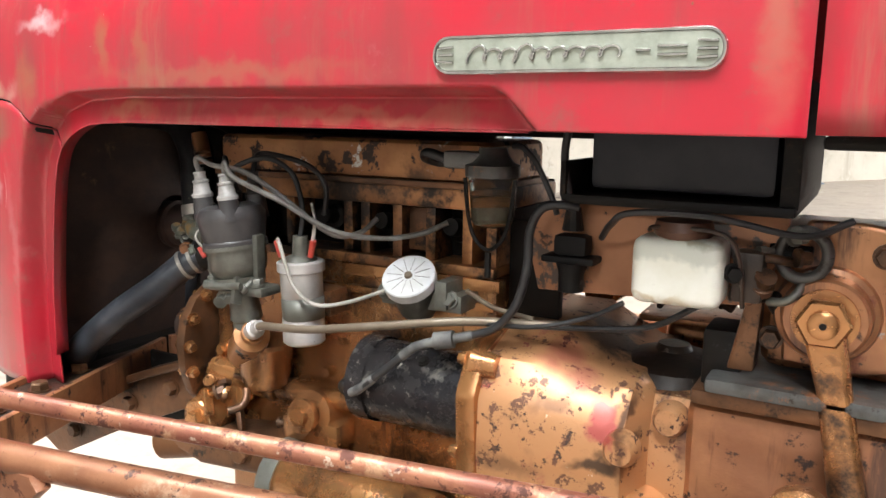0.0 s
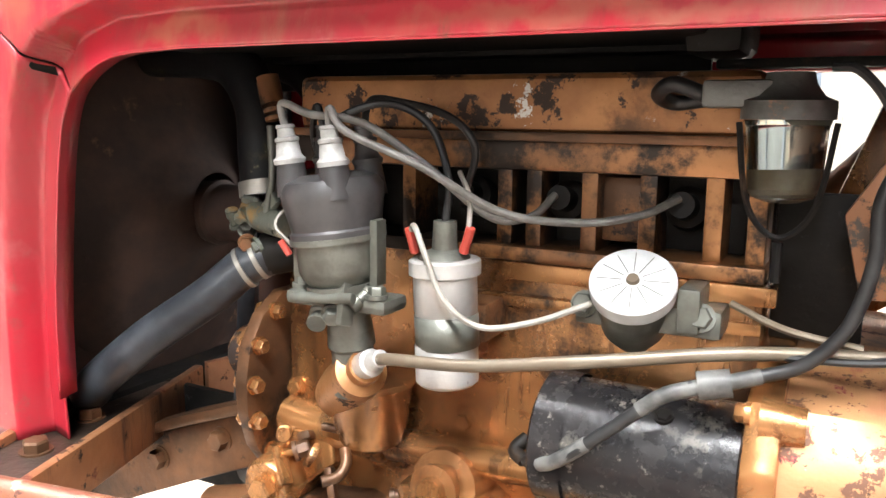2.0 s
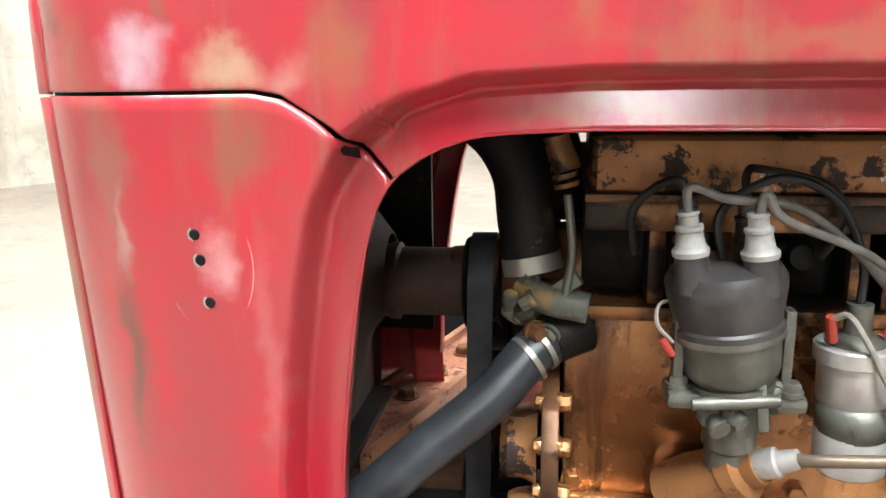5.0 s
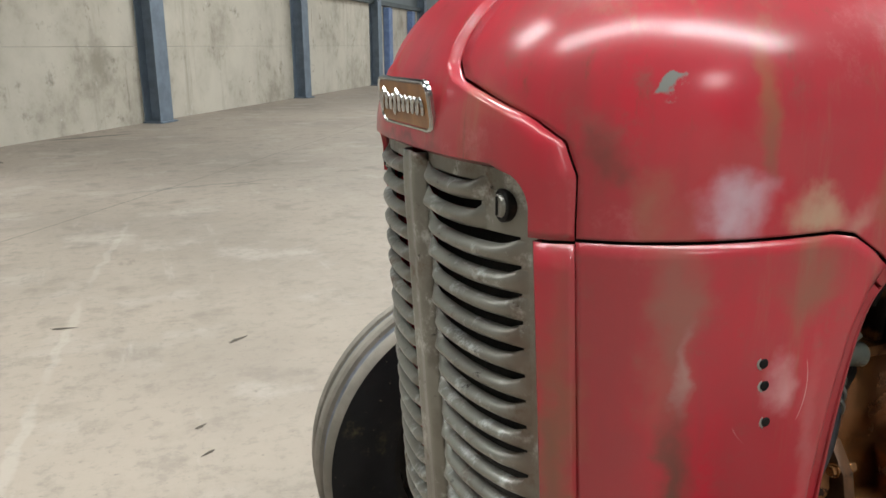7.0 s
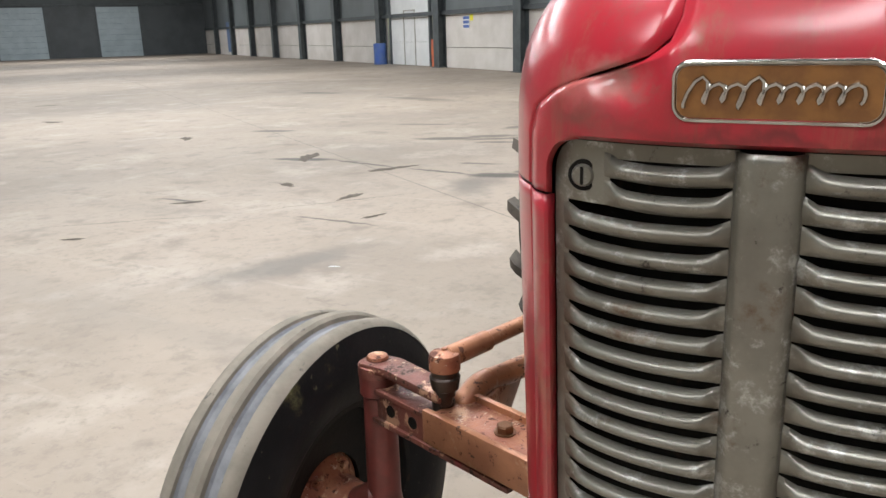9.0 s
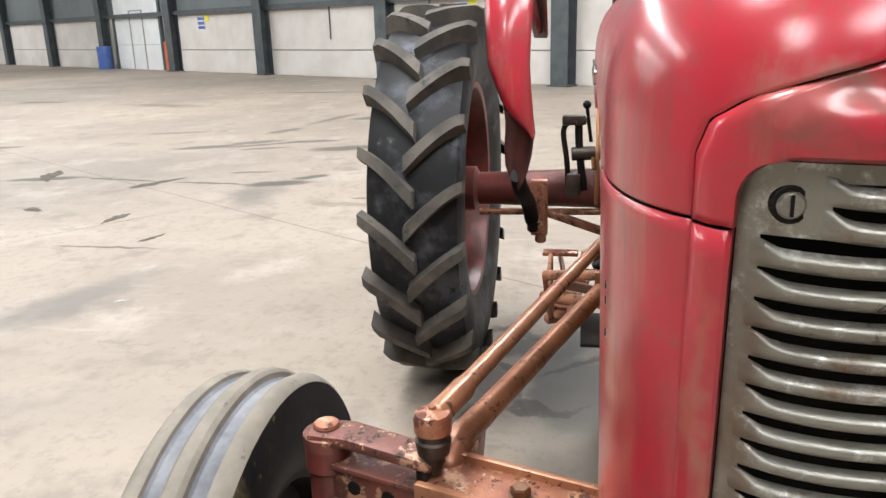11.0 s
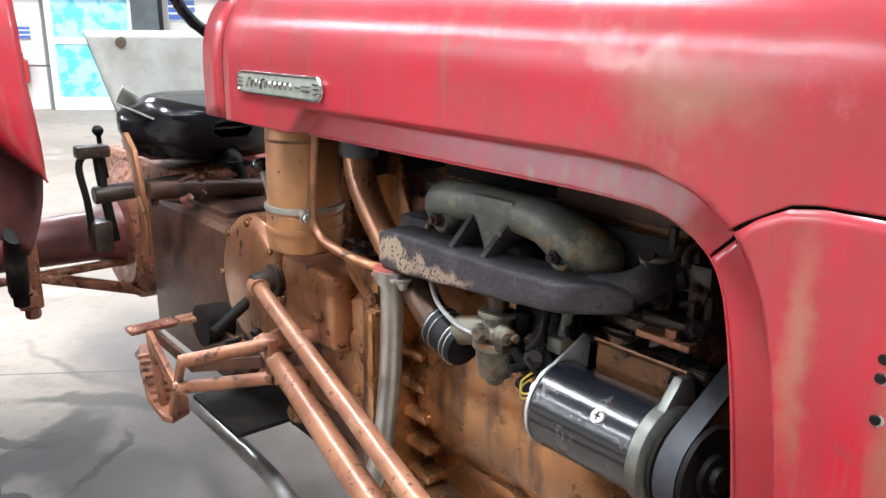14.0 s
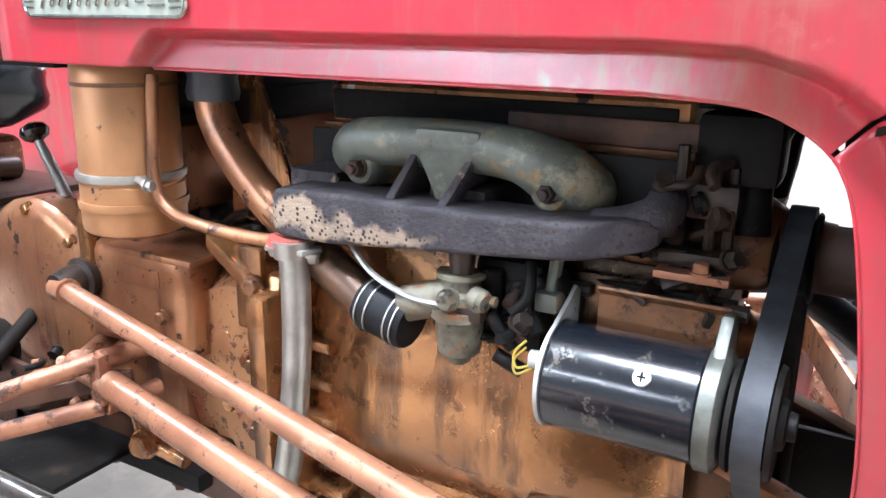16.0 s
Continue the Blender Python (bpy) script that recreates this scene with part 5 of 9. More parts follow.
# bonnet: two sides and the top
REAR_X = 1.405
for side in (-1, 1):
    bm = B()
    rows = []
    vs = [0, 0.008, 0.02, 0.035, 0.05, 0.065, 0.08, 0.095, 0.101, 0.107, 0.112, 0.117, 0.122, 0.127, 0.132, 0.137, 0.142, 0.147, 0.152, 0.157, 0.165, 0.18, 0.20, 0.24, 0.30, 0.36, 0.42, 0.48, 0.54, 0.60, 0.66, 0.72, 0.78, 0.83, 0.88, 0.92, 0.95, 0.975, 0.99]
    z_end = 1.3335
    for v in vs:
        row = []
        for k in range(26):
            z = SEAM_Z + 0.0015 + (z_end - SEAM_Z - 0.0015) * v
            s0 = s_of_y(cowl_edge(z) + 0.001, z)
            flat = plan_point(s0 + (1 - s0) * k / 25, z, side)
            zb = seam_z(flat.x) + 0.0015
            point = plan_point(s0 + (1 - s0) * k / 25, zb + (z_end - zb) * v, side)
            point.x = warp(point.x, side)
            row.append(point)
        xs = [XC + 0.0045 * k for k in range(1, 36)] + [0.60 + 0.018 * k for k in range(30)] + [1.125 + 0.004 * k for k in range(18)] + list(np.linspace(1.2, REAR_X, 10))
        for x in xs:
            zb = seam_z(x) + 0.002 if x < 0.460 else opening_z(x)
            if x < 0.460:
                zb = max(zb, 1.03)
            z = zb + (z_end - zb) * v
            w = half_width(z)
            row.append(Vector((warp(x, side), side * (w - lip(x, z, side)), z)))
        rows.append(row)
    grid_mesh(bm, rows)
    ob = part("bonnet_side", bm, RED, tractor, "faded red bonnet with rust streaks and a pressed lip", True, 75)
    shell(ob, 0.003)
bm = B()
top_rows = []
for x in list(np.linspace(0.30, 0.46, 6)) + list(np.linspace(0.5, REAR_X, 20)):
    w = 0.085
    top_rows.append([(x, w * k / 5, Z_TOP - 0.004 - 0.004 * (k / 5) ** 2 - 0.02 * max(0.42 - x, 0) / 0.12) for k in range(-5, 6)])
grid_mesh(bm, top_rows)
shell(part("bonnet_top", bm, RED, tractor), 0.003)
# rear bonnet collar, behind the shut line
bm = B()
rows = []
for x in (REAR_X + 0.006, REAR_X + 0.04, REAR_X + 0.085):
    row = []
    for k in range(41):
        t = -1 + 2 * k / 40
        z = 1.07 + (Z_TOP - 1.07) * min(1, (1 - abs(t)) * 1.9) if abs(t) > 0.48 else Z_TOP
        w = half_width(min(z, Z_TOP - 0.0006))
        y = math.copysign(w, t) if abs(t) > 0.48 else t / 0.48 * half_width(Z_TOP - 0.0006)
        row.append((x, y, z))
    rows.append(row)
grid_mesh(bm, rows)
shell(part("scuttle", bm, RED, tractor, "red scuttle behind the bonnet shut line", True, 50), 0.003)

# nose cowl: cap above the grille, reaching down its sides to the seam, and a strip below it on each side
def grille_edge(z):
    r = 0.03
    if z < GRILLE_TOP - r:
        return 0.180
    return 0.180 - r + math.sqrt(max(r * r - (z - GRILLE_TOP + r) ** 2, 0))


bm = B()
zs = list(np.linspace(SEAM_Z + 0.0015, GRILLE_TOP - 0.03, 4)) + list(np.linspace(GRILLE_TOP - 0.026, GRILLE_TOP, 9)) + list(np.linspace(GRILLE_TOP + 0.004, 1.235, 22)) + list(np.linspace(1.242, 1.331, 12))
grid = []
for z in zs:
    e = min(cowl_edge(z), half_width(z) * 0.999)
    g = grille_edge(z) if z <= GRILLE_TOP else 0.150 * e / 0.208
    row = []
    for k in range(-34, 35):
        y = math.copysign(g * min(abs(k), 26) / 26 + (e - g) * max(abs(k) - 26, 0) / 8, k)
        bulge = 0.0065 * step(e - abs(y), 0.0, 0.011)
        inset = 0.007 if z <= GRILLE_TOP and abs(k) == 26 or abs(z - GRILLE_TOP) < 1e-6 and abs(k) < 26 else 0.0
        dent = 0.013 * math.exp(-((y - 0.118) / 0.026) ** 2 - ((z - 1.192) / 0.016) ** 2) - 0.005 * math.exp(-((y - 0.075) / 0.014) ** 2 - ((z - 1.20) / 0.03) ** 2)
        row.append(bm.verts.new((plan_x(y, z) - bulge + dent + inset, y, z)))
    grid.append(row)
for j, (lower, upper) in enumerate(zip(grid, grid[1:])):
    for i in range(len(lower) - 1):
        if zs[j + 1] > GRILLE_TOP + 1e-6 or not 8 <= i < 60:
            bm.faces.new((lower[i], lower[i + 1], upper[i + 1], upper[i]))
for v in [v for v in bm.verts if not v.link_faces]:
    bm.verts.remove(v)
cowl = part("nose_cowl", bm, RED, tractor, "red nose cowl, dented above the grille", True, 60)
shell(cowl, 0.003)

for side in (-1, 1):
    bm = B()
    rows = []
    for z in np.linspace(NOSE_BOTTOM, SEAM_Z - 0.0015, 18):
        g, e = grille_edge(z), cowl_edge(z)
        rows.append([(plan_x(g + (e - g) * k / 8, z) - 0.0062 * step(min(k * 1.3, 8 - k), 0, 3) + (0.007 if k == 0 else 0), side * (g + (e - g) * k / 8), z) for k in range(9)])
    grid_mesh(bm, rows)
    shell(part("cowl_strip", bm, RED, cowl), 0.003)
    # nose side panel below the seam
    bm = B()
    rows = []
    for j in range(37):
        v = j / 36
        row = []
        z0 = NOSE_BOTTOM
        for i in range(61):
            f = i / 60
            s0 = s_of_y(0.2085, 1.0)
            mid = plan_point(0.92, 1.0, 1)
            if f < 0.5:
                p = plan_point(s0 + (0.92 - s0) * (f / 0.5), 1.0, 1)
                z = z0 + (seam_z(p.x) - 0.0015 - z0) * v
                p = plan_point(s0 + (0.92 - s0) * (f / 0.5), z, 1)
                x, y = p.x, p.y
            else:
                g = (f - 0.5) / 0.5
                z = z0 + (seam_z(mid.x + (0.4595 - mid.x) * g) - 0.0015 - z0) * v
                begin = plan_point(0.92, z, 1)
                x = begin.x + (opening_x(min(z, 1.0295)) - begin.x) * g
                q = min(max((XC - x) / (XC - front_x(z)), 0), 1)
                y = HALF * (1 - q ** 3) ** (1 / 3)
            row.append((warp(x, side), side * (y - lip(x, z, side) - 0.006 * (1 - v)), z))
        rows.append(row)
    grid_mesh(bm, rows)
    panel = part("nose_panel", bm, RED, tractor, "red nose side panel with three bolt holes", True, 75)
    shell(panel, 0.003)
    for hx, hz in ((0.317, 0.993), (0.320, 0.974), (0.325, 0.942)) if side < 0 else ((0.3155, 0.992), (0.316, 0.977), (0.315, 0.944)):
        q = (XC - hx) / (XC - front_x(hz))
        y = HALF * (1 - q ** 3) ** (1 / 3) - 0.0015 - 0.006 * (1.09 - hz) / 0.415
        bm = B()
        lathe(bm, (hx, side * (y - 0.004), hz), (hx, side * (y + 0.0025), hz), [(0, 0.0042), (0.9, 0.0042), (1, 0.0034)], 12)
        part("bolt_hole", bm, BLACK_DULL, panel)
        bm = B()
        lathe(bm, (hx, side * (y - 0.004), hz), (hx, side * (y + 0.0012), hz), [(0, 0.0064), (0.9, 0.0064), (1, 0.0058)], 12)
        part("chipped_ring", bm, STEEL_GALV, panel, "bare chipped ring round the hole")

# grille
bm = B()


def gx(y, z=1.11):
    return plan_x(y, z)


rows = []
for z in list(np.linspace(NOSE_BOTTOM + 0.01, 1.106, 3)) + [1.12, 1.13, GRILLE_TOP - 0.003]:
    rows.append([(gx(y, z) + float(np.interp(abs(y), [0, 0.0125, 0.0150, 0.0185, 0.0225], [0.0, -0.0012, 0.0, 0.004, 0.0088])), y, z) for y in np.linspace(-0.0225, 0.0225, 19)])
grid_mesh(bm, rows)
grille = part("grille", bm, GRILLE, tractor, "grey pressed steel grille with worn bright louvres")
shell(grille, 0.003)
bm = B()
for side in (-1, 1):
    grid_mesh(bm, [[(gx(y, z) + 0.008, side * y, z) for y in np.linspace(max(grille_edge(z) - 0.016, 0.02), grille_edge(z) - 0.001, 4)] for z in list(np.linspace(NOSE_BOTTOM + 0.01, 1.10, 6)) + [1.11, 1.12]])
    grid_mesh(bm, [[(gx(y, z) + 0.008, side * y, z) for y in np.linspace(0.022, grille_edge(z) - 0.001, 14)] for z in (1.126, 1.131, 1.136, GRILLE_TOP - 0.002)])
    grid_mesh(bm, [[(gx(y, z) + 0.008, side * y, z) for y in np.linspace(0.123, grille_edge(z) - 0.001, 6)] for z in np.linspace(1.0868, 1.127, 6)])
part("grille_frame", bm, GRILLE, grille)
pitch = 0.0236
n_slat = 18
for side in (-1, 1):
    for k in range(n_slat):
        zc = 1.122 - k * pitch
        y0, y1 = 0.0205, (0.129 if k < 2 else 0.1705)
        bm = B()
        rows = []
        for j in range(11):
            w = j / 10
            row = []
            for i in range(17):
                f = i / 16
                y = y0 + (y1 - y0) * f
                e = step(min(f, 1 - f) * (1 + 0.15 * math.sin(3.1 * k + side)), 0.0, 0.15)
                top, low = zc + pitch * 0.5 - 0.0068 * e, zc - pitch * 0.5 + 0.0005
                sag = -0.0035 * math.sin(math.pi * f)
                zz = top + (low - top) * w + sag
                row.append((gx(y, zz) + 0.0082 - 0.0105 * e * math.sin(math.pi * w ** 0.85) ** 0.8, side * y, zz))
            rows.append(row)
        grid_mesh(bm, rows)
        part("slat", bm, GRILLE, grille)
    bm = B()
    sx = gx(0.148)
    lathe(bm, (sx + 0.014, side * 0.148, 1.110), (sx + 0.0052, side * 0.148, 1.110), [(0, 0.0135), (0.9, 0.0135), (1, 0.0125)], 22)
    cup = part("screw_cup", bm, BLACK_DULL, grille, "black cup washer")
    bm = B()
    lathe(bm, (sx + 0.010, side * 0.148, 1.110), (sx + 0.0025, side * 0.148, 1.110), [(0, 0.0100), (0.6, 0.0100), (0.85, 0.0092), (1, 0.0080)], 18)
    screw = part("grille_screw", bm, GRILLE, cup, "grey slotted screw head")
    bm = B()
    box(bm, sx + 0.0013, sx + 0.0045, side * 0.148 - 0.0012, side * 0.148 + 0.0012, 1.1025, 1.1175, 0)
    part("slot", bm, BLACK_DULL, screw)
bm = B()
box(bm, 0.215, 0.225, -0.175, 0.175, NOSE_BOTTOM, 1.135, 0.003)
part("radiator_core", bm, BLACK_DULL, tractor, "black radiator core behind the grille")
bm = B()
box(bm, 0.226, 0.33, -0.20, 0.20, 0.66, 1.12, 0.01)
part("radiator", bm, BLACK_DULL, tractor)


# added plate: keeps bright floor from showing past the radiator
bm = B()
box(bm, 0.322, 0.332, -0.245, 0.245, 0.63, 1.12, 0.003)
part("shroud_filler", bm, RUST_FAN, tractor, "rust-brown filler plate added round the fan cowl")


# badges: plates with raised rims; the lettering is left as plain raised strokes
def rounded_rect(w, h, r, n=8):
    pts = []
    for cx, cy, a0 in ((w - r, h - r, 0), (-w + r, h - r, 90), (-w + r, -h + r, 180), (w - r, -h + r, 270)):
        for k in range(n + 1):
            a = radians(a0 + 90 * k / n)
            pts.append((cx + r * math.cos(a), cy + r * math.sin(a)))
    return pts


def badge(name, w, h, r, m, label, field, marks):
    bm = B()
    rings = [[bm.verts.new((x, y, z)) for x, y in rounded_rect(w - d, h - d, r - d)] for z, d in ((0.0, 0.0), (0.0028, 0.0), (0.0036, 0.0008))]
    for lower, upper in zip(rings, rings[1:]):
        for k in range(len(lower)):
            bm.faces.new((lower[k - 1], lower[k], upper[k], upper[k - 1]))
    bm.faces.new(rings[0][::-1])
    bm.faces.new(rings[-1])
    bmesh.ops.transform(bm, matrix=m, verts=bm.verts[:])
    b = part(name, bm, CHROME, tractor, label)
    bm = B()
    prism(bm, rounded_rect(w - 0.004, h - 0.004, max(r - 0.004, 0.002)), "z", 0.0037, 0.0043, 0.0)
    bmesh.ops.transform(bm, matrix=m, verts=bm.verts[:])
    part("badge_field", bm, field, b)
    bm = B()
    tube(bm, [(*p, 0.004) for p in rounded_rect(w - 0.0018, h - 0.0018, r - 0.0018) + rounded_rect(w - 0.0018, h - 0.0018, r - 0.0018)[:1]], 0.0017, 6, 1)
    bmesh.ops.transform(bm, matrix=m, verts=bm.verts[:])
    part("badge_rim", bm, CHROME, b)
    for stroke in marks:
        bm = B()
        tube(bm, [(*p, 0.0055) for p in stroke], 0.0019 if w < 0.1 else 0.0015, 6, 1)
        bmesh.ops.transform(bm, matrix=m, verts=bm.verts[:])
        part("raised_stroke", bm, CHROME, b)
    return b


def wave(x0, x1, h, n, tall=()):
    """A slanted running line of loops; those named in tall reach further up and down."""
    out = []
    for k in range(n * 8 + 1):
        a = k / 8 * math.tau
        loop = min(int(k / 8), n - 1)
        y = -h * math.cos(a)
        if loop in tall:
            y *= 1.75
        swing = 0.30 * (x1 - x0) / n * math.sin(a)
        out.append((x0 + (x1 - x0) * k / (n * 8) - swing + 0.32 * y, y))
    return out


side_marks = [wave(-0.094, 0.048, 0.0046, 9, (0, 3)), [(0.062, 0.0), (0.074, 0.0)], [(0.080, 0.003), (0.104, 0.003)], [(0.080, -0.004), (0.104, -0.004)]]
for k in range(3):
    side_marks.append([(0.112, -0.007 + 0.007 * k), (0.128, -0.006 + 0.006 * k)])
    side_marks.append([(-0.128, -0.006 + 0.006 * k), (-0.112, -0.007 + 0.007 * k)])
for side in (-1, 1):
    cz, tilt = 1.137, 0.0
    m = Matrix.Translation((1.208, side * (HALF + 0.0005), cz)) @ Matrix.Rotation(radians(90), 4, "X")
    if side > 0:
        m = Matrix.Translation((1.208, HALF + 0.0005, cz)) @ Matrix.Rotation(radians(180), 4, "Z") @ Matrix.Rotation(radians(90), 4, "X")
    badge("side_badge", 0.135, 0.0180, 0.0175, m, "long silver badge plate with raised strokes", BADGE_GREY, side_marks)
mf = Matrix.Translation((front_x(1.183) - 0.0075, 0.0, 1.183)) @ Matrix.Rotation(radians(-8), 4, "Y") @ Matrix.Rotation(radians(-90), 4, "Z") @ Matrix.Rotation(radians(90), 4, "X")
badge("nose_badge", 0.071, 0.0230, 0.0135, mf, "chrome-rimmed badge with gold field and raised strokes", BADGE_GOLD,
      [wave(-0.058, 0.056, 0.0066, 9, (0, 3))])

# ---- engine ----
bm = B()
box(bm, 0.585, 1.06, -0.088, 0.10, 0.60, 0.885, 0.008)
box(bm, 0.60, 1.05, -0.082, 0.10, 0.48, 0.62, 0.012)
block = part("engine_block", bm, BRONZE, tractor, "bronze painted engine block with oil stains")
bm = B()
box(bm, 0.60, 1.06, -0.092, 0.10, 0.965, 0.992, 0.005)
head = part("cylinder_head", bm, HEAD_BRONZE, tractor, "bronze cylinder head with dark plug recesses")
# back wall of the plug recesses, in flat black
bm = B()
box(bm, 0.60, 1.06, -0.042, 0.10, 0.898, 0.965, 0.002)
part("plug_gallery", bm, BLACK_DULL, head, "black recessed plug gallery")
bm = B()
box(bm, 0.60, 1.06, -0.100, 0.10, 0.884, 0.898, 0.004)
part("head_flange", bm, HEAD_BRONZE, head)
for x in (0.665, 0.735, 0.835, 0.863, 0.914, 0.964, 1.017, 1.05):
    bm = B()
    box(bm, x - 0.0075, x + 0.0075, -0.088, -0.040, 0.895, 0.968, 0.003)
    part("head_rib", bm, HEAD_BRONZE, head)
for x in (0.79, 0.884, 0.99):
    bm = B()
    lathe(bm, (x, -0.043, 0.935), (x, -0.082, 0.942), [(0, 0.020), (0.4, 0.018), (0.5, 0.012), (1, 0.011)], 16)
    part("plug_cap", bm, BLACK_DULL, head)
bm = B()
box(bm, 0.920, 0.958, -0.070, -0.041, 0.905, 0.962, 0.004)
part("cast_pad", bm, BRONZE_CHIP, head)
bm = B()
box(bm, 0.605, 1.05, -0.090, 0.075, 0.996, 1.050, 0.012, None, 3)
rocker = part("rocker_cover", bm, BRONZE_CHIP, tractor, "bronze rocker cover with chipped paint")
bm = B()
box(bm, 0.600, 1.055, -0.097, 0.082, 0.991, 0.999, 0.002)
part("gasket_flange", bm, BRONZE_DARK, rocker)
# black plate added for the shade under the bonnet
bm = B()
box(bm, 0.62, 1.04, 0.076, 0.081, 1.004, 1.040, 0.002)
part("rocker_shade", bm, BLACK_DULL, rocker, "black plate painting the shade on the side of the rocker cover")
# black sheet that darkens the head where the bonnet shades it
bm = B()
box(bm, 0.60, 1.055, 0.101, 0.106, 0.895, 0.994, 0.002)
part("head_shade", bm, BLACK_DULL, head, "black sheet painting the shade on the side of the cylinder head")
bm = B()
box(bm, 0.585, 0.80, 0.0815, 0.0865, 1.000, 1.028, 0.002)
part("cover_edge", bm, BROWN_STEEL, rocker)

# ledge and casting strips on the block's side
bm = B()
box(bm, 0.84, 1.07, -0.104, -0.086, 0.868, 0.884, 0.003)
box(bm, 0.76, 1.06, -0.098, -0.086, 0.842, 0.853, 0.003)
part("block_ledge", bm, BRONZE, block)
bm = B()
for p in ((0.885, -0.088, 0.784), (0.596, -0.088, 0.719), (0.865, -0.088, 0.705), (0.80, -0.088, 0.72), (0.73, -0.088, 0.665)):
    bolt(bm, p, (0, -1, 0))
part("block_bolt", bm, BRONZE, block)

# timing cover with its flange
bm = B()
prism(bm, [(-0.115, 0.63), (-0.140, 0.665), (-0.152, 0.705), (-0.154, 0.74), (-0.146, 0.775), (-0.125, 0.805), (-0.09, 0.825), (0.09, 0.825), (0.11, 0.62), (0.08, 0.54), (-0.09, 0.54)], "x", 0.566, 0.582, 0.003)
timing = part("timing_cover", bm, BRONZE_DARK, tractor, "dark bronze timing cover flange with bolts")
bm = B()
for z, y in ((0.806, -0.106), (0.775, -0.134), (0.735, -0.143), (0.695, -0.140), (0.655, -0.120)):
    bolt(bm, (0.582, y, z), (1, -0.1, 0), 0.008, 0.010)
    bolt(bm, (0.566, y, z), (-1, 0, 0), 0.007, 0.006)
part("cover_bolt", bm, BRONZE, timing)
bm = B()
lathe(bm, (0.528, -0.10, 0.755), (0.562, -0.10, 0.755), [(0, 0.022), (0.2, 0.028), (0.6, 0.028), (1, 0.034)], 18)
lathe(bm, (0.535, -0.105, 0.695), (0.562, -0.105, 0.695), [(0, 0.014), (0.3, 0.018), (1, 0.022)], 16)
part("timing_boss", bm, BRONZE_CHIP, timing, "chipped boss, part bare grey")
bm = B()
rod(bm, (0.59, -0.10, 0.69), (0.72, -0.10, 0.685), 0.022)
rod(bm, (0.72, -0.10, 0.685), (0.90, -0.095, 0.69), 0.017)
part("oil_gallery", bm, BRONZE, block, "shiny bronze oil pipe along the block")

# distributor
dist_axis = Vector((-0.13, -0.02, 1.0)).normalized()
d0 = Vector((0.717, -0.172, 0.864))


def along(p, a, d):
    return p + d * a


bm = B()
lathe(bm, along(d0, -0.045, dist_axis), along(d0, 0.0, dist_axis), [(0, 0.019), (0.7, 0.021), (0.75, 0.033), (1, 0.034)], 20)
lathe(bm, along(d0, 0.0, dist_axis), along(d0, 0.044, dist_axis), [(0, 0.030), (0.15, 0.036), (0.3, 0.0385), (0.95, 0.0395), (1, 0.038)], 28)
dist = part("distributor", bm, DIST_BODY, tractor, "grey alloy distributor body")
bm = B()
lathe(bm, along(d0, 0.042, dist_axis), along(d0, 0.098, dist_axis), [(0, 0.0425), (0.10, 0.0425), (0.14, 0.0405), (0.6, 0.0455), (0.76, 0.0460), (0.90, 0.042), (1, 0.030)], 32)
cap = part("distributor_cap", bm, BAKELITE, dist, "black distributor cap")
terms = []
for k, (dx, dy) in enumerate(((-0.027, -0.020), (0.022, -0.024), (-0.020, 0.026), (0.025, 0.024))):
    b0 = along(d0, 0.078, dist_axis) + Vector((dx, dy, 0))
    bm = B()
    lathe(bm, b0, along(b0, 0.034, dist_axis), [(0, 0.0150), (0.7, 0.0128), (1, 0.0118)], 16)
    part("tower", bm, BAKELITE, cap)
    bm = B()
    b1 = along(b0, 0.028, dist_axis)
    lathe(bm, b1, along(b1, 0.034, dist_axis), [(0, 0.0136), (0.12, 0.0142), (0.22, 0.0112), (0.55, 0.0096), (0.58, 0.0108), (0.66, 0.0108), (0.7, 0.0078), (0.9, 0.0074), (0.92, 0.0084), (1, 0.008)], 16)
    part("lead_boot", bm, GREY_BOOT if k < 2 else BAKELITE, cap, "pale grey rubber boot" if k < 2 else "")
    terms.append(along(b1, 0.03, dist_axis))
bm = B()
lathe(bm, along(d0, 0.038, dist_axis), along(d0, 0.043, dist_axis), [(0, 0.0432), (1, 0.0432)], 28)
part("cap_ring", bm, DIST_BODY, dist)
for s in (-1, 1):
    bm = B()
    c = along(d0, 0.02, dist_axis) + Vector((s * 0.041, -0.004, 0))
    box(bm, c.x - 0.004, c.x + 0.004, c.y - 0.008, c.y + 0.008, c.z - 0.018, c.z + 0.04, 0.002)
    part("cap_clip", bm, DIST_BODY, dist)
bm = B()
box(bm, d0.x - 0.052, d0.x + 0.055, d0.y - 0.02, d0.y + 0.02, d0.z - 0.022, d0.z - 0.008, 0.006)
bolt(bm, (d0.x - 0.042, d0.y - 0.005, d0.z - 0.006), (0, 0, 1), 0.008)
bolt(bm, (d0.x + 0.042, d0.y - 0.012, d0.z - 0.006), (0, 0, 1), 0.008)
rod(bm, (d0.x - 0.035, d0.y - 0.03, d0.z - 0.012), (d0.x + 0.03, d0.y - 0.03, d0.z - 0.006), 0.005)
part("clamp_plate", bm, DIST_BODY, dist)
bm = B()
lathe(bm, (0.722, -0.160, 0.76), (0.719, -0.168, 0.83), [(0, 0.022), (0.6, 0.019), (0.65, 0.022), (1, 0.020)], 20)
part("distributor_drive", bm, DIST_BODY, block)

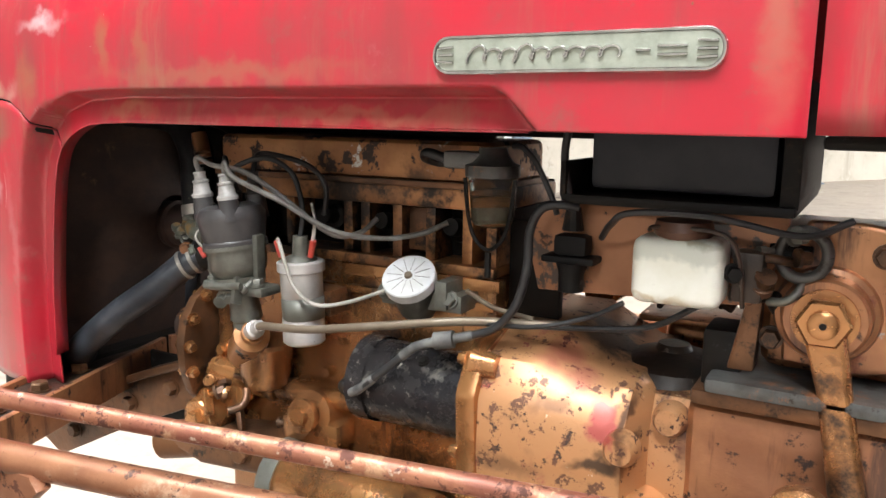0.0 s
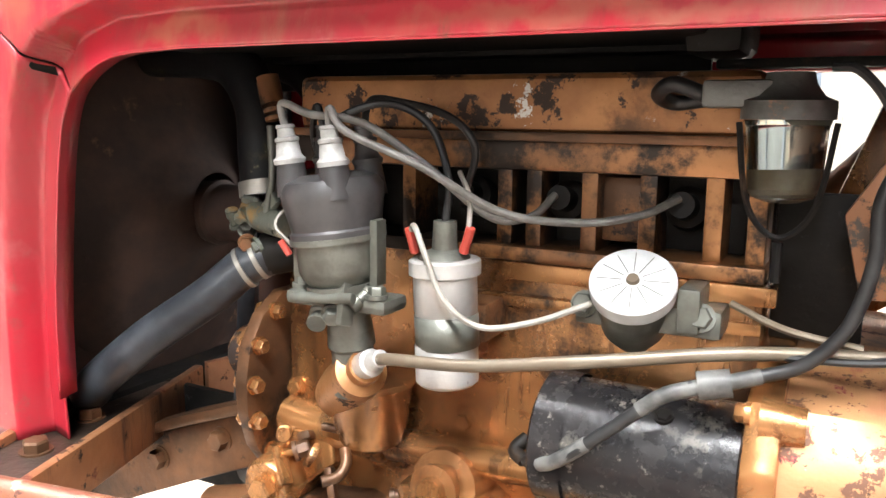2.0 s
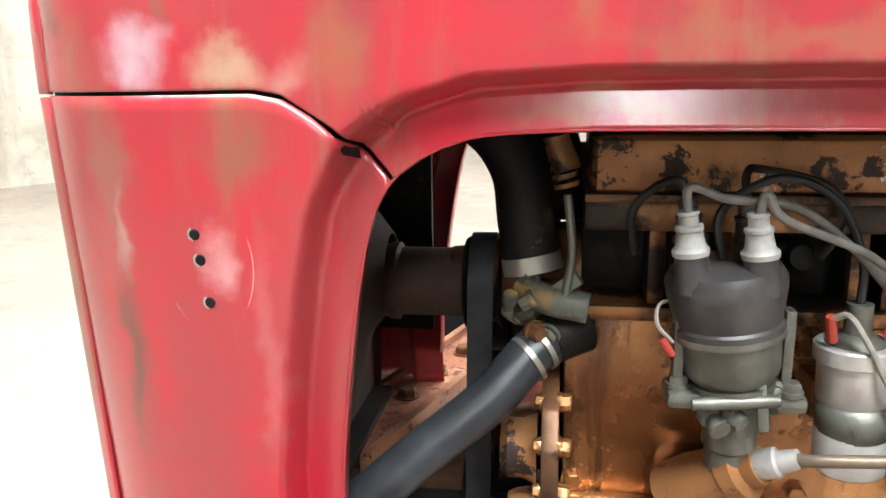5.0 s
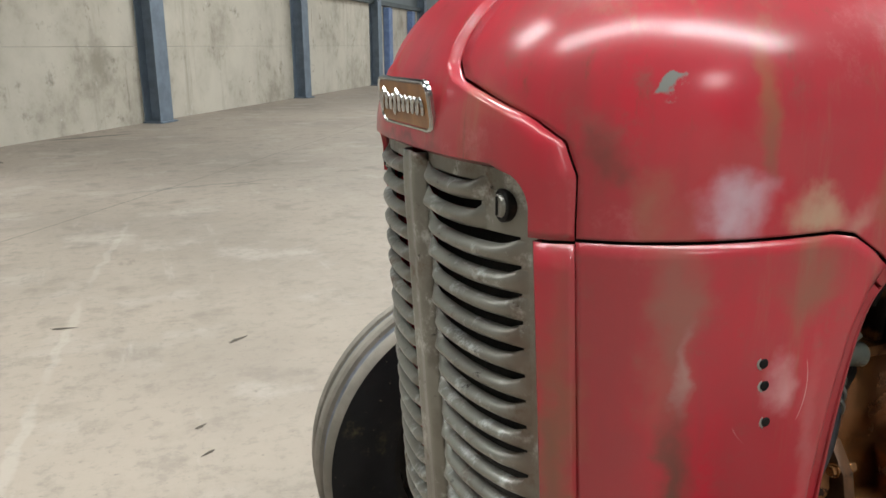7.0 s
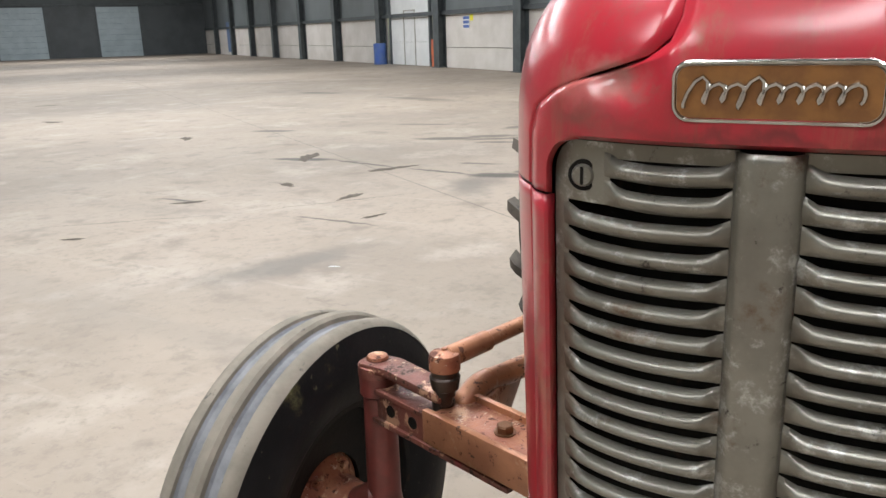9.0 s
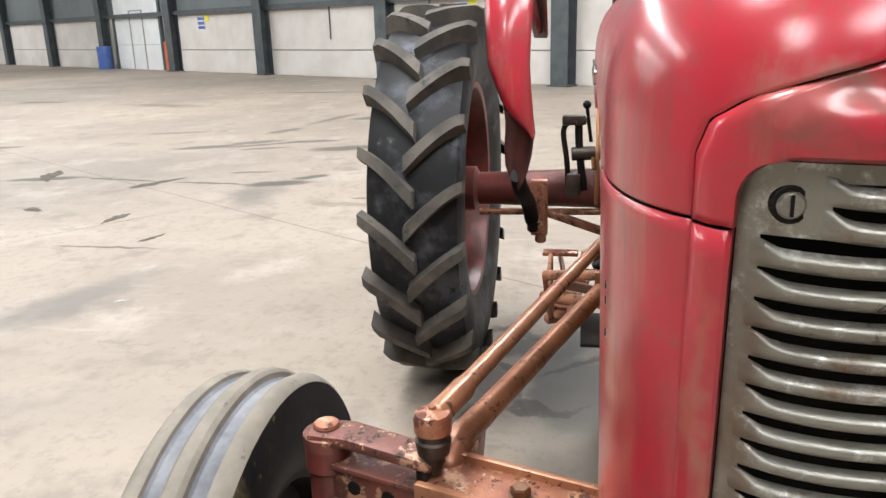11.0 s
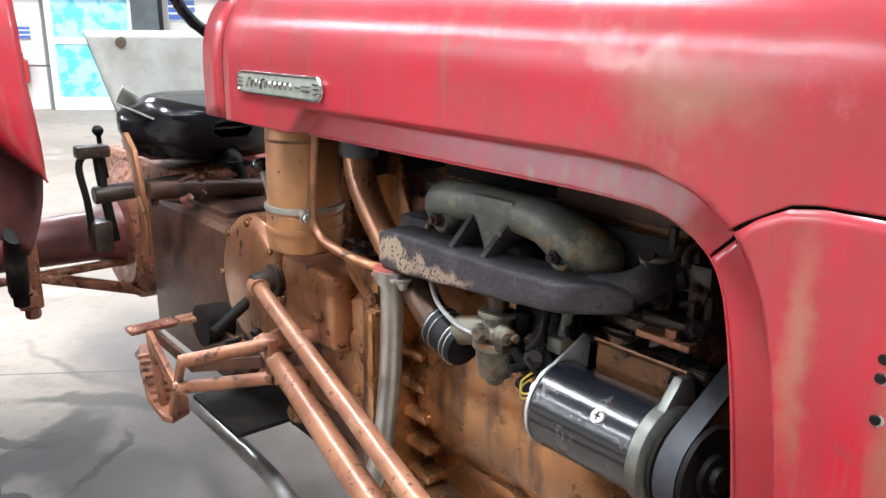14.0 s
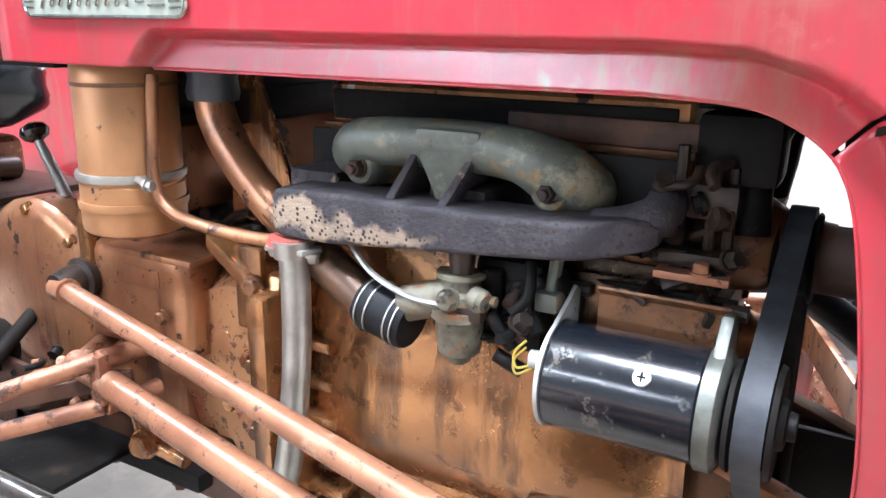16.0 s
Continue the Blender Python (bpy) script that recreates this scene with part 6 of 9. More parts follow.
# pot below the distributor with its pipe union
bm = B()
lathe(bm, (0.712, -0.120, 0.688), (0.712, -0.122, 0.762), [(0, 0.020), (0.10, 0.031), (0.35, 0.037), (0.85, 0.041), (0.92, 0.045), (1, 0.044)], 28)
part("filter_pot", bm, BRONZE, block, "bronze round pot on the block")
bm = B()
lathe(bm, (0.680, -0.130, 0.738), (0.744, -0.178, 0.792), [(0, 0.024), (0.3, 0.026), (0.68, 0.023), (0.70, 0.025), (0.84, 0.0245), (0.88, 0.016), (1, 0.016)], 24)
part("union", bm, BRONZE_CHIP, block)
bm = B()
lathe(bm, (0.738, -0.176, 0.789), (0.768, -0.192, 0.806), [(0, 0.0125), (0.55, 0.0125), (0.6, 0.0095), (1, 0.008)], 14)
part("union_nut", bm, ALU, block, "pale bare metal pipe union")
bm = B()
tube(bm, [(0.764, -0.190, 0.804), (0.79, -0.205, 0.812), (0.86, -0.205, 0.818), (0.96, -0.195, 0.835), (1.06, -0.165, 0.848), (1.17, -0.13, 0.850)], 0.0052, 8)
part("oil_pipe", bm, TUBE_OLD, tractor, "long thin oil pipe")

# ignition coil
coil_x, coil_y = 0.812, -0.160
bm = B()
lathe(bm, (coil_x + 0.004, coil_y, 0.783), (coil_x, coil_y, 0.893), [(0, 0.024), (0.03, 0.0275), (0.32, 0.0275), (0.33, 0.0268), (0.58, 0.0268), (0.59, 0.0275), (0.86, 0.0275), (0.88, 0.031), (0.985, 0.031), (1, 0.029)], 28)
coil = part("ignition_coil", bm, ALU, tractor, "bare aluminium ignition coil")
bm = B()
lathe(bm, (coil_x, coil_y, 0.885), (coil_x, coil_y, 0.925), [(0, 0.028), (0.3, 0.02), (0.4, 0.011), (1, 0.010)], 18)
part("coil_tower", bm, DIST_BODY, coil)
bm = B()
lathe(bm, (coil_x + 0.004, coil_y, 0.817), (coil_x + 0.002, coil_y, 0.845), [(0, 0.0279), (1, 0.0279)], 28, False)
shell(part("coil_strap", bm, DIST_BODY, coil, "grey strap round the coil"), 0.001)
bm = B()
box(bm, 0.79, 0.84, -0.135, -0.088, 0.815, 0.85, 0.004)
part("coil_bracket", bm, BRONZE_DARK, coil)
for p, d in (((0.790, -0.172, 0.897), (-0.004, -0.004, 0.022)), ((0.832, -0.165, 0.900), (0.008, -0.003, 0.022))):
    bm = B()
    p = Vector(p)
    rod(bm, p, p + Vector(d), 0.0042, 10)
    part("terminal_sleeve", bm, RED_BOOT, coil, "red terminal sleeve")
bm = B()
tube(bm, [(0.788, -0.176, 0.917), (0.797, -0.185, 0.921), (0.812, -0.192, 0.897), (0.83, -0.195, 0.865), (0.86, -0.19, 0.846), (0.90, -0.175, 0.852), (0.94, -0.155, 0.868)], 0.0026, 8)
part("coil_wire", bm, WIRE_CREAM, tractor, "cream wire from the coil")
bm = B()
tube(bm, [(0.838, -0.168, 0.92), (0.832, -0.155, 0.945), (0.815, -0.14, 0.965)], 0.0022, 6)
part("coil_wire", bm, WIRE_CREAM, tractor, "cream wire from the coil")
bm = B()
tube(bm, [(0.668, -0.185, 0.896), (0.655, -0.19, 0.912), (0.657, -0.18, 0.925), (0.672, -0.17, 0.928)], 0.0016, 6)
part("distributor_wire", bm, WIRE_CREAM, tractor, "short cream wire on the distributor")
bm = B()
rod(bm, (0.659, -0.188, 0.899), (0.668, -0.187, 0.886), 0.0032, 8)
part("terminal_sleeve", bm, RED_BOOT, tractor, "small red terminal sleeve")

# ignition leads
leads = [
    ([terms[0], terms[0] + Vector((0.0, -0.004, 0.022)), (0.70, -0.195, 1.012), (0.75, -0.19, 1.005), (0.80, -0.17, 0.97), (0.845, -0.14, 0.928), (0.872, -0.115, 0.928), (0.884, -0.09, 0.945)], GREY_LEAD),
    ([terms[1], terms[1] + Vector((0.004, -0.004, 0.018)), (0.74, -0.20, 0.998), (0.80, -0.185, 0.972), (0.86, -0.155, 0.935), (0.92, -0.135, 0.928), (0.965, -0.115, 0.935), (0.99, -0.09, 0.948)], GREY_LEAD),
    ([terms[2], terms[2] + Vector((-0.006, 0.0, 0.02)), (0.655, -0.13, 1.01), (0.64, -0.11, 0.985), (0.645, -0.09, 0.945)], WIRE_BLACK),
    ([terms[3], terms[3] + Vector((0.0, 0.01, 0.025)), (0.74, -0.125, 1.025), (0.79, -0.115, 1.012), (0.815, -0.11, 0.985), (0.80, -0.095, 0.945)], WIRE_BLACK),
    ([along(d0, 0.09, dist_axis), along(d0, 0.135, dist_axis), (0.745, -0.155, 1.022), (0.79, -0.15, 1.005), (0.812, -0.155, 0.96), (0.812, -0.16, 0.922)], WIRE_BLACK),
]
for pts, m_lead in leads:
    bm = B()
    tube(bm, pts, 0.0035, 10)
    part("ignition_lead", bm, m_lead, tractor, "grey ignition lead" if m_lead is GREY_LEAD else "black ignition lead")

# oil filler gauge with its white dial
sc = Vector((0.970, -0.150, 0.889))
sd_axis = Vector((0.10, -0.62, 0.78)).normalized()
bm = B()
lathe(bm, sc - sd_axis * 0.014, sc, [(0, 0.033), (0.25, 0.0335), (0.9, 0.0335), (1, 0.032)], 36)
lift = part("fuel_pump_dial", bm, WHITE_CAP, tractor, "round white dial with fine radial lines")
bm = B()
lathe(bm, sc - sd_axis * 0.002, sc + sd_axis * 0.003, [(0, 0.006), (1, 0.0045)], 12)
part("dial_screw", bm, TUBE_OLD, lift, "brass centre screw")
ds, dt, _ = basis(sd_axis)
for k in range(12):
    a = k * math.tau / 12
    v = ds * math.cos(a) + dt * math.sin(a)
    bm = B()
    rod(bm, sc + v * 0.008 + sd_axis * 0.0002, sc + v * 0.028 + sd_axis * 0.0002, 0.00035, 5)
    part("dial_line", bm, DIST_BODY, lift)
bm = B()
lathe(bm, sc - sd_axis * 0.075, sc - sd_axis * 0.012, [(0, 0.016), (0.3, 0.026), (0.75, 0.028), (1, 0.024)], 20)
part("pump_body", bm, DIST_BODY, lift, "dirty grey pump body")
bm = B()
box(bm, 0.92, 1.035, -0.135, -0.088, 0.845, 0.868, 0.004)
bolt(bm, (0.928, -0.135, 0.862), (0, -1, 0.3), 0.009)
bolt(bm, (1.02, -0.135, 0.862), (0, -1, 0.3), 0.009)
box(bm, 1.003, 1.02, -0.145, -0.10, 0.85, 0.885, 0.003)
part("pump_flange", bm, DIST_BODY, lift)

# starter motor
bm = B()
lathe(bm, (0.900, -0.140, 0.748), (1.062, -0.140, 0.748), [(0, 0.040), (0.02, 0.050), (0.14, 0.053), (0.15, 0.0515), (0.98, 0.0515), (1, 0.049)], 36)
starter = part("starter_motor", bm, BLACK_WORN, tractor, "black starter motor with scuffed paint")
bm = B()
lathe(bm, (0.902, -0.140, 0.748), (0.93, -0.140, 0.748), [(0, 0.05), (0.1, 0.0545), (1, 0.0545)], 36, False)
part("end_band", bm, BLACK_WORN, starter, "scuffed end cover")
bm = B()
bolt(bm, (1.003, -0.168, 0.791), (0, -0.5, 0.85), 0.006, 0.003)
part("starter_screw", bm, BLACK_DULL, starter)
bm = B()
tube(bm, [(0.898, -0.178, 0.736), (0.93, -0.20, 0.752), (0.97, -0.20, 0.785), (1.01, -0.192, 0.818), (1.045, -0.18, 0.828), (1.068, -0.17, 0.834), (1.094, -0.166, 0.845), (1.115, -0.165, 0.868), (1.125, -0.164, 0.892), (1.131, -0.163, 0.925), (1.131, -0.160, 0.958), (1.141, -0.155, 0.982), (1.160, -0.150, 0.988), (1.178, -0.140, 0.985)], 0.0049, 10)
part("starter_cable", bm, WIRE_BLACK, tractor, "thick black starter cable")
bm = B()
tube(bm, [(0.915, -0.192, 0.743), (0.93, -0.20, 0.752), (0.955, -0.201, 0.772)], 0.0058, 10)
part("cable_sleeve", bm, GREY_SLEEVE, tractor, "pale grey worn sleeve on the cable")
bm = B()
tube(bm, [(0.99, -0.196, 0.803), (1.01, -0.192, 0.818), (1.045, -0.18, 0.828), (1.068, -0.17, 0.834)], 0.0058, 10)
part("cable_sleeve", bm, GREY_SLEEVE, tractor, "pale grey worn sleeve on the cable")
bm = B()
lathe(bm, (1.028, -0.185, 0.825), (1.05, -0.18, 0.829), [(0, 0.0105), (1, 0.0105)], 12)
part("cable_clip", bm, GREY_SLEEVE, tractor)
bm = B()
tube(bm, [(0.896, -0.176, 0.735), (0.885, -0.17, 0.74), (0.892, -0.16, 0.748)], 0.006, 8)
part("cable_end", bm, BLACK_DULL, starter)

# clutch housing and gearbox
bm = B()
prism(bm, [(-0.19, 0.66), (-0.195, 0.77), (-0.17, 0.815), (-0.10, 0.835), (0.10, 0.835), (0.17, 0.815), (0.20, 0.74), (0.20, 0.55), (0.12, 0.45), (-0.12, 0.45), (-0.185, 0.56)], "x", 1.060, 1.085, 0.005)
part("engine_flange", bm, BRONZE, tractor)
bm = B()
sec0 = [(-0.175, 0.62), (-0.188, 0.70), (-0.185, 0.765), (-0.16, 0.81), (-0.10, 0.832), (0.10, 0.832), (0.17, 0.79), (0.17, 0.55), (0.11, 0.46), (-0.11, 0.46), (-0.165, 0.54)]
sec1 = [(-0.160, 0.64), (-0.165, 0.70), (-0.158, 0.75), (-0.13, 0.79), (-0.08, 0.80), (0.08, 0.80), (0.14, 0.76), (0.14, 0.58), (0.09, 0.48), (-0.09, 0.48), (-0.145, 0.56)]
sec2 = [(-0.115, 0.62), (-0.118, 0.70), (-0.115, 0.745), (-0.10, 0.78), (-0.06, 0.79), (0.06, 0.79), (0.12, 0.75), (0.125, 0.60), (0.09, 0.48), (-0.09, 0.48), (-0.11, 0.55)]
rows = []
for x, sec in ((1.085, sec0), (1.15, sec0), (1.225, sec1), (1.245, sec1), (1.262, sec2), (1.70, sec2)):
    rows.append([(x, y, z) for y, z in sec + sec[:1]])
grid_mesh(bm, rows)
housing = part("clutch_housing", bm, BRONZE_RED, tractor, "bronze clutch housing worn through to red", True, 40)
bm = B()
lathe(bm, (1.07, -0.165, 0.80), (1.10, -0.165, 0.80), [(0, 0.018), (1, 0.014)], 14)
bolt(bm, (1.062, -0.172, 0.806), (-1, 0, 0), 0.007)
bolt(bm, (1.062, -0.190, 0.70), (-1, 0, 0), 0.007)
part("housing_lug", bm, BRONZE, housing)
bm = B()
for p in ((1.284, -0.118, 0.760), (1.245, -0.165, 0.735)):
    lathe(bm, (p[0], p[1] + 0.01, p[2]), (p[0], p[1] - 0.012, p[2]), [(0, 0.02), (0.6, 0.019), (1, 0.014)], 16)
lathe(bm, (1.26, -0.10, 0.645), (1.26, -0.16, 0.645), [(0, 0.035), (0.8, 0.033), (1, 0.028)], 20)
part("housing_boss", bm, BRONZE_RED, housing)
bm = B()
box(bm, 1.30, 1.75, -0.125, 0.13, 0.50, 0.79, 0.02, None, 3)
gearbox = part("gearbox", bm, BRONZE_BROWN, tractor, "bronze painted gearbox casting")
bm = B()
box(bm, 1.64, 2.2, -0.16, 0.16, 0.41, 0.80, 0.03, None, 3)
box(bm, 1.12, 1.66, -0.115, 0.125, 0.395, 0.515, 0.03, None, 3)
for x in (1.2, 1.36, 1.52):
    bolt(bm, (x, 0.10, 0.396), (0, 0, -1), 0.012, 0.012)
part("rear_casing", bm, BROWN_STEEL, gearbox, "dark oily rear half of the gearbox")
bm = B()
box(bm, 1.305, 1.75, -0.135, 0.135, 0.788, 0.805, 0.006)
part("gearbox_cover", bm, BRONZE_DARK, gearbox)
bm = B()
box(bm, 1.32, 1.485, -0.145, 0.02, 0.806, 0.822, 0.006)
part("steering_flange", bm, FLANGE_STEEL, gearbox, "dirty grey steering box flange with rust")
# steering box, its drop arm shaft, pinch ring and drop arm
bm = B()
box(bm, 1.36, 1.56, -0.085, 0.06, 0.824, 0.975, 0.025, None, 3)
steer = part("steering_box", bm, BRONZE_BROWN, tractor, "bronze steering box with oily edges")
bm = B()
prism(bm, [(1.335, 0.825), (1.362, 0.825), (1.366, 0.90), (1.385, 0.985), (1.368, 0.988), (1.350, 0.90)], "y", -0.112, -0.085, 0.004)
part("side_rib", bm, BRONZE_DARK, steer)
bm = B()
prism(bm, [(1.386, 0.838), (1.46, 0.835), (1.53, 0.85), (1.55, 0.93), (1.52, 0.975), (1.45, 0.985), (1.40, 0.985), (1.382, 0.93)], "y", -0.100, -0.084, 0.006, 3)
part("side_cover", bm, BRONZE_BROWN, steer, "bronze side cover of the steering box")
bm = B()
lathe(bm, (1.424, -0.098, 0.893), (1.424, -0.128, 0.893), [(0, 0.050), (0.25, 0.047), (0.3, 0.042), (0.9, 0.040), (1, 0.037)], 28)
part("shaft_collar", bm, BRONZE_BROWN, steer)
bm = B()
lathe(bm, (1.424, -0.127, 0.893), (1.424, -0.132, 0.893), [(0, 0.031), (1, 0.030)], 24)
part("nut_washer", bm, BRONZE, steer)
bm = B()
lathe(bm, (1.424, -0.132, 0.893), (1.424, -0.148, 0.893), [(0, 0.0255), (0.8, 0.0255), (1, 0.0225)], 6)
part("shaft_nut", bm, BRONZE, steer)
bm = B()
lathe(bm, (1.424, -0.148, 0.893), (1.424, -0.155, 0.893), [(0, 0.0145), (0.8, 0.0135), (1, 0.011)], 20)
part("shaft_end", bm, BRONZE, steer)
bm = B()
lathe(bm, (1.424, -0.1545, 0.893), (1.424, -0.1558, 0.893), [(0, 0.0036), (1, 0.0034)], 10)
part("centre_hole", bm, BLACK_DULL, steer)
bm = B()
path = [Vector((1.400 + 0.0215 * math.cos(k * math.tau / 28), -0.122, 0.953 + 0.0235 * math.sin(k * math.tau / 28))) for k in range(29)]
tube(bm, path, 0.0058, 8, 1)
part("clamp_ring", bm, FLANGE_STEEL, steer, "grey steel ring")
bm = B()
prism(bm, [(1.404, 0.888), (1.444, 0.888), (1.454, 0.83), (1.468, 0.76), (1.492, 0.66), (1.455, 0.655), (1.437, 0.745), (1.424, 0.82)], "y", -0.145, -0.124, 0.008, 3)
part("drop_arm", bm, BRONZE, steer, "bronze steering drop arm")
for x, z in ((1.375, 0.862), (1.47, 0.955), (1.515, 0.90)):
    bm = B()
    bolt(bm, (x, -0.100, z), (0, -1, 0), 0.010, 0.011)
    part("cover_bolt", bm, BRONZE_DARK, steer)

# bracket under the battery, with regulator and brake fluid bottle
bm = B()
prism(bm, [(1.110, 0.945), (1.135, 0.988), (1.385, 0.989), (1.385, 0.96), (1.355, 0.895), (1.125, 0.885)], "y", -0.118, -0.110, 0.003)
part("battery_bracket", bm, BRONZE_SHEET, tractor, "bronze sheet bracket below the battery")
bm = B()
box(bm, 1.140, 1.200, -0.150, -0.118, 0.924, 0.932, 0.003)
box(bm, 1.152, 1.190, -0.146, -0.12, 0.932, 0.955, 0.006)
lathe(bm, (1.172, -0.138, 0.925), (1.172, -0.138, 0.893), [(0, 0.018), (0.4, 0.014), (1, 0.014)], 14)
lathe(bm, (1.172, -0.138, 0.96), (1.172, -0.138, 0.985), [(0, 0.012), (1, 0.008)], 10)
part("pressure_switch", bm, BLACK_DULL, tractor, "dirty grey switch on the bracket")
bm = B()
box(bm, 1.185, 1.372, -0.130, 0.12, 1.005, 1.125, 0.01)
battery = part("battery", bm, mat("battery_case", (0.012, 0.014, 0.020), 0.42, 0.0, (0.022, 0.024, 0.030), 12.0, bump=0.1, bump_scale=60.0, spec=0.3), tractor, "dark blue-black battery under the bonnet")
bm = B()
box(bm, 1.160, 1.392, -0.148, 0.13, 0.990, 1.000, 0.003)
box(bm, 1.158, 1.165, -0.148, 0.13, 0.996, 1.035, 0.003)
box(bm, 1.376, 1.394, -0.142, 0.13, 0.996, 1.12, 0.004)
part("battery_tray", bm, BLACK_DULL, battery)
bm = B()
box(bm, 1.247, 1.335, -0.178, -0.122, 0.898, 0.966, 0.015, None, 5)
res = part("fluid_bottle", bm, WHITE_PLASTIC, tractor, "yellowed white plastic fluid bottle")
bm = B()
lathe(bm, (1.291, -0.146, 0.962), (1.291, -0.146, 0.981), [(0, 0.026), (0.5, 0.030), (1, 0.027)], 20)
part("bottle_cap", bm, BROWN_STEEL, res, "dark brown cap")
bm = B()
tube(bm, [(1.255, -0.14, 0.968), (1.27, -0.165, 0.975), (1.33, -0.17, 0.974), (1.348, -0.165, 0.95), (1.352, -0.15, 0.90)], 0.0022, 8)
box(bm, 1.340, 1.368, -0.150, -0.12, 0.905, 0.955, 0.004)
part("bottle_strap", bm, GREASY, res, "wire strap with a bolt")
bm = B()
bolt(bm, (1.343, -0.158, 0.935), (0.3, -1, 0), 0.008, 0.010)
part("strap_nut", bm, BLACK_DULL, res)
# fuel bowl
bm = B()
lathe(bm, (1.068, -0.125, 1.012), (1.068, -0.125, 1.045), [(0, 0.032), (0.4, 0.032), (0.5, 0.024), (0.75, 0.018), (1, 0.016)], 24)
box(bm, 1.01, 1.06, -0.14, -0.11, 1.02, 1.04, 0.004)
fuel = part("fuel_bowl", bm, FLANGE_STEEL, tractor, "fuel sediment bowl with a glass jar")
bm = B()
lathe(bm, (1.069, -0.125, 0.953), (1.068, -0.125, 1.012), [(0, 0.012), (0.06, 0.022), (0.14, 0.025), (0.9, 0.028), (1, 0.030)], 16)
part("glass_jar", bm, BOWL_GLASS, fuel, "dirty glass jar")
bm = B()
lathe(bm, (1.069, -0.125, 0.960), (1.068, -0.125, 0.978), [(0, 0.016), (0.2, 0.020), (1, 0.021)], 16)
part("sediment", bm, SEDIMENT, fuel, "grey-beige sediment in the jar")
bm = B()
tube(bm, [(1.037, -0.135, 1.01), (1.043, -0.136, 0.965), (1.052, -0.136, 0.94), (1.069, -0.136, 0.928), (1.086, -0.136, 0.94), (1.095, -0.136, 0.965), (1.101, -0.135, 1.01)], 0.0024, 6)
rod(bm, (1.069, -0.135, 0.925), (1.069, -0.135, 0.895), 0.004, 8)
part("bail_wire", bm, BLACK_DULL, fuel)
# hose and small wires near the bowl
for pts, r, m_w, lab in (
        ([(1.01, -0.13, 1.03), (0.99, -0.14, 1.037), (0.975, -0.12, 1.03), (0.985, -0.10, 1.024), (1.015, -0.105, 1.028)], 0.006, WIRE_BLACK, "black fuel hose loop"),
        ([(1.095, -0.13, 1.048), (1.110, -0.135, 1.046), (1.127, -0.135, 1.028), (1.146, -0.135, 0.992), (1.152, -0.135, 0.975)], 0.0034, WIRE_BLACK, "thin black fuel hose"),
        ([(1.175, -0.13, 1.10), (1.163, -0.135, 1.072), (1.159, -0.137, 1.04), (1.164, -0.138, 1.007), (1.173, -0.138, 0.975)], 0.0045, WIRE_BLACK, "black battery cable"),
        ([(1.205, -0.14, 0.955), (1.225, -0.175, 0.975), (1.25, -0.19, 0.99), (1.32, -0.175, 0.99), (1.40, -0.15, 0.975), (1.44, -0.13, 0.99)], 0.0035, WIRE_BLACK, "black wire over the bottle"),
        ([(1.06, -0.16, 0.846), (1.14, -0.16, 0.852), (1.2, -0.15, 0.87), (1.235, -0.15, 0.89)], 0.0028, WIRE_BLACK, "black wire along the housing"),
        ([(1.08, -0.15, 0.845), (1.18, -0.14, 0.852), (1.26, -0.14, 0.865), (1.31, -0.14, 0.895)], 0.0034, WIRE_BLACK, "black hose to the bottle"),
        ([(1.04, -0.13, 0.875), (1.08, -0.14, 0.862), (1.13, -0.14, 0.855)], 0.003, TUBE_OLD, "thin rod")):
    bm = B()
    tube(bm, pts, r, 8)
    part("hose" if r > 0.005 else "wire", bm, m_w, tractor, lab)
# bits over the clutch housing
bm = B()
lathe(bm, (1.262, -0.02, 0.782), (1.262, -0.02, 0.818), [(0, 0.072), (0.4, 0.066), (0.65, 0.045), (0.8, 0.022), (1, 0.018)], 24)
part("breather", bm, GREASY, housing, "oil-soaked breather cover")
bm = B()
box(bm, 1.31, 1.35, -0.11, -0.05, 0.80, 0.865, 0.006)
part("stop_block", bm, BLACK_DULL, gearbox)

# water pump, fan, hoses
bm = B()
lathe(bm, (0.47, 0.0, 0.897), (0.60, 0.0, 0.897), [(0, 0.03), (0.3, 0.035), (0.5, 0.05), (1, 0.06)], 24)
box(bm, 0.535, 0.60, -0.10, 0.05, 0.885, 0.91, 0.01)
pump = part("water_pump", bm, BRONZE_DARK, tractor, "oily water pump housing")
bm = B()
lathe(bm, (0.484, 0.0, 0.889), (0.524, 0.0, 0.889), [(0, 0.046), (0.08, 0.048), (0.18, 0.040), (0.82, 0.040), (0.92, 0.048), (1, 0.046)], 36)
part("fan_pulley", bm, BLACK_DULL, pump)
bm = B()
lathe(bm, (0.335, 0.0, 0.889), (0.486, 0.0, 0.889), [(0, 0.037), (0.05, 0.039), (0.45, 0.039), (0.47, 0.041), (0.52, 0.041), (0.54, 0.036), (1, 0.036)], 28)
part("fan_hub", bm, RUST_FAN, pump, "rusty fan hub")
bm = B()
lathe(bm, (0.325, 0.0, 0.90), (0.405, 0.0, 0.90), [(0, 0.225), (0.1, 0.222), (0.3, 0.17), (0.45, 0.12), (0.7, 0.07), (1, 0.040)], 40, False)
shell(part("fan_cowl", bm, RUST_FAN, tractor, "rusty brown fan cowl"), 0.003)
bm = B()
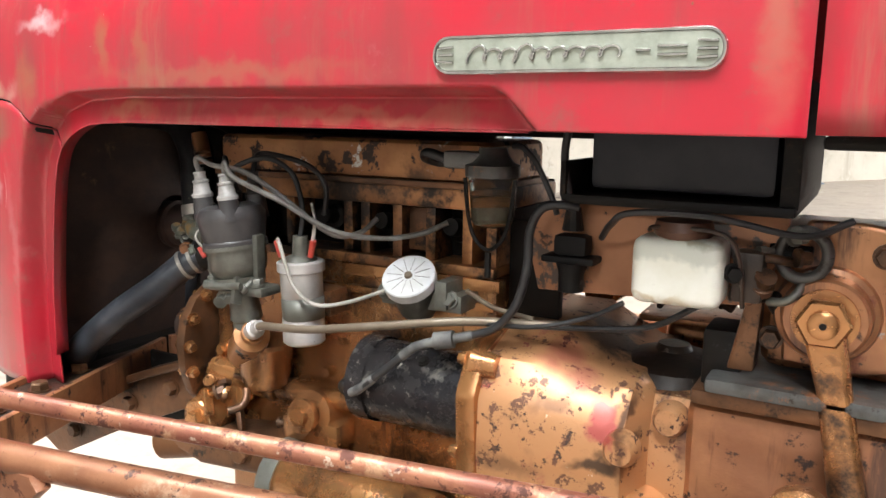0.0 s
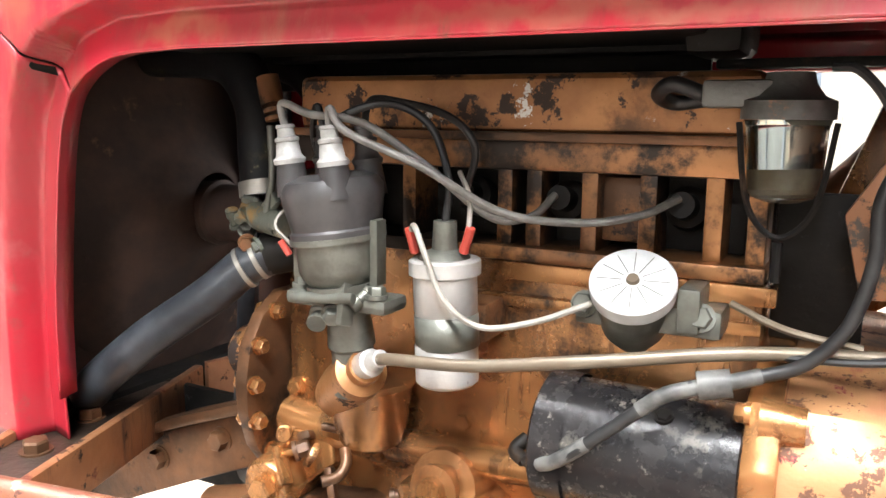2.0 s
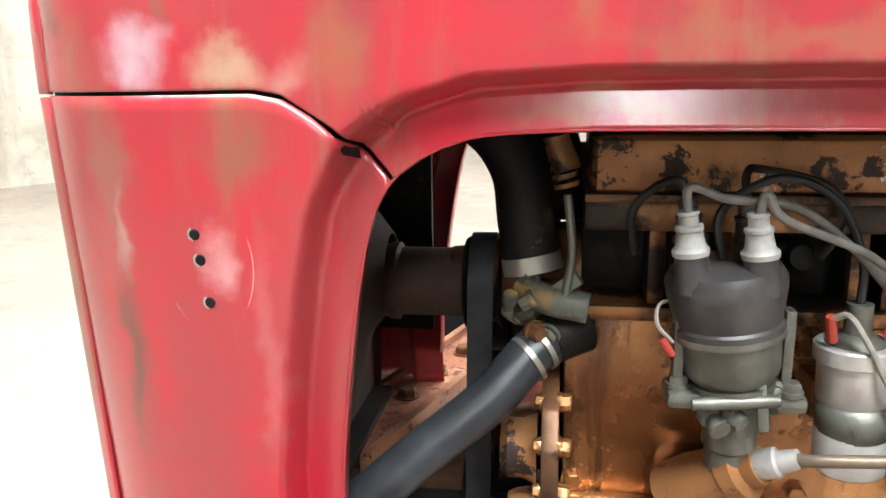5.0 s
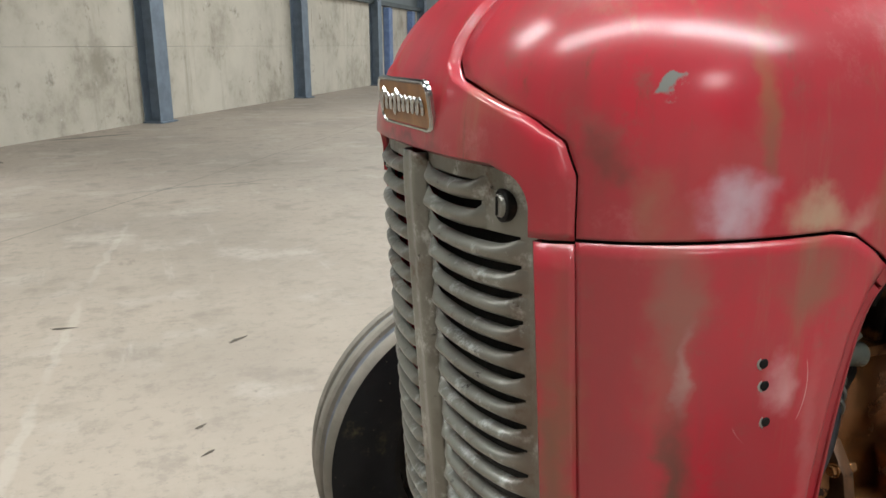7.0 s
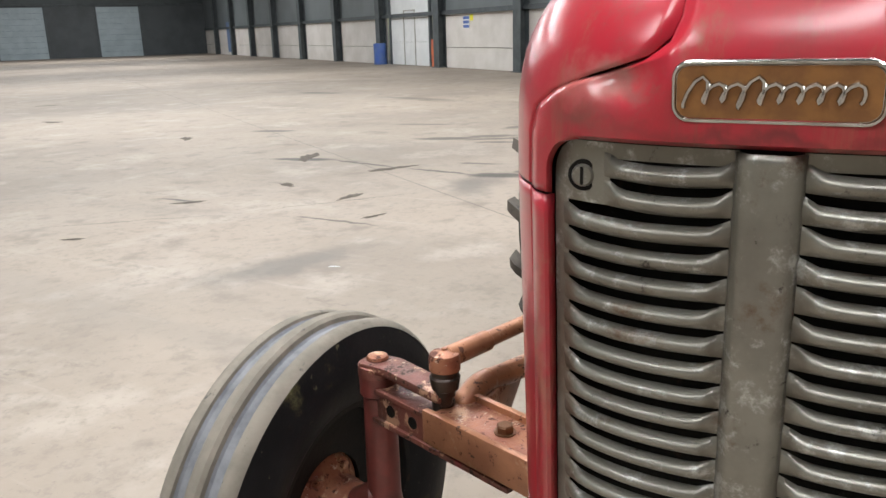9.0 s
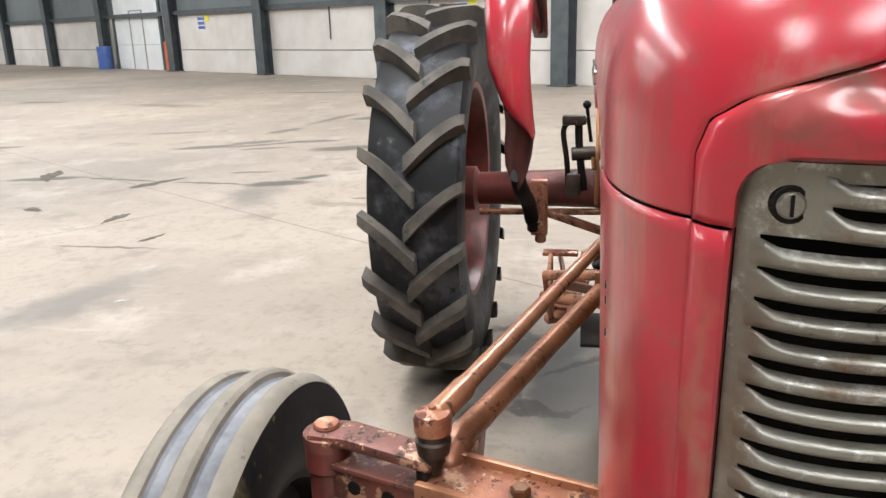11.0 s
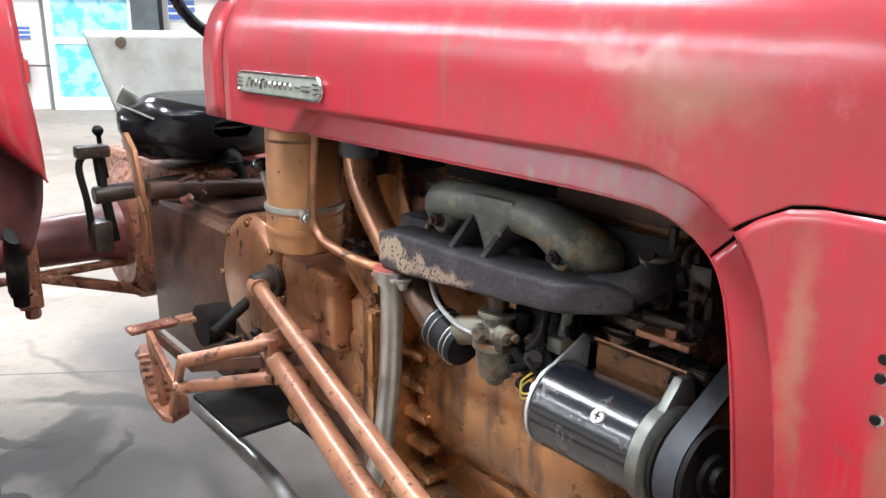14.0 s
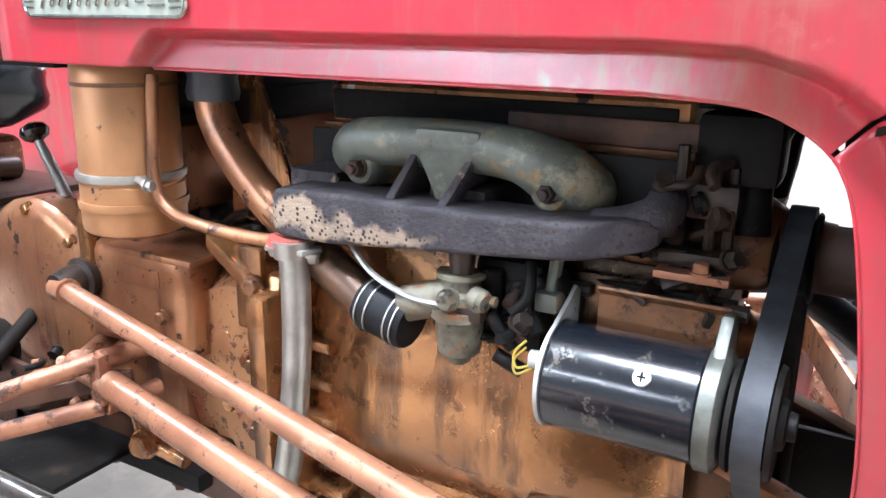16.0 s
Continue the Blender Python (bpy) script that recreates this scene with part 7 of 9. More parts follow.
tube(bm, [(0.575, -0.100, 0.865), (0.555, -0.115, 0.855), (0.52, -0.14, 0.820), (0.46, -0.165, 0.775), (0.40, -0.18, 0.725), (0.37, -0.175, 0.70), (0.345, -0.15, 0.69)], 0.0215, 18)
hose1 = part("lower_hose", bm, HOSE, tractor, "black rubber radiator hose")
bm = B()
for a, b2 in ((Vector((0.566, -0.108, 0.862)), Vector((-0.75, -0.45, -0.45))), (Vector((0.555, -0.117, 0.853)), Vector((-0.75, -0.45, -0.5)))):
    b2.normalize()
    lathe(bm, a, a + b2 * 0.005, [(0, 0.0232), (1, 0.0232)], 24)
part("hose_clip", bm, STEEL_GALV, hose1, "steel wire hose clip")
bm = B()
lathe(bm, (0.60, -0.085, 0.875), (0.57, -0.103, 0.865), [(0, 0.026), (1, 0.023)], 18)
part("hose_spigot", bm, BLACK_DULL, pump)
bm = B()
tube(bm, [(0.555, -0.085, 0.925), (0.548, -0.08, 0.97), (0.54, -0.075, 1.02), (0.51, -0.07, 1.06), (0.46, -0.06, 1.075), (0.36, -0.05, 1.08)], 0.026, 16)
hose2 = part("upper_hose", bm, RUBBER_FRONT, tractor, "black rubber radiator hose")
bm = B()
lathe(bm, (0.556, -0.086, 0.925), (0.553, -0.084, 0.94), [(0, 0.0275), (1, 0.0275)], 22)
part("hose_clip", bm, STEEL_GALV, hose2)
bm = B()
tube(bm, [(0.575, -0.10, 1.045), (0.585, -0.105, 1.02)], 0.012, 10)
for k in range(6):
    lathe(bm, (0.574 + k * 0.002, -0.10, 1.05 - k * 0.008), (0.575 + k * 0.002, -0.10, 1.046 - k * 0.008), [(0, 0.0115), (1, 0.0115)], 12)
part("spring", bm, BRONZE_DARK, tractor, "small coil spring")
bm = B()
tube(bm, [(0.585, -0.11, 1.0), (0.59, -0.115, 0.95), (0.585, -0.12, 0.905), (0.60, -0.125, 0.895)], 0.004, 8)
part("drain_lever", bm, DIST_BODY, pump)
bm = B()
tube(bm, [(0.545, -0.095, 0.912), (0.57, -0.11, 0.905), (0.605, -0.115, 0.90)], 0.014, 10)
part("drain_tap", bm, GREYGREEN, pump)

# lower front castings and pivots on the near side
bm = B()
lathe(bm, (0.60, -0.04, 0.632), (0.60, -0.150, 0.628), [(0, 0.030), (0.45, 0.028), (0.5, 0.032), (0.95, 0.031), (1, 0.027)], 22)
prism(bm, [(0.575, 0.612), (0.60, 0.600), (0.665, 0.655), (0.662, 0.690), (0.64, 0.695), (0.59, 0.665)], "y", -0.120, -0.095, 0.006, 3)
bolt(bm, (0.60, -0.150, 0.628), (0, -1, 0), 0.014, 0.012)
bolt(bm, (0.622, -0.112, 0.674), (0.3, -1, 0.2), 0.013, 0.014)
lathe(bm, (0.795, -0.08, 0.66), (0.795, -0.155, 0.672), [(0, 0.04), (0.6, 0.034), (0.65, 0.02), (0.75, 0.02), (0.78, 0.024), (0.88, 0.024), (0.9, 0.014), (1, 0.012)], 16)
box(bm, 0.745, 0.845, -0.13, -0.08, 0.62, 0.66, 0.01)
part("mounting_casting", bm, BRONZE, block, "bronze lugs with hexagon bolts")
bm = B()
prism(bm, [(0.52, 0.575), (0.60, 0.555), (0.72, 0.565), (0.74, 0.60), (0.70, 0.625), (0.64, 0.615), (0.56, 0.605)], "y", -0.15, 0.15, 0.012, 3)
rod(bm, (0.50, -0.13, 0.565), (0.60, -0.11, 0.585), 0.030)
bolt(bm, (0.69, -0.15, 0.595), (0, -1, 0), 0.014, 0.012)
part("axle_pivot", bm, BRONZE_DARK, tractor, "bronze front axle pivot casting")
bm = B()
lathe(bm, (0.76, -0.14, 0.575), (1.0, -0.14, 0.555), [(0, 0.045), (0.04, 0.05), (1, 0.05)], 24)
part("exhaust_box", bm, BRONZE, tractor, "smooth gold-bronze canister")
bm = B()
lathe(bm, (0.748, -0.14, 0.577), (0.775, -0.14, 0.574), [(0, 0.05), (0.2, 0.053), (1, 0.053)], 24)
part("canister_band", bm, DIST_BODY, tractor, "grey metal band")

for side in (-1, 1):
    bm = B()
    prism(bm, [(0.13, 0.512), (0.20, 0.552), (0.36, 0.632), (0.46, 0.672), (0.545, 0.702), (0.583, 0.700), (0.583, 0.688), (0.545, 0.688), (0.46, 0.658), (0.36, 0.618), (0.20, 0.538), (0.13, 0.498)], "y", side * 0.093, side * 0.125, 0.004)
    sup = part("front_support", bm, BRONZE_DARK if side < 0 else BRONZE_BROWN, tractor, "worn brown bronze rail that carries the radiator")
    bm = B()
    prism(bm, [(0.13, 0.498), (0.20, 0.538), (0.36, 0.618), (0.46, 0.658), (0.545, 0.688), (0.583, 0.688), (0.565, 0.63), (0.46, 0.585), (0.36, 0.54), (0.20, 0.46)], "y", side * 0.090, side * 0.106, 0.003)
    part("support_web", bm, BRONZE_DARK, sup)
    for x, z in ((0.25, 0.52), (0.40, 0.60), (0.50, 0.645)):
        bm = B()
        bolt(bm, (x, side * 0.106, z), (0, side, 0), 0.012, 0.012)
        part("rail_bolt", bm, BRONZE_DARK, sup)
# tank boxed in black, so no bright floor shows behind the hose
bm = B()
box(bm, 0.22, 0.36, -0.215, 0.215, 0.60, 0.685, 0.02)
part("lower_tank", bm, BLACK_DULL, tractor, "black lower tank of the radiator")
# unseen sheet added to hide bright floor ahead of the engine
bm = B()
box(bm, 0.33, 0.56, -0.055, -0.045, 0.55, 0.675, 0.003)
part("front_filler", bm, BLACK_DULL, tractor, "dark filler sheet added ahead of the engine")
# added dark sheet: closes the bright gap between rocker cover and tank
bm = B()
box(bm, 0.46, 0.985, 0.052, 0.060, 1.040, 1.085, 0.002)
part("tank_gap_filler", bm, BLACK_DULL, tractor, "dark filler sheet added under the tank")
# dark filler put where bright floor would show behind the bowl
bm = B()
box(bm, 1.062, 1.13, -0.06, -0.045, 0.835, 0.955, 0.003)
part("bowl_gap_filler", bm, BLACK_DULL, tractor, "dark filler sheet added behind the fuel bowl")
# added black strip that keeps the open seam dark
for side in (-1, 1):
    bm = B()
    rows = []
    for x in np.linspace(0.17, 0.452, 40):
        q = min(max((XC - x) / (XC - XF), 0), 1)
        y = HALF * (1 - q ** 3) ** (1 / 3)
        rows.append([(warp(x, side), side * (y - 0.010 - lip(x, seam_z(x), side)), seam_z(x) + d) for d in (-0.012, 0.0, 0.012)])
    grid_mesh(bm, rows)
    shell(part("seam_backing", bm, BLACK_DULL, tractor, "dark backing strip added behind the bonnet seam"), 0.002)
for side in (-1, 1):
    bm = B()
    run = smooth_path([(x, 0.0, z) for x, z in OPENING[1:10]], 4) + [Vector((x, 0.0, 1.067)) for x in (0.7, 0.85, 1.0, 1.1, 1.16)]
    inner = HALF - EDGE_IN[side]
    grid_mesh(bm, [[(warp(p.x - d * 0.10, side), side * (inner - d), p.z + d * 0.10) for d in (0.0, 0.002, 0.008, 0.022)] for p in run])
    shell(part("opening_return", bm, RED, tractor, "red turned-in edge of the engine opening"), 0.002)
# unseen dark sheet added to stop the view through to the far side
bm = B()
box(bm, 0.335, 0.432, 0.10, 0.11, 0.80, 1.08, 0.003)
part("cowl_gap_filler", bm, BLACK_DULL, tractor, "dark filler sheet added beside the fan cowl")

# ---- far side of the engine ----
bm = B()
rows = []
for x, w in ((0.57, 0.0), (0.60, 0.02), (0.70, 0.03), (0.95, 0.032), (1.02, 0.02), (1.06, 0.0)):
    rows.append([(x, 0.085 + w, 0.87), (x, 0.098 + w, 0.80), (x, 0.118 + w, 0.74), (x, 0.125 + w, 0.68), (x, 0.118 + w, 0.62), (x, 0.10, 0.55)])
grid_mesh(bm, rows)
part("block_side", bm, BRONZE, block, "smooth orange-bronze side of the block", True, 60)
bm = B()
for k in range(5):
    box(bm, 1.0, 1.06, 0.10, 0.155 - 0.004 * k, 0.72 - 0.055 * k, 0.735 - 0.055 * k, 0.004)
box(bm, 1.055, 1.085, 0.10, 0.21, 0.46, 0.80, 0.008)
part("flange_rib", bm, BRONZE, block)
bm = B()
box(bm, 0.60, 1.05, 0.09, 0.145, 0.47, 0.49, 0.005)
for k in range(9):
    bolt(bm, (0.62 + 0.05 * k, 0.135, 0.49), (0, 0, 1), 0.009, 0.01)
part("sump_flange", bm, BRONZE_DARK, block)
bm = B()
box(bm, 1.085, 1.13, 0.165, 0.178, 0.74, 0.85, 0.005)
prism(bm, [(1.075, 0.80), (1.17, 0.86), (1.17, 0.84), (1.075, 0.77)], "y", 0.14, 0.185, 0.004)
bolt(bm, (1.10, 0.178, 0.80), (0, 1, 0), 0.011, 0.012)
bolt(bm, (1.11, 0.178, 0.70), (0, 1, 0), 0.011, 0.012)
bolt(bm, (1.16, 0.165, 0.62), (0, 1, 0), 0.011, 0.012)
part("housing_edge", bm, BRONZE, housing)

# exhaust manifold
bm = B()
rows = []
for x, z0, z1, y1 in ((1.0285, 0.897, 0.932, 0.209), (1.0275, 0.894, 0.934, 0.213), (1.022, 0.888, 0.939, 0.2165), (1.012, 0.8855, 0.942, 0.2175), (0.95, 0.8865, 0.9432, 0.2175), (0.85, 0.8955, 0.9435, 0.2175),
                      (0.75, 0.9035, 0.944, 0.217), (0.69, 0.9085, 0.9455, 0.215), (0.672, 0.910, 0.946, 0.211), (0.66, 0.911, 0.947, 0.203), (0.636, 0.914, 0.949, 0.186), (0.616, 0.918, 0.947, 0.172), (0.608, 0.924, 0.942, 0.166)):
    r, y0, ring = 0.006, 0.148, []
    for cy, cz, a0 in ((y1 - r, z1 - r, 0), (y0 + r, z1 - r, 90), (y0 + r, z0 + r, 180), (y1 - r, z0 + r, 270)):
        ring += [(x, cy + r * math.cos(radians(a0 + 22.5 * k)), cz + r * math.sin(radians(a0 + 22.5 * k))) for k in range(5)]
    rows.append(ring + ring[:1])
vs = grid_mesh(bm, rows)
bm.faces.new(vs[0][:-1])
bm.faces.new(vs[-1][:-1])
bmesh.ops.remove_doubles(bm, verts=bm.verts[:], dist=1e-6)
man = part("exhaust_manifold", bm, MANIFOLD, tractor, "burnt black cast exhaust manifold with a speckled beige patch")
bm = B()
tube(bm, [(0.67, 0.160, 0.930), (0.640, 0.156, 0.936), (0.618, 0.146, 0.945), (0.614, 0.122, 0.952), (0.620, 0.090, 0.952)], 0.0205, 14)
part("exhaust_bend", bm, MANIFOLD, man)
for x in (0.82, 1.01):
    bm = B()
    box(bm, x - 0.035, x + 0.035, 0.095, 0.165, 0.905, 0.955, 0.01)
    part("exhaust_port", bm, CAST_BLACK, man)
for xa, xb in ((0.858, 0.880), (0.792, 0.818)):
    bm = B()
    prism(bm, [(xa - 0.0035, 1.000), (xa + 0.0035, 1.000), (xb + 0.0055, 0.938), (xb - 0.0055, 0.938)], "y", 0.120, 0.205, 0.0015)
    for v in bm.verts:
        if v.co.y > 0.16:
            v.co.y -= 0.032 * step(v.co.z, 0.945, 1.0)
    part("manifold_web", bm, CAST_BLACK, man)
IX, IY = 0.0105, -0.030
bm = B()
tube(bm, [(x + IX, y + IY, z) for x, y, z in ((0.940, 0.120, 0.968), (0.946, 0.150, 0.970), (0.944, 0.178, 0.981), (0.918, 0.184, 0.993), (0.81, 0.184, 0.997), (0.745, 0.184, 0.993), (0.706, 0.180, 0.978), (0.690, 0.155, 0.958), (0.694, 0.120, 0.950))], 0.027, 20, 8, [0.030, 0.031, 0.030, 0.0265, 0.0265, 0.027, 0.033, 0.035, 0.032])
inlet = part("inlet_manifold", bm, GREYGREEN, tractor, "grey-green cast inlet manifold with rusty stains")
bm = B()
prism(bm, [(x + IX, z) for x, z in ((0.775, 1.016), (0.852, 1.016), (0.847, 0.985), (0.832, 0.955), (0.826, 0.938), (0.810, 0.938), (0.802, 0.955), (0.780, 0.985))], "y", 0.130, 0.180, 0.007)
part("inlet_riser", bm, GREYGREEN, inlet)
for x, z in ((0.938, 0.9655), (0.714, 0.9632)):
    bm = B()
    lathe(bm, (x, 0.120, z), (x, 0.1725, z), [(0, 0.027), (0.75, 0.024), (0.92, 0.021), (1, 0.0175)], 20)
    part("manifold_boss", bm, GREYGREEN, inlet)
    bm = B()
    bolt(bm, (x, 0.1722, z), (0, 1, 0), 0.0095, 0.011)
    lathe(bm, (x, 0.180, z), (x, 0.190, z), [(0, 0.0055), (1, 0.0048)], 10)
    part("boss_bolt", bm, RUST_FAN, inlet)
# down pipe and clamp
bm = B()
tube(bm, [(1.006, 0.207, 0.880), (1.005, 0.207, 0.80), (1.010, 0.209, 0.70), (1.028, 0.212, 0.58), (1.072, 0.214, 0.475), (1.128, 0.214, 0.37), (1.175, 0.213, 0.305), (1.225, 0.212, 0.285), (1.30, 0.212, 0.305), (1.42, 0.212, 0.338), (1.6, 0.212, 0.345), (2.2, 0.212, 0.35)], 0.0172, 16, 8)
pipe = part("exhaust_pipe", bm, PIPE_GREY, tractor, "dull silver exhaust down pipe")
bm = B()
prism(bm, [(0.9715, 0.198), (0.980, 0.188), (1.033, 0.190), (1.0425, 0.206), (1.034, 0.224), (0.981, 0.222)], "z", 0.868, 0.8745, 0.002)
lathe(bm, (1.006, 0.207, 0.862), (1.006, 0.207, 0.882), [(0, 0.0225), (1, 0.025)], 20)
bolt(bm, (0.979, 0.206, 0.867), (0, 0, -1), 0.007)
bolt(bm, (1.035, 0.206, 0.867), (0, 0, -1), 0.007)
part("pipe_clamp", bm, PIPE_GREY, pipe, "pale clamp ring")
bm = B()
lathe(bm, (1.012, 0.202, 0.8755), (1.012, 0.202, 0.884), [(0, 0.0285), (1, 0.026)], 20)
part("gasket", bm, GASKET_RED, pipe, "red gasket above the clamp")

# carburettor, its rubber elbow and air pipe
bm = B()
lathe(bm, (0.80, 0.185, 0.905), (0.80, 0.185, 0.85), [(0, 0.016), (0.5, 0.013), (1, 0.02)], 16)
carb = part("carburettor", bm, GREASY, tractor, "dirty grey carburettor")
bm = B()
lathe(bm, (0.80, 0.188, 0.772), (0.80, 0.188, 0.836), [(0, 0.008), (0.08, 0.013), (0.16, 0.015), (0.22, 0.022), (0.6, 0.026), (0.8, 0.026), (0.84, 0.031), (1, 0.031)], 20)
part("float_bowl", bm, CARB_CAST, carb)
bm = B()
box(bm, 0.765, 0.84, 0.165, 0.21, 0.828, 0.845, 0.005)
part("flange", bm, GREASY, carb)
bm = B()
lathe(bm, (0.80, 0.188, 0.842), (0.80, 0.186, 0.872), [(0, 0.029), (0.3, 0.028), (0.45, 0.022), (0.8, 0.020), (0.85, 0.026), (1, 0.026)], 18)
rod(bm, (0.79, 0.19, 0.852), (0.865, 0.195, 0.828), 0.020)
lathe(bm, (0.778, 0.20, 0.852), (0.762, 0.205, 0.850), [(0, 0.013), (0.7, 0.013), (1, 0.009)], 12)
rod(bm, (0.755, 0.195, 0.85), (0.80, 0.195, 0.85), 0.006, 8)
bolt(bm, (0.80, 0.213, 0.850), (0, 1, 0), 0.010, 0.010)
part("carburettor_body", bm, CARB_CAST, carb, "dirty cream and rust stained casting")
bm = B()
box(bm, 0.72, 0.80, 0.120, 0.160, 0.785, 0.885, 0.012)
rod(bm, (0.775, 0.165, 0.80), (0.775, 0.165, 0.875), 0.013, 10)
rod(bm, (0.745, 0.16, 0.86), (0.72, 0.175, 0.815), 0.011, 10)
rod(bm, (0.835, 0.165, 0.80), (0.83, 0.165, 0.865), 0.010, 10)
part("choke_mechanism", bm, BLACK_DULL, carb, "oily black levers and springs")
bm = B()
box(bm, 0.698, 0.722, 0.150, 0.178, 0.842, 0.862, 0.003)
rod(bm, (0.710, 0.162, 0.86), (0.708, 0.155, 0.895), 0.007, 10)
part("return_bracket", bm, GREYGREEN, carb)
bm = B()
rod(bm, (0.74, 0.185, 0.80), (0.765, 0.19, 0.835), 0.007)
rod(bm, (0.73, 0.18, 0.775), (0.76, 0.185, 0.79), 0.008)
tube(bm, [(0.74, 0.19, 0.84), (0.725, 0.185, 0.86), (0.73, 0.17, 0.89)], 0.006, 8)
rod(bm, (0.76, 0.15, 0.85), (0.70, 0.15, 0.87), 0.015)
part("throttle_linkage", bm, BLACK_DULL, carb, "black throttle levers")
bm = B()
lathe(bm, (0.918, 0.189, 0.819), (0.855, 0.194, 0.806), [(0, 0.028), (0.1, 0.030), (0.2, 0.0315), (0.3, 0.030), (0.7, 0.030), (0.8, 0.0315), (0.9, 0.030), (1, 0.028)], 22)
elbow = part("rubber_elbow", bm, RUBBER_FRONT, tractor, "black rubber sleeve with wire clips")
bm = B()
for a in (0.10, 0.30, 0.72, 0.86):
    p = Vector((0.918, 0.189, 0.819)).lerp(Vector((0.855, 0.194, 0.806)), a)
    d = Vector((-0.063, 0.005, -0.013)).normalized()
    lathe(bm, p, p + d * 0.0016, [(0, 0.0317), (1, 0.0317)], 22)
part("wire_clip", bm, STEEL_GALV, elbow)
bm = B()
tube(bm, [(1.165, 0.155, 1.05), (1.16, 0.16, 1.01), (1.13, 0.165, 0.965), (1.08, 0.168, 0.915), (1.04, 0.171, 0.888)], 0.024, 16)
air = part("air_pipe", bm, BRONZE_BROWN, tractor, "bronze air intake pipe, darker lower down")
# lower length in the darker bronze
bm = B()
tube(bm, [(1.06, 0.169, 0.901), (1.03, 0.172, 0.88), (0.97, 0.18, 0.845), (0.92, 0.188, 0.819)], 0.0243, 16)
part("dark_end", bm, BRONZE_DARK, air)
bm = B()
lathe(bm, (1.168, 0.155, 1.025), (1.166, 0.155, 1.075), [(0, 0.031), (0.2, 0.033), (0.5, 0.030), (0.8, 0.033), (1, 0.03)], 18)
part("air_hose", bm, HOSE, tractor, "black rubber hose")
bm = B()
tube(bm, [(0.99, 0.15, 0.90), (0.95, 0.18, 0.885), (0.90, 0.205, 0.86), (0.85, 0.212, 0.845), (0.81, 0.21, 0.842)], 0.0035, 6)
part("choke_cable", bm, STEEL_GALV, tractor, "thin bare choke cable")
# air cleaner
bm = B()
lathe(bm, (1.295, 0.185, 0.848), (1.29, 0.185, 1.075), [(0, 0.050), (0.03, 0.064), (0.06, 0.066), (0.30, 0.066), (0.31, 0.064), (0.97, 0.064), (1, 0.06)], 36)
cleaner = part("air_cleaner", bm, CLEANER, tractor, "upright bronze oil-bath air cleaner")
for z in (0.922, 0.885):
    bm = B()
    lathe(bm, (1.294, 0.185, z), (1.294, 0.185, z + 0.010), [(0, 0.0685), (0.5, 0.0695), (1, 0.0685)], 36)
    part("cleaner_band", bm, STEEL_GALV if z > 0.9 else CLEANER, cleaner)
bm = B()
rod(bm, (1.235, 0.225, 0.928), (1.205, 0.235, 0.926), 0.005, 8)
bolt(bm, (1.205, 0.235, 0.926), (-1, 0, 0), 0.007)
part("band_clip", bm, STEEL_GALV, cleaner)
bm = B()
lathe(bm, (1.29, 0.185, 1.04), (1.29, 0.185, 1.045), [(0, 0.0655), (1, 0.0655)], 36)
part("cleaner_bead", bm, BRONZE_DARK, cleaner)
bm = B()
tube(bm, [(1.222, 0.20, 1.055), (1.222, 0.205, 1.0), (1.222, 0.21, 0.93), (1.205, 0.21, 0.895), (1.16, 0.208, 0.88), (1.08, 0.20, 0.872), (1.0, 0.18, 0.87)], 0.0080, 14)
part("breather_pipe", bm, BRONZE_BROWN, tractor, "thin copper-coloured breather pipe")
bm = B()
prism(bm, [(1.085, 0.86), (1.10, 0.936), (1.143, 1.057), (1.20, 1.057), (1.20, 0.86)], "y", 0.095, 0.103, 0.003)
part("dash_bracket", bm, BRONZE, tractor, "bronze sheet bracket")

# generator with its bracket
GY, GZ = 0.1865, 0.787
bm = B()
lathe(bm, (0.546, GY, GZ), (0.689, GY, GZ), [(0, 0.050), (0.02, 0.0535), (0.98, 0.0535), (1, 0.050)], 40)
gen = part("generator", bm, BLACK, tractor, "glossy black generator drum")
bm = B()
lathe(bm, (0.689, GY, GZ), (0.696, GY, GZ), [(0, 0.0546), (0.6, 0.0546), (1, 0.048)], 36)
prism(bm, [(GY - 0.05, 0.815), (GY - 0.054, 0.858), (GY - 0.042, 0.866), (GY - 0.028, 0.858), (GY + 0.03, 0.832)], "x", 0.689, 0.694, 0.002)
part("end_plate", bm, ALU, gen, "bare metal end plate")
bm = B()
lathe(bm, (0.528, GY, GZ), (0.546, GY, GZ), [(0, 0.05), (0.25, 0.057), (1, 0.057)], 36)
prism(bm, [(GY - 0.05, 0.80), (GY - 0.036, 0.868), (GY - 0.012, 0.872), (GY + 0.048, 0.805)], "x", 0.532, 0.544, 0.004)
part("drive_plate", bm, DIST_BODY, gen, "grey drive end bracket")
bm = B()
prism(bm, [(0.146, 0.80), (0.150, 0.84), (0.148, 0.866), (0.158, 0.874), (0.159, 0.871), (0.151, 0.864), (0.153, 0.84), (0.149, 0.80)], "x", 0.538, 0.664, 0.0008)
part("generator_strap", bm, BRONZE_DARK, gen, "dirty bronze strap plate behind the generator")
sn = Vector((0, 0.777, 0.63))
sp = Vector((0.596, GY, GZ)) + sn * 0.0528
bm = B()
lathe(bm, sp, sp + sn * 0.0026, [(0, 0.0085), (1, 0.008)], 16)
pole = part("pole_screw", bm, ALU, gen, "bright pole screw")
bm = B()
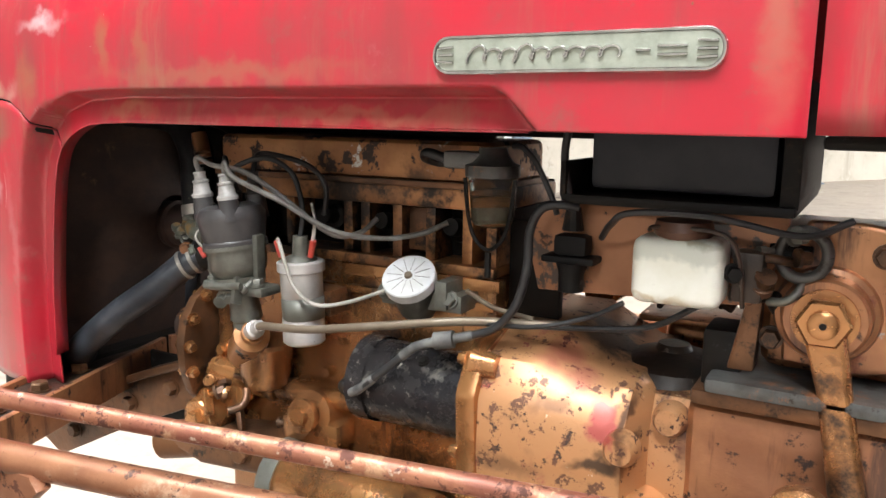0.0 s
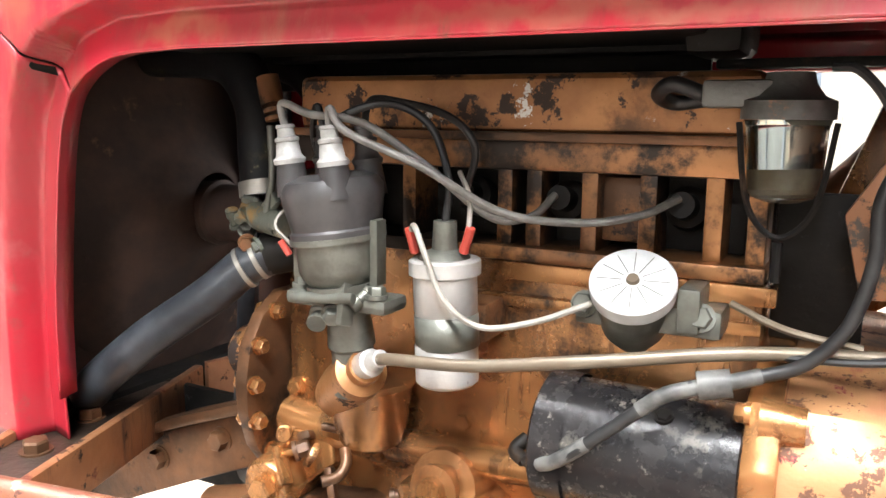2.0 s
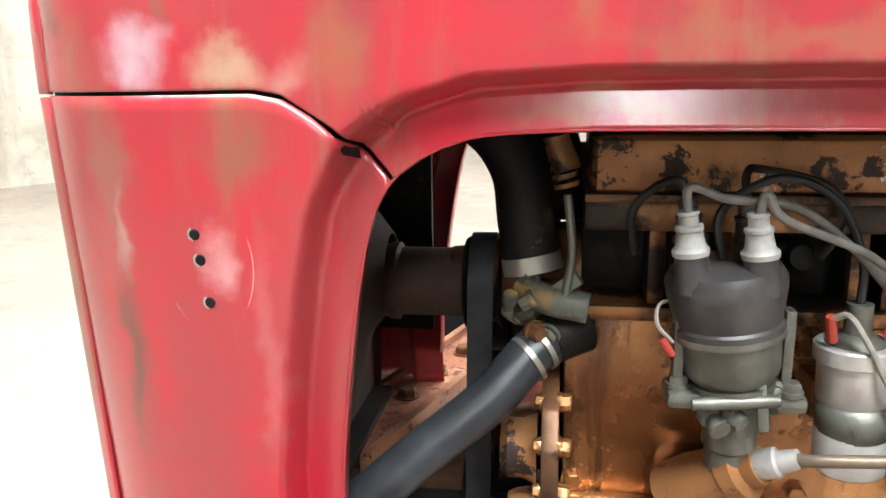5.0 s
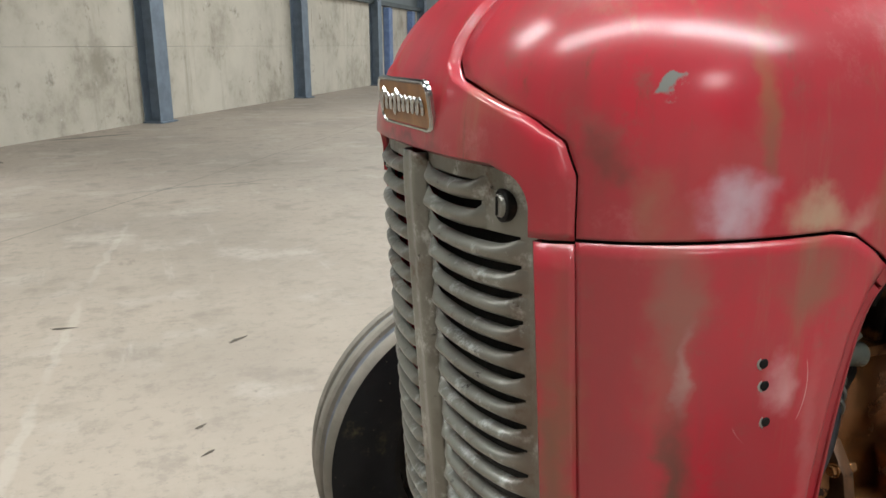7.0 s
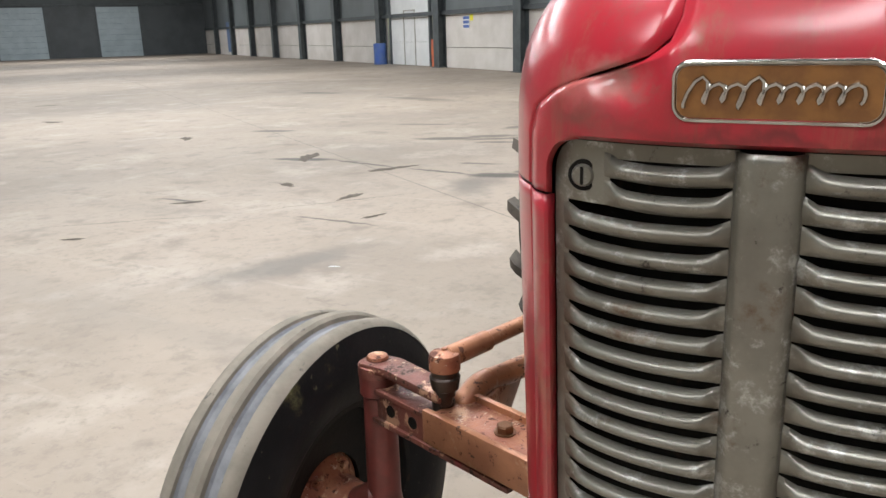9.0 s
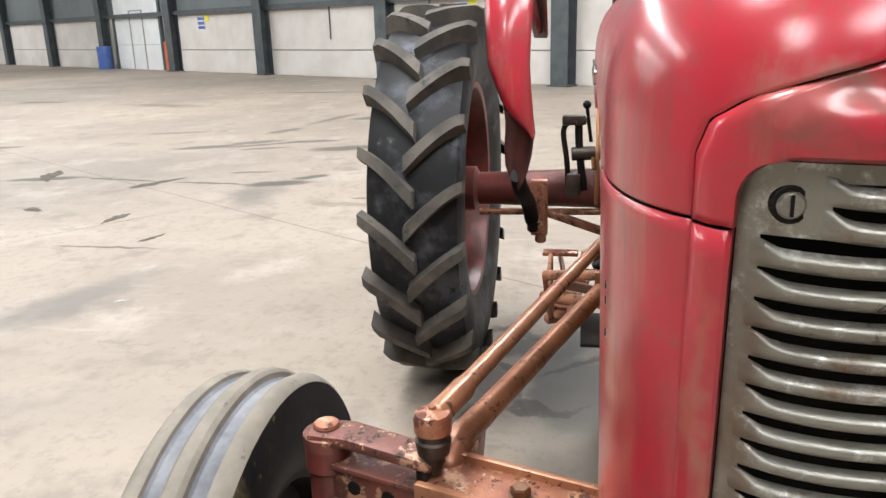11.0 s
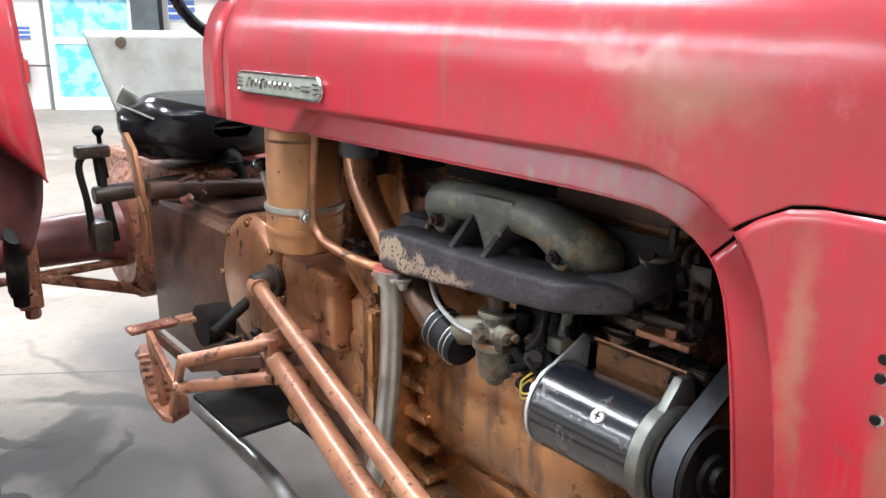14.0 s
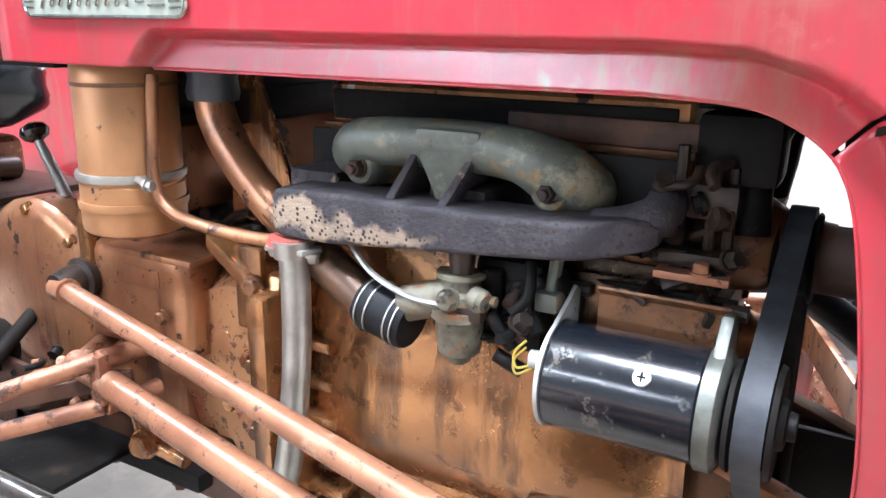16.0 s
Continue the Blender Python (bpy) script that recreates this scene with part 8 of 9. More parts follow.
rod(bm, sp + sn * 0.0026 + Vector((0, -0.003, 0.004)), sp + sn * 0.0026 + Vector((0, 0.003, -0.004)), 0.0010, 6)
rod(bm, sp + sn * 0.0026 + Vector((-0.004, 0, 0)), sp + sn * 0.0026 + Vector((0.004, 0, 0)), 0.0010, 6)
part("screw_slot", bm, BLACK_DULL, pole)
bm = B()
rod(bm, (0.695, GY + 0.02, 0.805), (0.711, GY + 0.022, 0.805), 0.009, 12)
part("terminal_block", bm, ALU, gen)
for dz in (0.0, -0.012):
    bm = B()
    tube(bm, [(0.707, GY + 0.025, 0.800 + dz * 0.3), (0.721, GY + 0.031, 0.797 + dz * 0.6), (0.725, GY + 0.028, 0.810 + dz * 0.6), (0.716, GY + 0.02, 0.822 + dz * 0.6)], 0.0013, 6)
    part("yellow_wire", bm, WIRE_YELLOW, gen, "yellow wire loop")
bm = B()
box(bm, 0.536, 0.692, 0.108, 0.113, 0.785, 0.860, 0.002)
gen_bracket = part("generator_bracket", bm, BROWN_STEEL, tractor, "brown steel generator bracket")
bm = B()
box(bm, 0.540, 0.692, 0.107, 0.114, 0.8605, 0.866, 0.001)
part("bracket_rim", bm, BLACK_DULL, gen_bracket)
for x in (0.545, 0.690):
    bm = B()
    prism(bm, [(0.110, 0.860), (0.128, 0.857), (0.162, 0.840), (0.135, 0.815), (0.110, 0.815)], "x", x, x + 0.005, 0.002)
    part("bracket_cheek", bm, BLACK_DULL, gen_bracket)
bm = B()
rod(bm, (0.526, 0.135, 0.862), (0.55, 0.135, 0.862), 0.008, 10)
rod(bm, (0.680, 0.126, 0.856), (0.708, 0.126, 0.856), 0.007, 10)
part("bracket_bolt", bm, GREASY, gen_bracket)
bm = B()
box(bm, 0.545, 0.615, 0.128, 0.148, 0.888, 0.896, 0.002)
bolt(bm, (0.572, 0.140, 0.896), (0, 0, 1), 0.008, 0.01)
part("adjuster_strap", bm, COPPER_ROD, gen_bracket)
bm = B()
lathe(bm, (0.484, GY, GZ), (0.524, GY, GZ), [(0, 0.050), (0.12, 0.052), (0.2, 0.040), (0.8, 0.040), (0.88, 0.052), (1, 0.050)], 36)
lathe(bm, (0.470, GY, GZ), (0.484, GY, GZ), [(0, 0.013), (0.5, 0.013), (0.6, 0.022), (1, 0.024)], 12)
part("generator_pulley", bm, BLACK_DULL, gen)


def belt_loop(circles, x, w, t):
    """A belt round pulleys given as (y, z, r), counter-clockwise."""
    pts = []
    k = len(circles)
    for i in range(k):
        (y0, z0, r0), (y1, z1, r1), (y2, z2, r2) = circles[i - 1], circles[i], circles[(i + 1) % k]

        def touch(ya, za, ra, yb, zb, rb):
            d = math.hypot(yb - ya, zb - za)
            base = math.atan2(zb - za, yb - ya)
            return base - math.pi / 2 + math.asin((rb - ra) / d) * -1
        a0, a1 = touch(y0, z0, r0, y1, z1, r1), touch(y1, z1, r1, y2, z2, r2)
        while a1 < a0:
            a1 += math.tau
        for j in range(9):
            a = a0 + (a1 - a0) * j / 8
            pts.append((y1 + r1 * math.cos(a), z1 + r1 * math.sin(a)))
    bm = B()
    n_p = len(pts)
    rings = []
    for i in range(n_p):
        p, q = pts[i - 1], pts[(i + 1) % n_p]
        ny, nz = (q[1] - p[1]), -(q[0] - p[0])
        ln = math.hypot(ny, nz) or 1
        ny, nz = ny / ln * t, nz / ln * t
        y, z = pts[i]
        rings.append([bm.verts.new((x - w, y + ny, z + nz)), bm.verts.new((x + w, y + ny, z + nz)), bm.verts.new((x + w * 0.7, y - ny, z - nz)), bm.verts.new((x - w * 0.7, y - ny, z - nz))])
    for i in range(n_p):
        a, b = rings[i - 1], rings[i]
        for j in range(4):
            bm.faces.new((a[j], a[(j + 1) % 4], b[(j + 1) % 4], b[j]))
    return bm


part("fan_belt", belt_loop([(0.0, 0.889, 0.047), (0.0, 0.62, 0.075), (GY, GZ, 0.046)], 0.503, 0.0125, 0.006), BELT, tractor, "black rubber fan belt")
bm = B()
lathe(bm, (0.482, 0.0, 0.62), (0.57, 0.0, 0.62), [(0, 0.07), (0.05, 0.078), (0.15, 0.062), (0.25, 0.062), (0.35, 0.078), (0.37, 0.04), (1, 0.04)], 30)
part("crank_pulley", bm, BLACK_DULL, tractor)
bm = B()
for x, y, z, h in ((0.575, 0.10, 0.885, 0.11), (0.605, 0.105, 0.88, 0.13), (0.56, 0.09, 0.90, 0.09)):
    rod(bm, (x, y, z), (x, y, z + h), 0.006, 8)
box(bm, 0.545, 0.625, 0.085, 0.125, 0.895, 0.91, 0.004)
rod(bm, (0.59, 0.115, 0.905), (0.65, 0.12, 0.905), 0.008, 8)
box(bm, 0.55, 0.60, 0.08, 0.11, 0.94, 0.975, 0.006)
part("governor_linkage", bm, GREASY, tractor, "oily governor rods and levers")
bm = B()
tube(bm, [(0.545, 0.06, 0.92), (0.545, 0.05, 1.0), (0.50, 0.04, 1.065), (0.36, 0.04, 1.085)], 0.02, 12)
box(bm, 0.52, 0.60, 0.03, 0.09, 0.97, 1.04, 0.012)
part("thermostat_housing", bm, BLACK_DULL, tractor)

# gearbox far side: covers, pivots, step
bm = B()
lathe(bm, (1.58, 0.10, 0.70), (1.58, 0.165, 0.70), [(0, 0.15), (0.7, 0.15), (0.9, 0.14), (1, 0.12)], 36)
part("side_cover", bm, BRONZE_BROWN, gearbox, "round bronze side cover")
bm = B()
for k in range(8):
    a = k * math.tau / 8
    bolt(bm, (1.58 + 0.135 * math.cos(a), 0.155, 0.70 + 0.135 * math.sin(a)), (0, 1, 0), 0.009, 0.01)
part("cover_bolt", bm, BRONZE, gearbox)
bm = B()
box(bm, 1.22, 1.44, 0.10, 0.178, 0.66, 0.818, 0.028, None, 4)
part("gear_cover_box", bm, BRONZE_BROWN, gearbox)
bm = B()
box(bm, 1.19, 1.36, 0.085, 0.196, 0.812, 0.821, 0.003)
part("cover_lip", bm, BRONZE_BROWN, gearbox)
bm = B()
box(bm, 1.27, 1.34, 0.174, 0.1805, 0.765, 0.790, 0.003)
part("cast_panel", bm, BRONZE_BROWN, gearbox)
bm = B()
lathe(bm, (1.17, 0.12, 0.705), (1.17, 0.166, 0.705), [(0, 0.024), (0.8, 0.022), (1, 0.018)], 20)
part("core_plug", bm, BRONZE_BROWN, gearbox)
bm = B()
for x, z in ((1.262, 0.728), (1.40, 0.722)):
    bolt(bm, (x, 0.185, z), (0, 1, 0), 0.009, 0.008)
for x, z in ((1.094, 0.803), (1.099, 0.695), (1.10, 0.60)):
    bolt(bm, (x, 0.182, z), (0, 1, 0), 0.011, 0.010)
part("cover_bolt", bm, BRONZE_DARK, gearbox)
bm = B()
lathe(bm, (1.425, 0.15, 0.752), (1.425, 0.215, 0.752), [(0, 0.02), (1, 0.018)], 14)
prism(bm, [(1.40, 0.745), (1.43, 0.74), (1.425, 0.86), (1.405, 0.86)], "y", 0.16, 0.185, 0.006)
part("steering_arm", bm, BRONZE, gearbox)
# gear lever
bm = B()
tube(bm, [(1.55, 0.10, 0.80), (1.565, 0.10, 0.845), (1.618, 0.102, 0.935)], 0.008, 10, 8, [0.013, 0.0125, 0.010, 0.009, 0.007])
lathe(bm, (1.555, 0.10, 0.79), (1.56, 0.10, 0.836), [(0, 0.045), (0.3, 0.04), (0.5, 0.024), (0.8, 0.022), (1, 0.014)], 18)
lever = part("gear_lever", bm, STEEL_GALV, tractor, "bright gear lever")
bm = B()
lathe(bm, (1.616, 0.102, 0.930), (1.630, 0.102, 0.958), [(0, 0.008), (0.2, 0.019), (0.5, 0.0235), (0.8, 0.019), (1, 0.006)], 20)
part("lever_knob", bm, BLACK, lever, "round black knob")


# ---- front axle, steering rods and wheels ----
def front_corner(side):
    z_end = 0.752 if side > 0 else 0.708
    bm = B()
    swept = Vector((-0.312, -side * 0.950, 0))
    turn = Matrix((swept, Vector((swept.y, -swept.x, 0)), Vector((0, 0, 1)))).transposed().to_4x4()
    m = Matrix.Translation((0.474, side * 0.470, 0.674)) @ turn
    box(bm, 0.0, 0.47, -0.045, 0.045, -0.014, 0.0, 0.003, m)
    channel = part("axle_channel", bm, RUST_ROD if side > 0 else GREASY, tractor, "worn bronze channel of the front axle")
    for va, vb in ((-0.050, -0.038), (0.038, 0.050)):
        bm = B()
        box(bm, -0.004, 0.474, va, vb, -0.045, 0.010, 0.003, m)
        part("channel_flange", bm, COPPER_ROD if side > 0 else BRONZE_BROWN, channel)
    for along_it in (0.12, 0.21, 0.30):
        bm = B()
        bolt(bm, m @ Vector((along_it, 0.0, 0.0)), (0, 0, 1), 0.013, 0.012)
        part("channel_bolt", bm, BRONZE_DARK, channel)
    bm = B()
    m = Matrix.Translation((0.528, side * 0.634, 0.632)) @ turn
    box(bm, -0.01, 0.32, -0.020, 0.020, -0.032, 0.024, 0.005, m)
    box(bm, -0.01, 0.32, -0.026, 0.026, -0.036, -0.026, 0.003, m)
    box(bm, -0.01, 0.32, -0.026, 0.026, 0.018, 0.027, 0.003, m)
    beam = part("axle_beam", bm, RUST_BEAM, tractor, "rusty red front axle beam with bolt holes")
    for k in range(4):
        bm = B()
        lathe(bm, m @ Vector((0.055 + 0.055 * k, side * 0.0195, -0.004)), m @ Vector((0.055 + 0.055 * k, side * 0.0215, -0.004)), [(0, 0.011), (1, 0.010)], 14)
        part("beam_hole", bm, BLACK_DULL, beam)
    bm = B()
    lathe(bm, (0.528, side * 0.634, 0.42), (0.528, side * 0.634, 0.674), [(0, 0.034), (0.1, 0.03), (0.85, 0.028), (0.87, 0.033), (1, 0.033)], 22)
    king = part("king_pin", bm, RED_DARK, tractor, "dull red king pin tube")
    bm = B()
    lathe(bm, (0.528, side * 0.634, 0.674), (0.528, side * 0.634, 0.704), [(0, 0.034), (0.6, 0.034), (0.75, 0.02), (1, 0.018)], 20)
    prism(bm, [(0.50, side * 0.655), (0.55, side * 0.655), (0.55, side * 0.60), (0.50, side * 0.47), (0.47, side * 0.46), (0.45, side * 0.475), (0.495, side * 0.60)], "z", 0.684, 0.700, 0.005)
    part("track_arm", bm, RUST_BEAM, king)
    bm = B()
    lathe(bm, (0.468, side * 0.470, 0.676), (0.468, side * 0.470, 0.738), [(0, 0.008), (0.1, 0.011), (0.3, 0.013), (0.32, 0.016), (0.45, 0.015), (0.5, 0.021), (0.8, 0.024), (0.85, 0.021), (1, 0.021)], 22)
    joint = part("ball_joint", bm, GREASY, tractor, "greasy steering ball joint with a black boot")
    bm = B()
    lathe(bm, (0.468, side * 0.470, 0.738), (0.468, side * 0.470, 0.772), [(0, 0.024), (0.55, 0.0245), (0.75, 0.022), (0.85, 0.013), (0.9, 0.005), (1, 0.004)], 22)
    part("joint_cap", bm, RUST_ROD, joint, "rusty copper joint cap")
    bm = B()
    lathe(bm, (0.528, side * 0.634, 0.702), (0.528, side * 0.634, 0.709), [(0, 0.019), (0.6, 0.017), (1, 0.010)], 18)
    part("king_pin_cap", bm, RUST_ROD, king, "worn pin end")
    bm = B()
    rod(bm, (0.47, side * 0.468, 0.755), (0.56, side * 0.443, 0.755), 0.017)
    rod(bm, (0.52, side * 0.455, 0.755), (1.415, side * 0.222, z_end), 0.0135 if side > 0 else 0.0112)
    lathe(bm, (1.40, side * 0.226, z_end), (1.43, side * 0.218, z_end), [(0, 0.018), (1, 0.020)], 16)
    link = part("drag_link", bm, COPPER_ROD if side > 0 else RUST_ROD, tractor, "copper painted steering rod with chipped spots" if side > 0 else "rusty red-bronze steering rod")
    bm = B()
    lathe(bm, (1.422, side * 0.232, z_end + 0.005), (1.422, side * 0.165, z_end + 0.005), [(0, 0.018), (0.3, 0.024), (0.55, 0.024), (0.6, 0.032), (0.9, 0.030), (1, 0.02)], 18)
    part("link_joint", bm, BRONZE if side < 0 else GREASY, link)
    bm = B()
    tube(bm, [(0.485, side * 0.462, 0.650), (0.515, side * 0.455, 0.672), (0.56, side * 0.446, 0.684), (0.66, side * 0.420, 0.676), (1.42, side * 0.215, 0.637)], 0.019, 14, 6, [0.015, 0.021, 0.021, 0.0195, 0.019, 0.019, 0.019])
    prism(bm, [(0.490, 0.62), (0.60, 0.60), (0.665, 0.655), (0.65, 0.672), (0.56, 0.674), (0.50, 0.66)], "y", side * 0.425, side * 0.447, 0.006)
    rod(bm, (1.40, side * 0.22, 0.637), (1.45, side * 0.13, 0.637), 0.02)
    part("radius_rod", bm, COPPER_ROD, tractor, "copper painted radius rod")
    bm = B()
    lathe(bm, (0.477, side * 0.479, 0.640), (0.477, side * 0.479, 0.684), [(0, 0.024), (0.35, 0.023), (0.4, 0.018), (0.92, 0.018), (1, 0.014)], 12)
    part("beam_bolt", bm, GREASY, beam)
    # wheel
    c = Vector((0.535, side * 0.777, 0.372))
    half = [(0.0, 0.364), (0.010, 0.362), (0.015, 0.352), (0.018, 0.347), (0.041, 0.347), (0.044, 0.352), (0.050, 0.3575), (0.060, 0.357), (0.072, 0.350), (0.078, 0.325), (0.083, 0.285), (0.075, 0.235), (0.055, 0.205)]
    prof = [(-a, r) for a, r in half[:0:-1]] + half
    bm = B()
    lathe(bm, c + Vector((0, -0.5, 0)), c + Vector((0, 0.5, 0)), [(0.5 + a, r) for a, r in prof], 72, False)
    wheel = part("front_wheel", bm, RUBBER_FRONT, tractor, "ribbed front tyre, dusty on its ribs", True, 30)
    bm = B()
    lathe(bm, c + Vector((0, -0.5, 0)), c + Vector((0, 0.5, 0)), [(0.5 + a, r) for a, r in ((-0.0165, 0.3520), (-0.0150, 0.3635), (-0.009, 0.3690), (0, 0.3700), (0.009, 0.3690), (0.0150, 0.3635), (0.0165, 0.3520))], 72, False)
    for s in (-1, 1):
        lathe(bm, c + Vector((0, -0.5 * s, 0)), c + Vector((0, 0.5 * s, 0)), [(0.5 + a, r) for a, r in ((0.0425, 0.3520), (0.0445, 0.3610), (0.052, 0.3640), (0.060, 0.3628), (0.068, 0.3575), (0.0728, 0.3512))], 72, False)
    part("tread_rib", bm, TREAD, wheel, "dusty worn tread ribs")
    bm = B()
    for a0, a1 in ((-0.0430, -0.0160), (0.0160, 0.0430)):
        lathe(bm, c + Vector((0, a0, 0)), c + Vector((0, a1, 0)), [(0, 0.3550), (0.15, 0.3505), (0.85, 0.3505), (1, 0.3550)], 72, False)
    part("tread_groove", bm, GROOVE, wheel, "grey dusty tread groove")
    bm = B()
    lathe(bm, c + Vector((0, -0.5, 0)), c + Vector((0, 0.5, 0)), [(0.5 - 0.06, 0.212), (0.5 - 0.057, 0.20), (0.5 - 0.02, 0.19), (0.5 - 0.01, 0.10), (0.5 + 0.01, 0.10), (0.5 + 0.02, 0.19), (0.5 + 0.057, 0.20), (0.5 + 0.06, 0.212)], 48, False)
    part("rim", bm, BLACK_DULL, wheel, "dirty black steel rim")
    bm = B()
    lathe(bm, c + Vector((0, -side * 0.10, 0)), c + Vector((0, side * 0.08, 0)), [(0, 0.03), (0.1, 0.055), (0.4, 0.065), (0.6, 0.11), (0.66, 0.11), (0.7, 0.05), (1, 0.04)], 28)
    for k in range(6):
        a = k * math.tau / 6
        bolt(bm, c + Vector((0.08 * math.cos(a), -side * 0.012, 0.08 * math.sin(a))), (0, -side, 0), 0.011, 0.012)
    part("hub", bm, RUST_ROD, wheel, "rusty brown hub with its nuts")
    bm = B()
    rod(bm, (0.525, side * 0.63, 0.44), c + Vector((0, -side * 0.05, 0)), 0.035)
    part("stub_axle", bm, RED_DARK, king)


front_corner(1)
front_corner(-1)


def rear_wheel(side):
    R, cx = 0.652, 2.365
    c = Vector((cx, side * 0.787, R))
    prof = [(-0.105, 0.37), (-0.135, 0.43), (-0.146, 0.50), (-0.143, 0.555), (-0.135, 0.588), (-0.10, 0.602), (-0.05, 0.608), (0, 0.610), (0.05, 0.608), (0.10, 0.602), (0.135, 0.588), (0.143, 0.565), (0.146, 0.50), (0.135, 0.43), (0.105, 0.37)]
    bm = B()
    lathe(bm, c + Vector((0, -0.5, 0)), c + Vector((0, 0.5, 0)), [(0.5 + a, r) for a, r in prof], 84, False)
    wheel = part("rear_wheel", bm, RUBBER, tractor, "large rear tyre with chevron lugs", True, 45)
    n_l = 20
    for s in (-1, 1):
        for k in range(n_l):
            a0 = (k + (0.5 if s > 0 else 0)) * math.tau / n_l
            rows_t, rows_b = [], []
            bm = B()
            secs = []
            for f in np.linspace(0, 1, 9):
                y = s * (-0.014 + 0.170 * f)
                aa = a0 + 0.27 * f - 0.05 * f ** 3
                wid = (0.034 + 0.014 * (1 - f)) / R * 0.5
                top = 0.652 - 0.010 * f ** 3 - (0.012 if f > 0.97 else 0)
                bot = 0.600 - 0.02 * f ** 4
                if f > 0.97:
                    bot = 0.575
                sec = []
                for da, r in ((-wid * 1.35, bot), (-wid, top), (wid, top), (wid * 1.35, bot)):
                    sec.append(bm.verts.new(c + Vector((-r * math.cos(aa + da), y, r * math.sin(aa + da)))))
                secs.append(sec)
            for p, q in zip(secs, secs[1:]):
                for j in range(3):
                    bm.faces.new((p[j], p[j + 1], q[j + 1], q[j]))
            bm.faces.new(secs[0])
            bm.faces.new(secs[-1][::-1])
            part("lug", bm, TREAD_REAR, wheel, "", True, 30)
    bm = B()
    lathe(bm, c + Vector((0, -0.5, 0)), c + Vector((0, 0.5, 0)), [(0.5 - 0.115, 0.385), (0.5 - 0.11, 0.365), (0.5 - 0.05, 0.345), (0.5 + 0.05, 0.345), (0.5 + 0.11, 0.365), (0.5 + 0.115, 0.385)], 60, False)
    shell(part("rim", bm, RED_DARK, wheel, "dull red steel rim"), 0.006)
    bm = B()
    lathe(bm, c + Vector((0, -side * 0.03, 0)), c + Vector((0, side * 0.05, 0)), [(0, 0.10), (0.2, 0.20), (0.4, 0.33), (0.5, 0.345), (0.6, 0.33), (0.8, 0.2), (1, 0.08)], 40)
    part("disc", bm, RED_DARK, wheel)


rear_wheel(1)
rear_wheel(-1)
bm = B()
for s in (-1, 1):
    lathe(bm, (2.38, s * 0.13, 0.66), (2.38, s * 0.76, 0.655), [(0, 0.11), (0.15, 0.085), (0.2, 0.07), (0.85, 0.058), (0.87, 0.08), (1, 0.08)], 28)
axle = part("rear_axle", bm, RED_DARK, tractor, "brown-red rear axle tubes")
bm = B()
lathe(bm, (2.38, -0.19, 0.66), (2.38, 0.19, 0.66), [(0, 0.16), (0.1, 0.20), (0.9, 0.20), (1, 0.16)], 32)
box(bm, 2.05, 2.62, -0.15, 0.15, 0.70, 0.88, 0.03, None, 3)
part("axle_housing", bm, RUST_ROD, axle)
bm = B()
for s in (-1, 1):
    rod(bm, (2.33, s * 0.13, 0.585), (2.33, s * 0.66, 0.58), 0.012)
    rod(bm, (2.33, s * 0.42, 0.58), (2.30, s * 0.16, 0.50), 0.016)
    bolt(bm, (2.33, s * 0.44, 0.50), (0, 0, -1), 0.02, 0.03)
    box(bm, 2.30, 2.36, s * 0.445 - 0.03, s * 0.445 + 0.03, 0.50, 0.70, 0.008)
part("stay_rod", bm, RUST_ROD, axle)


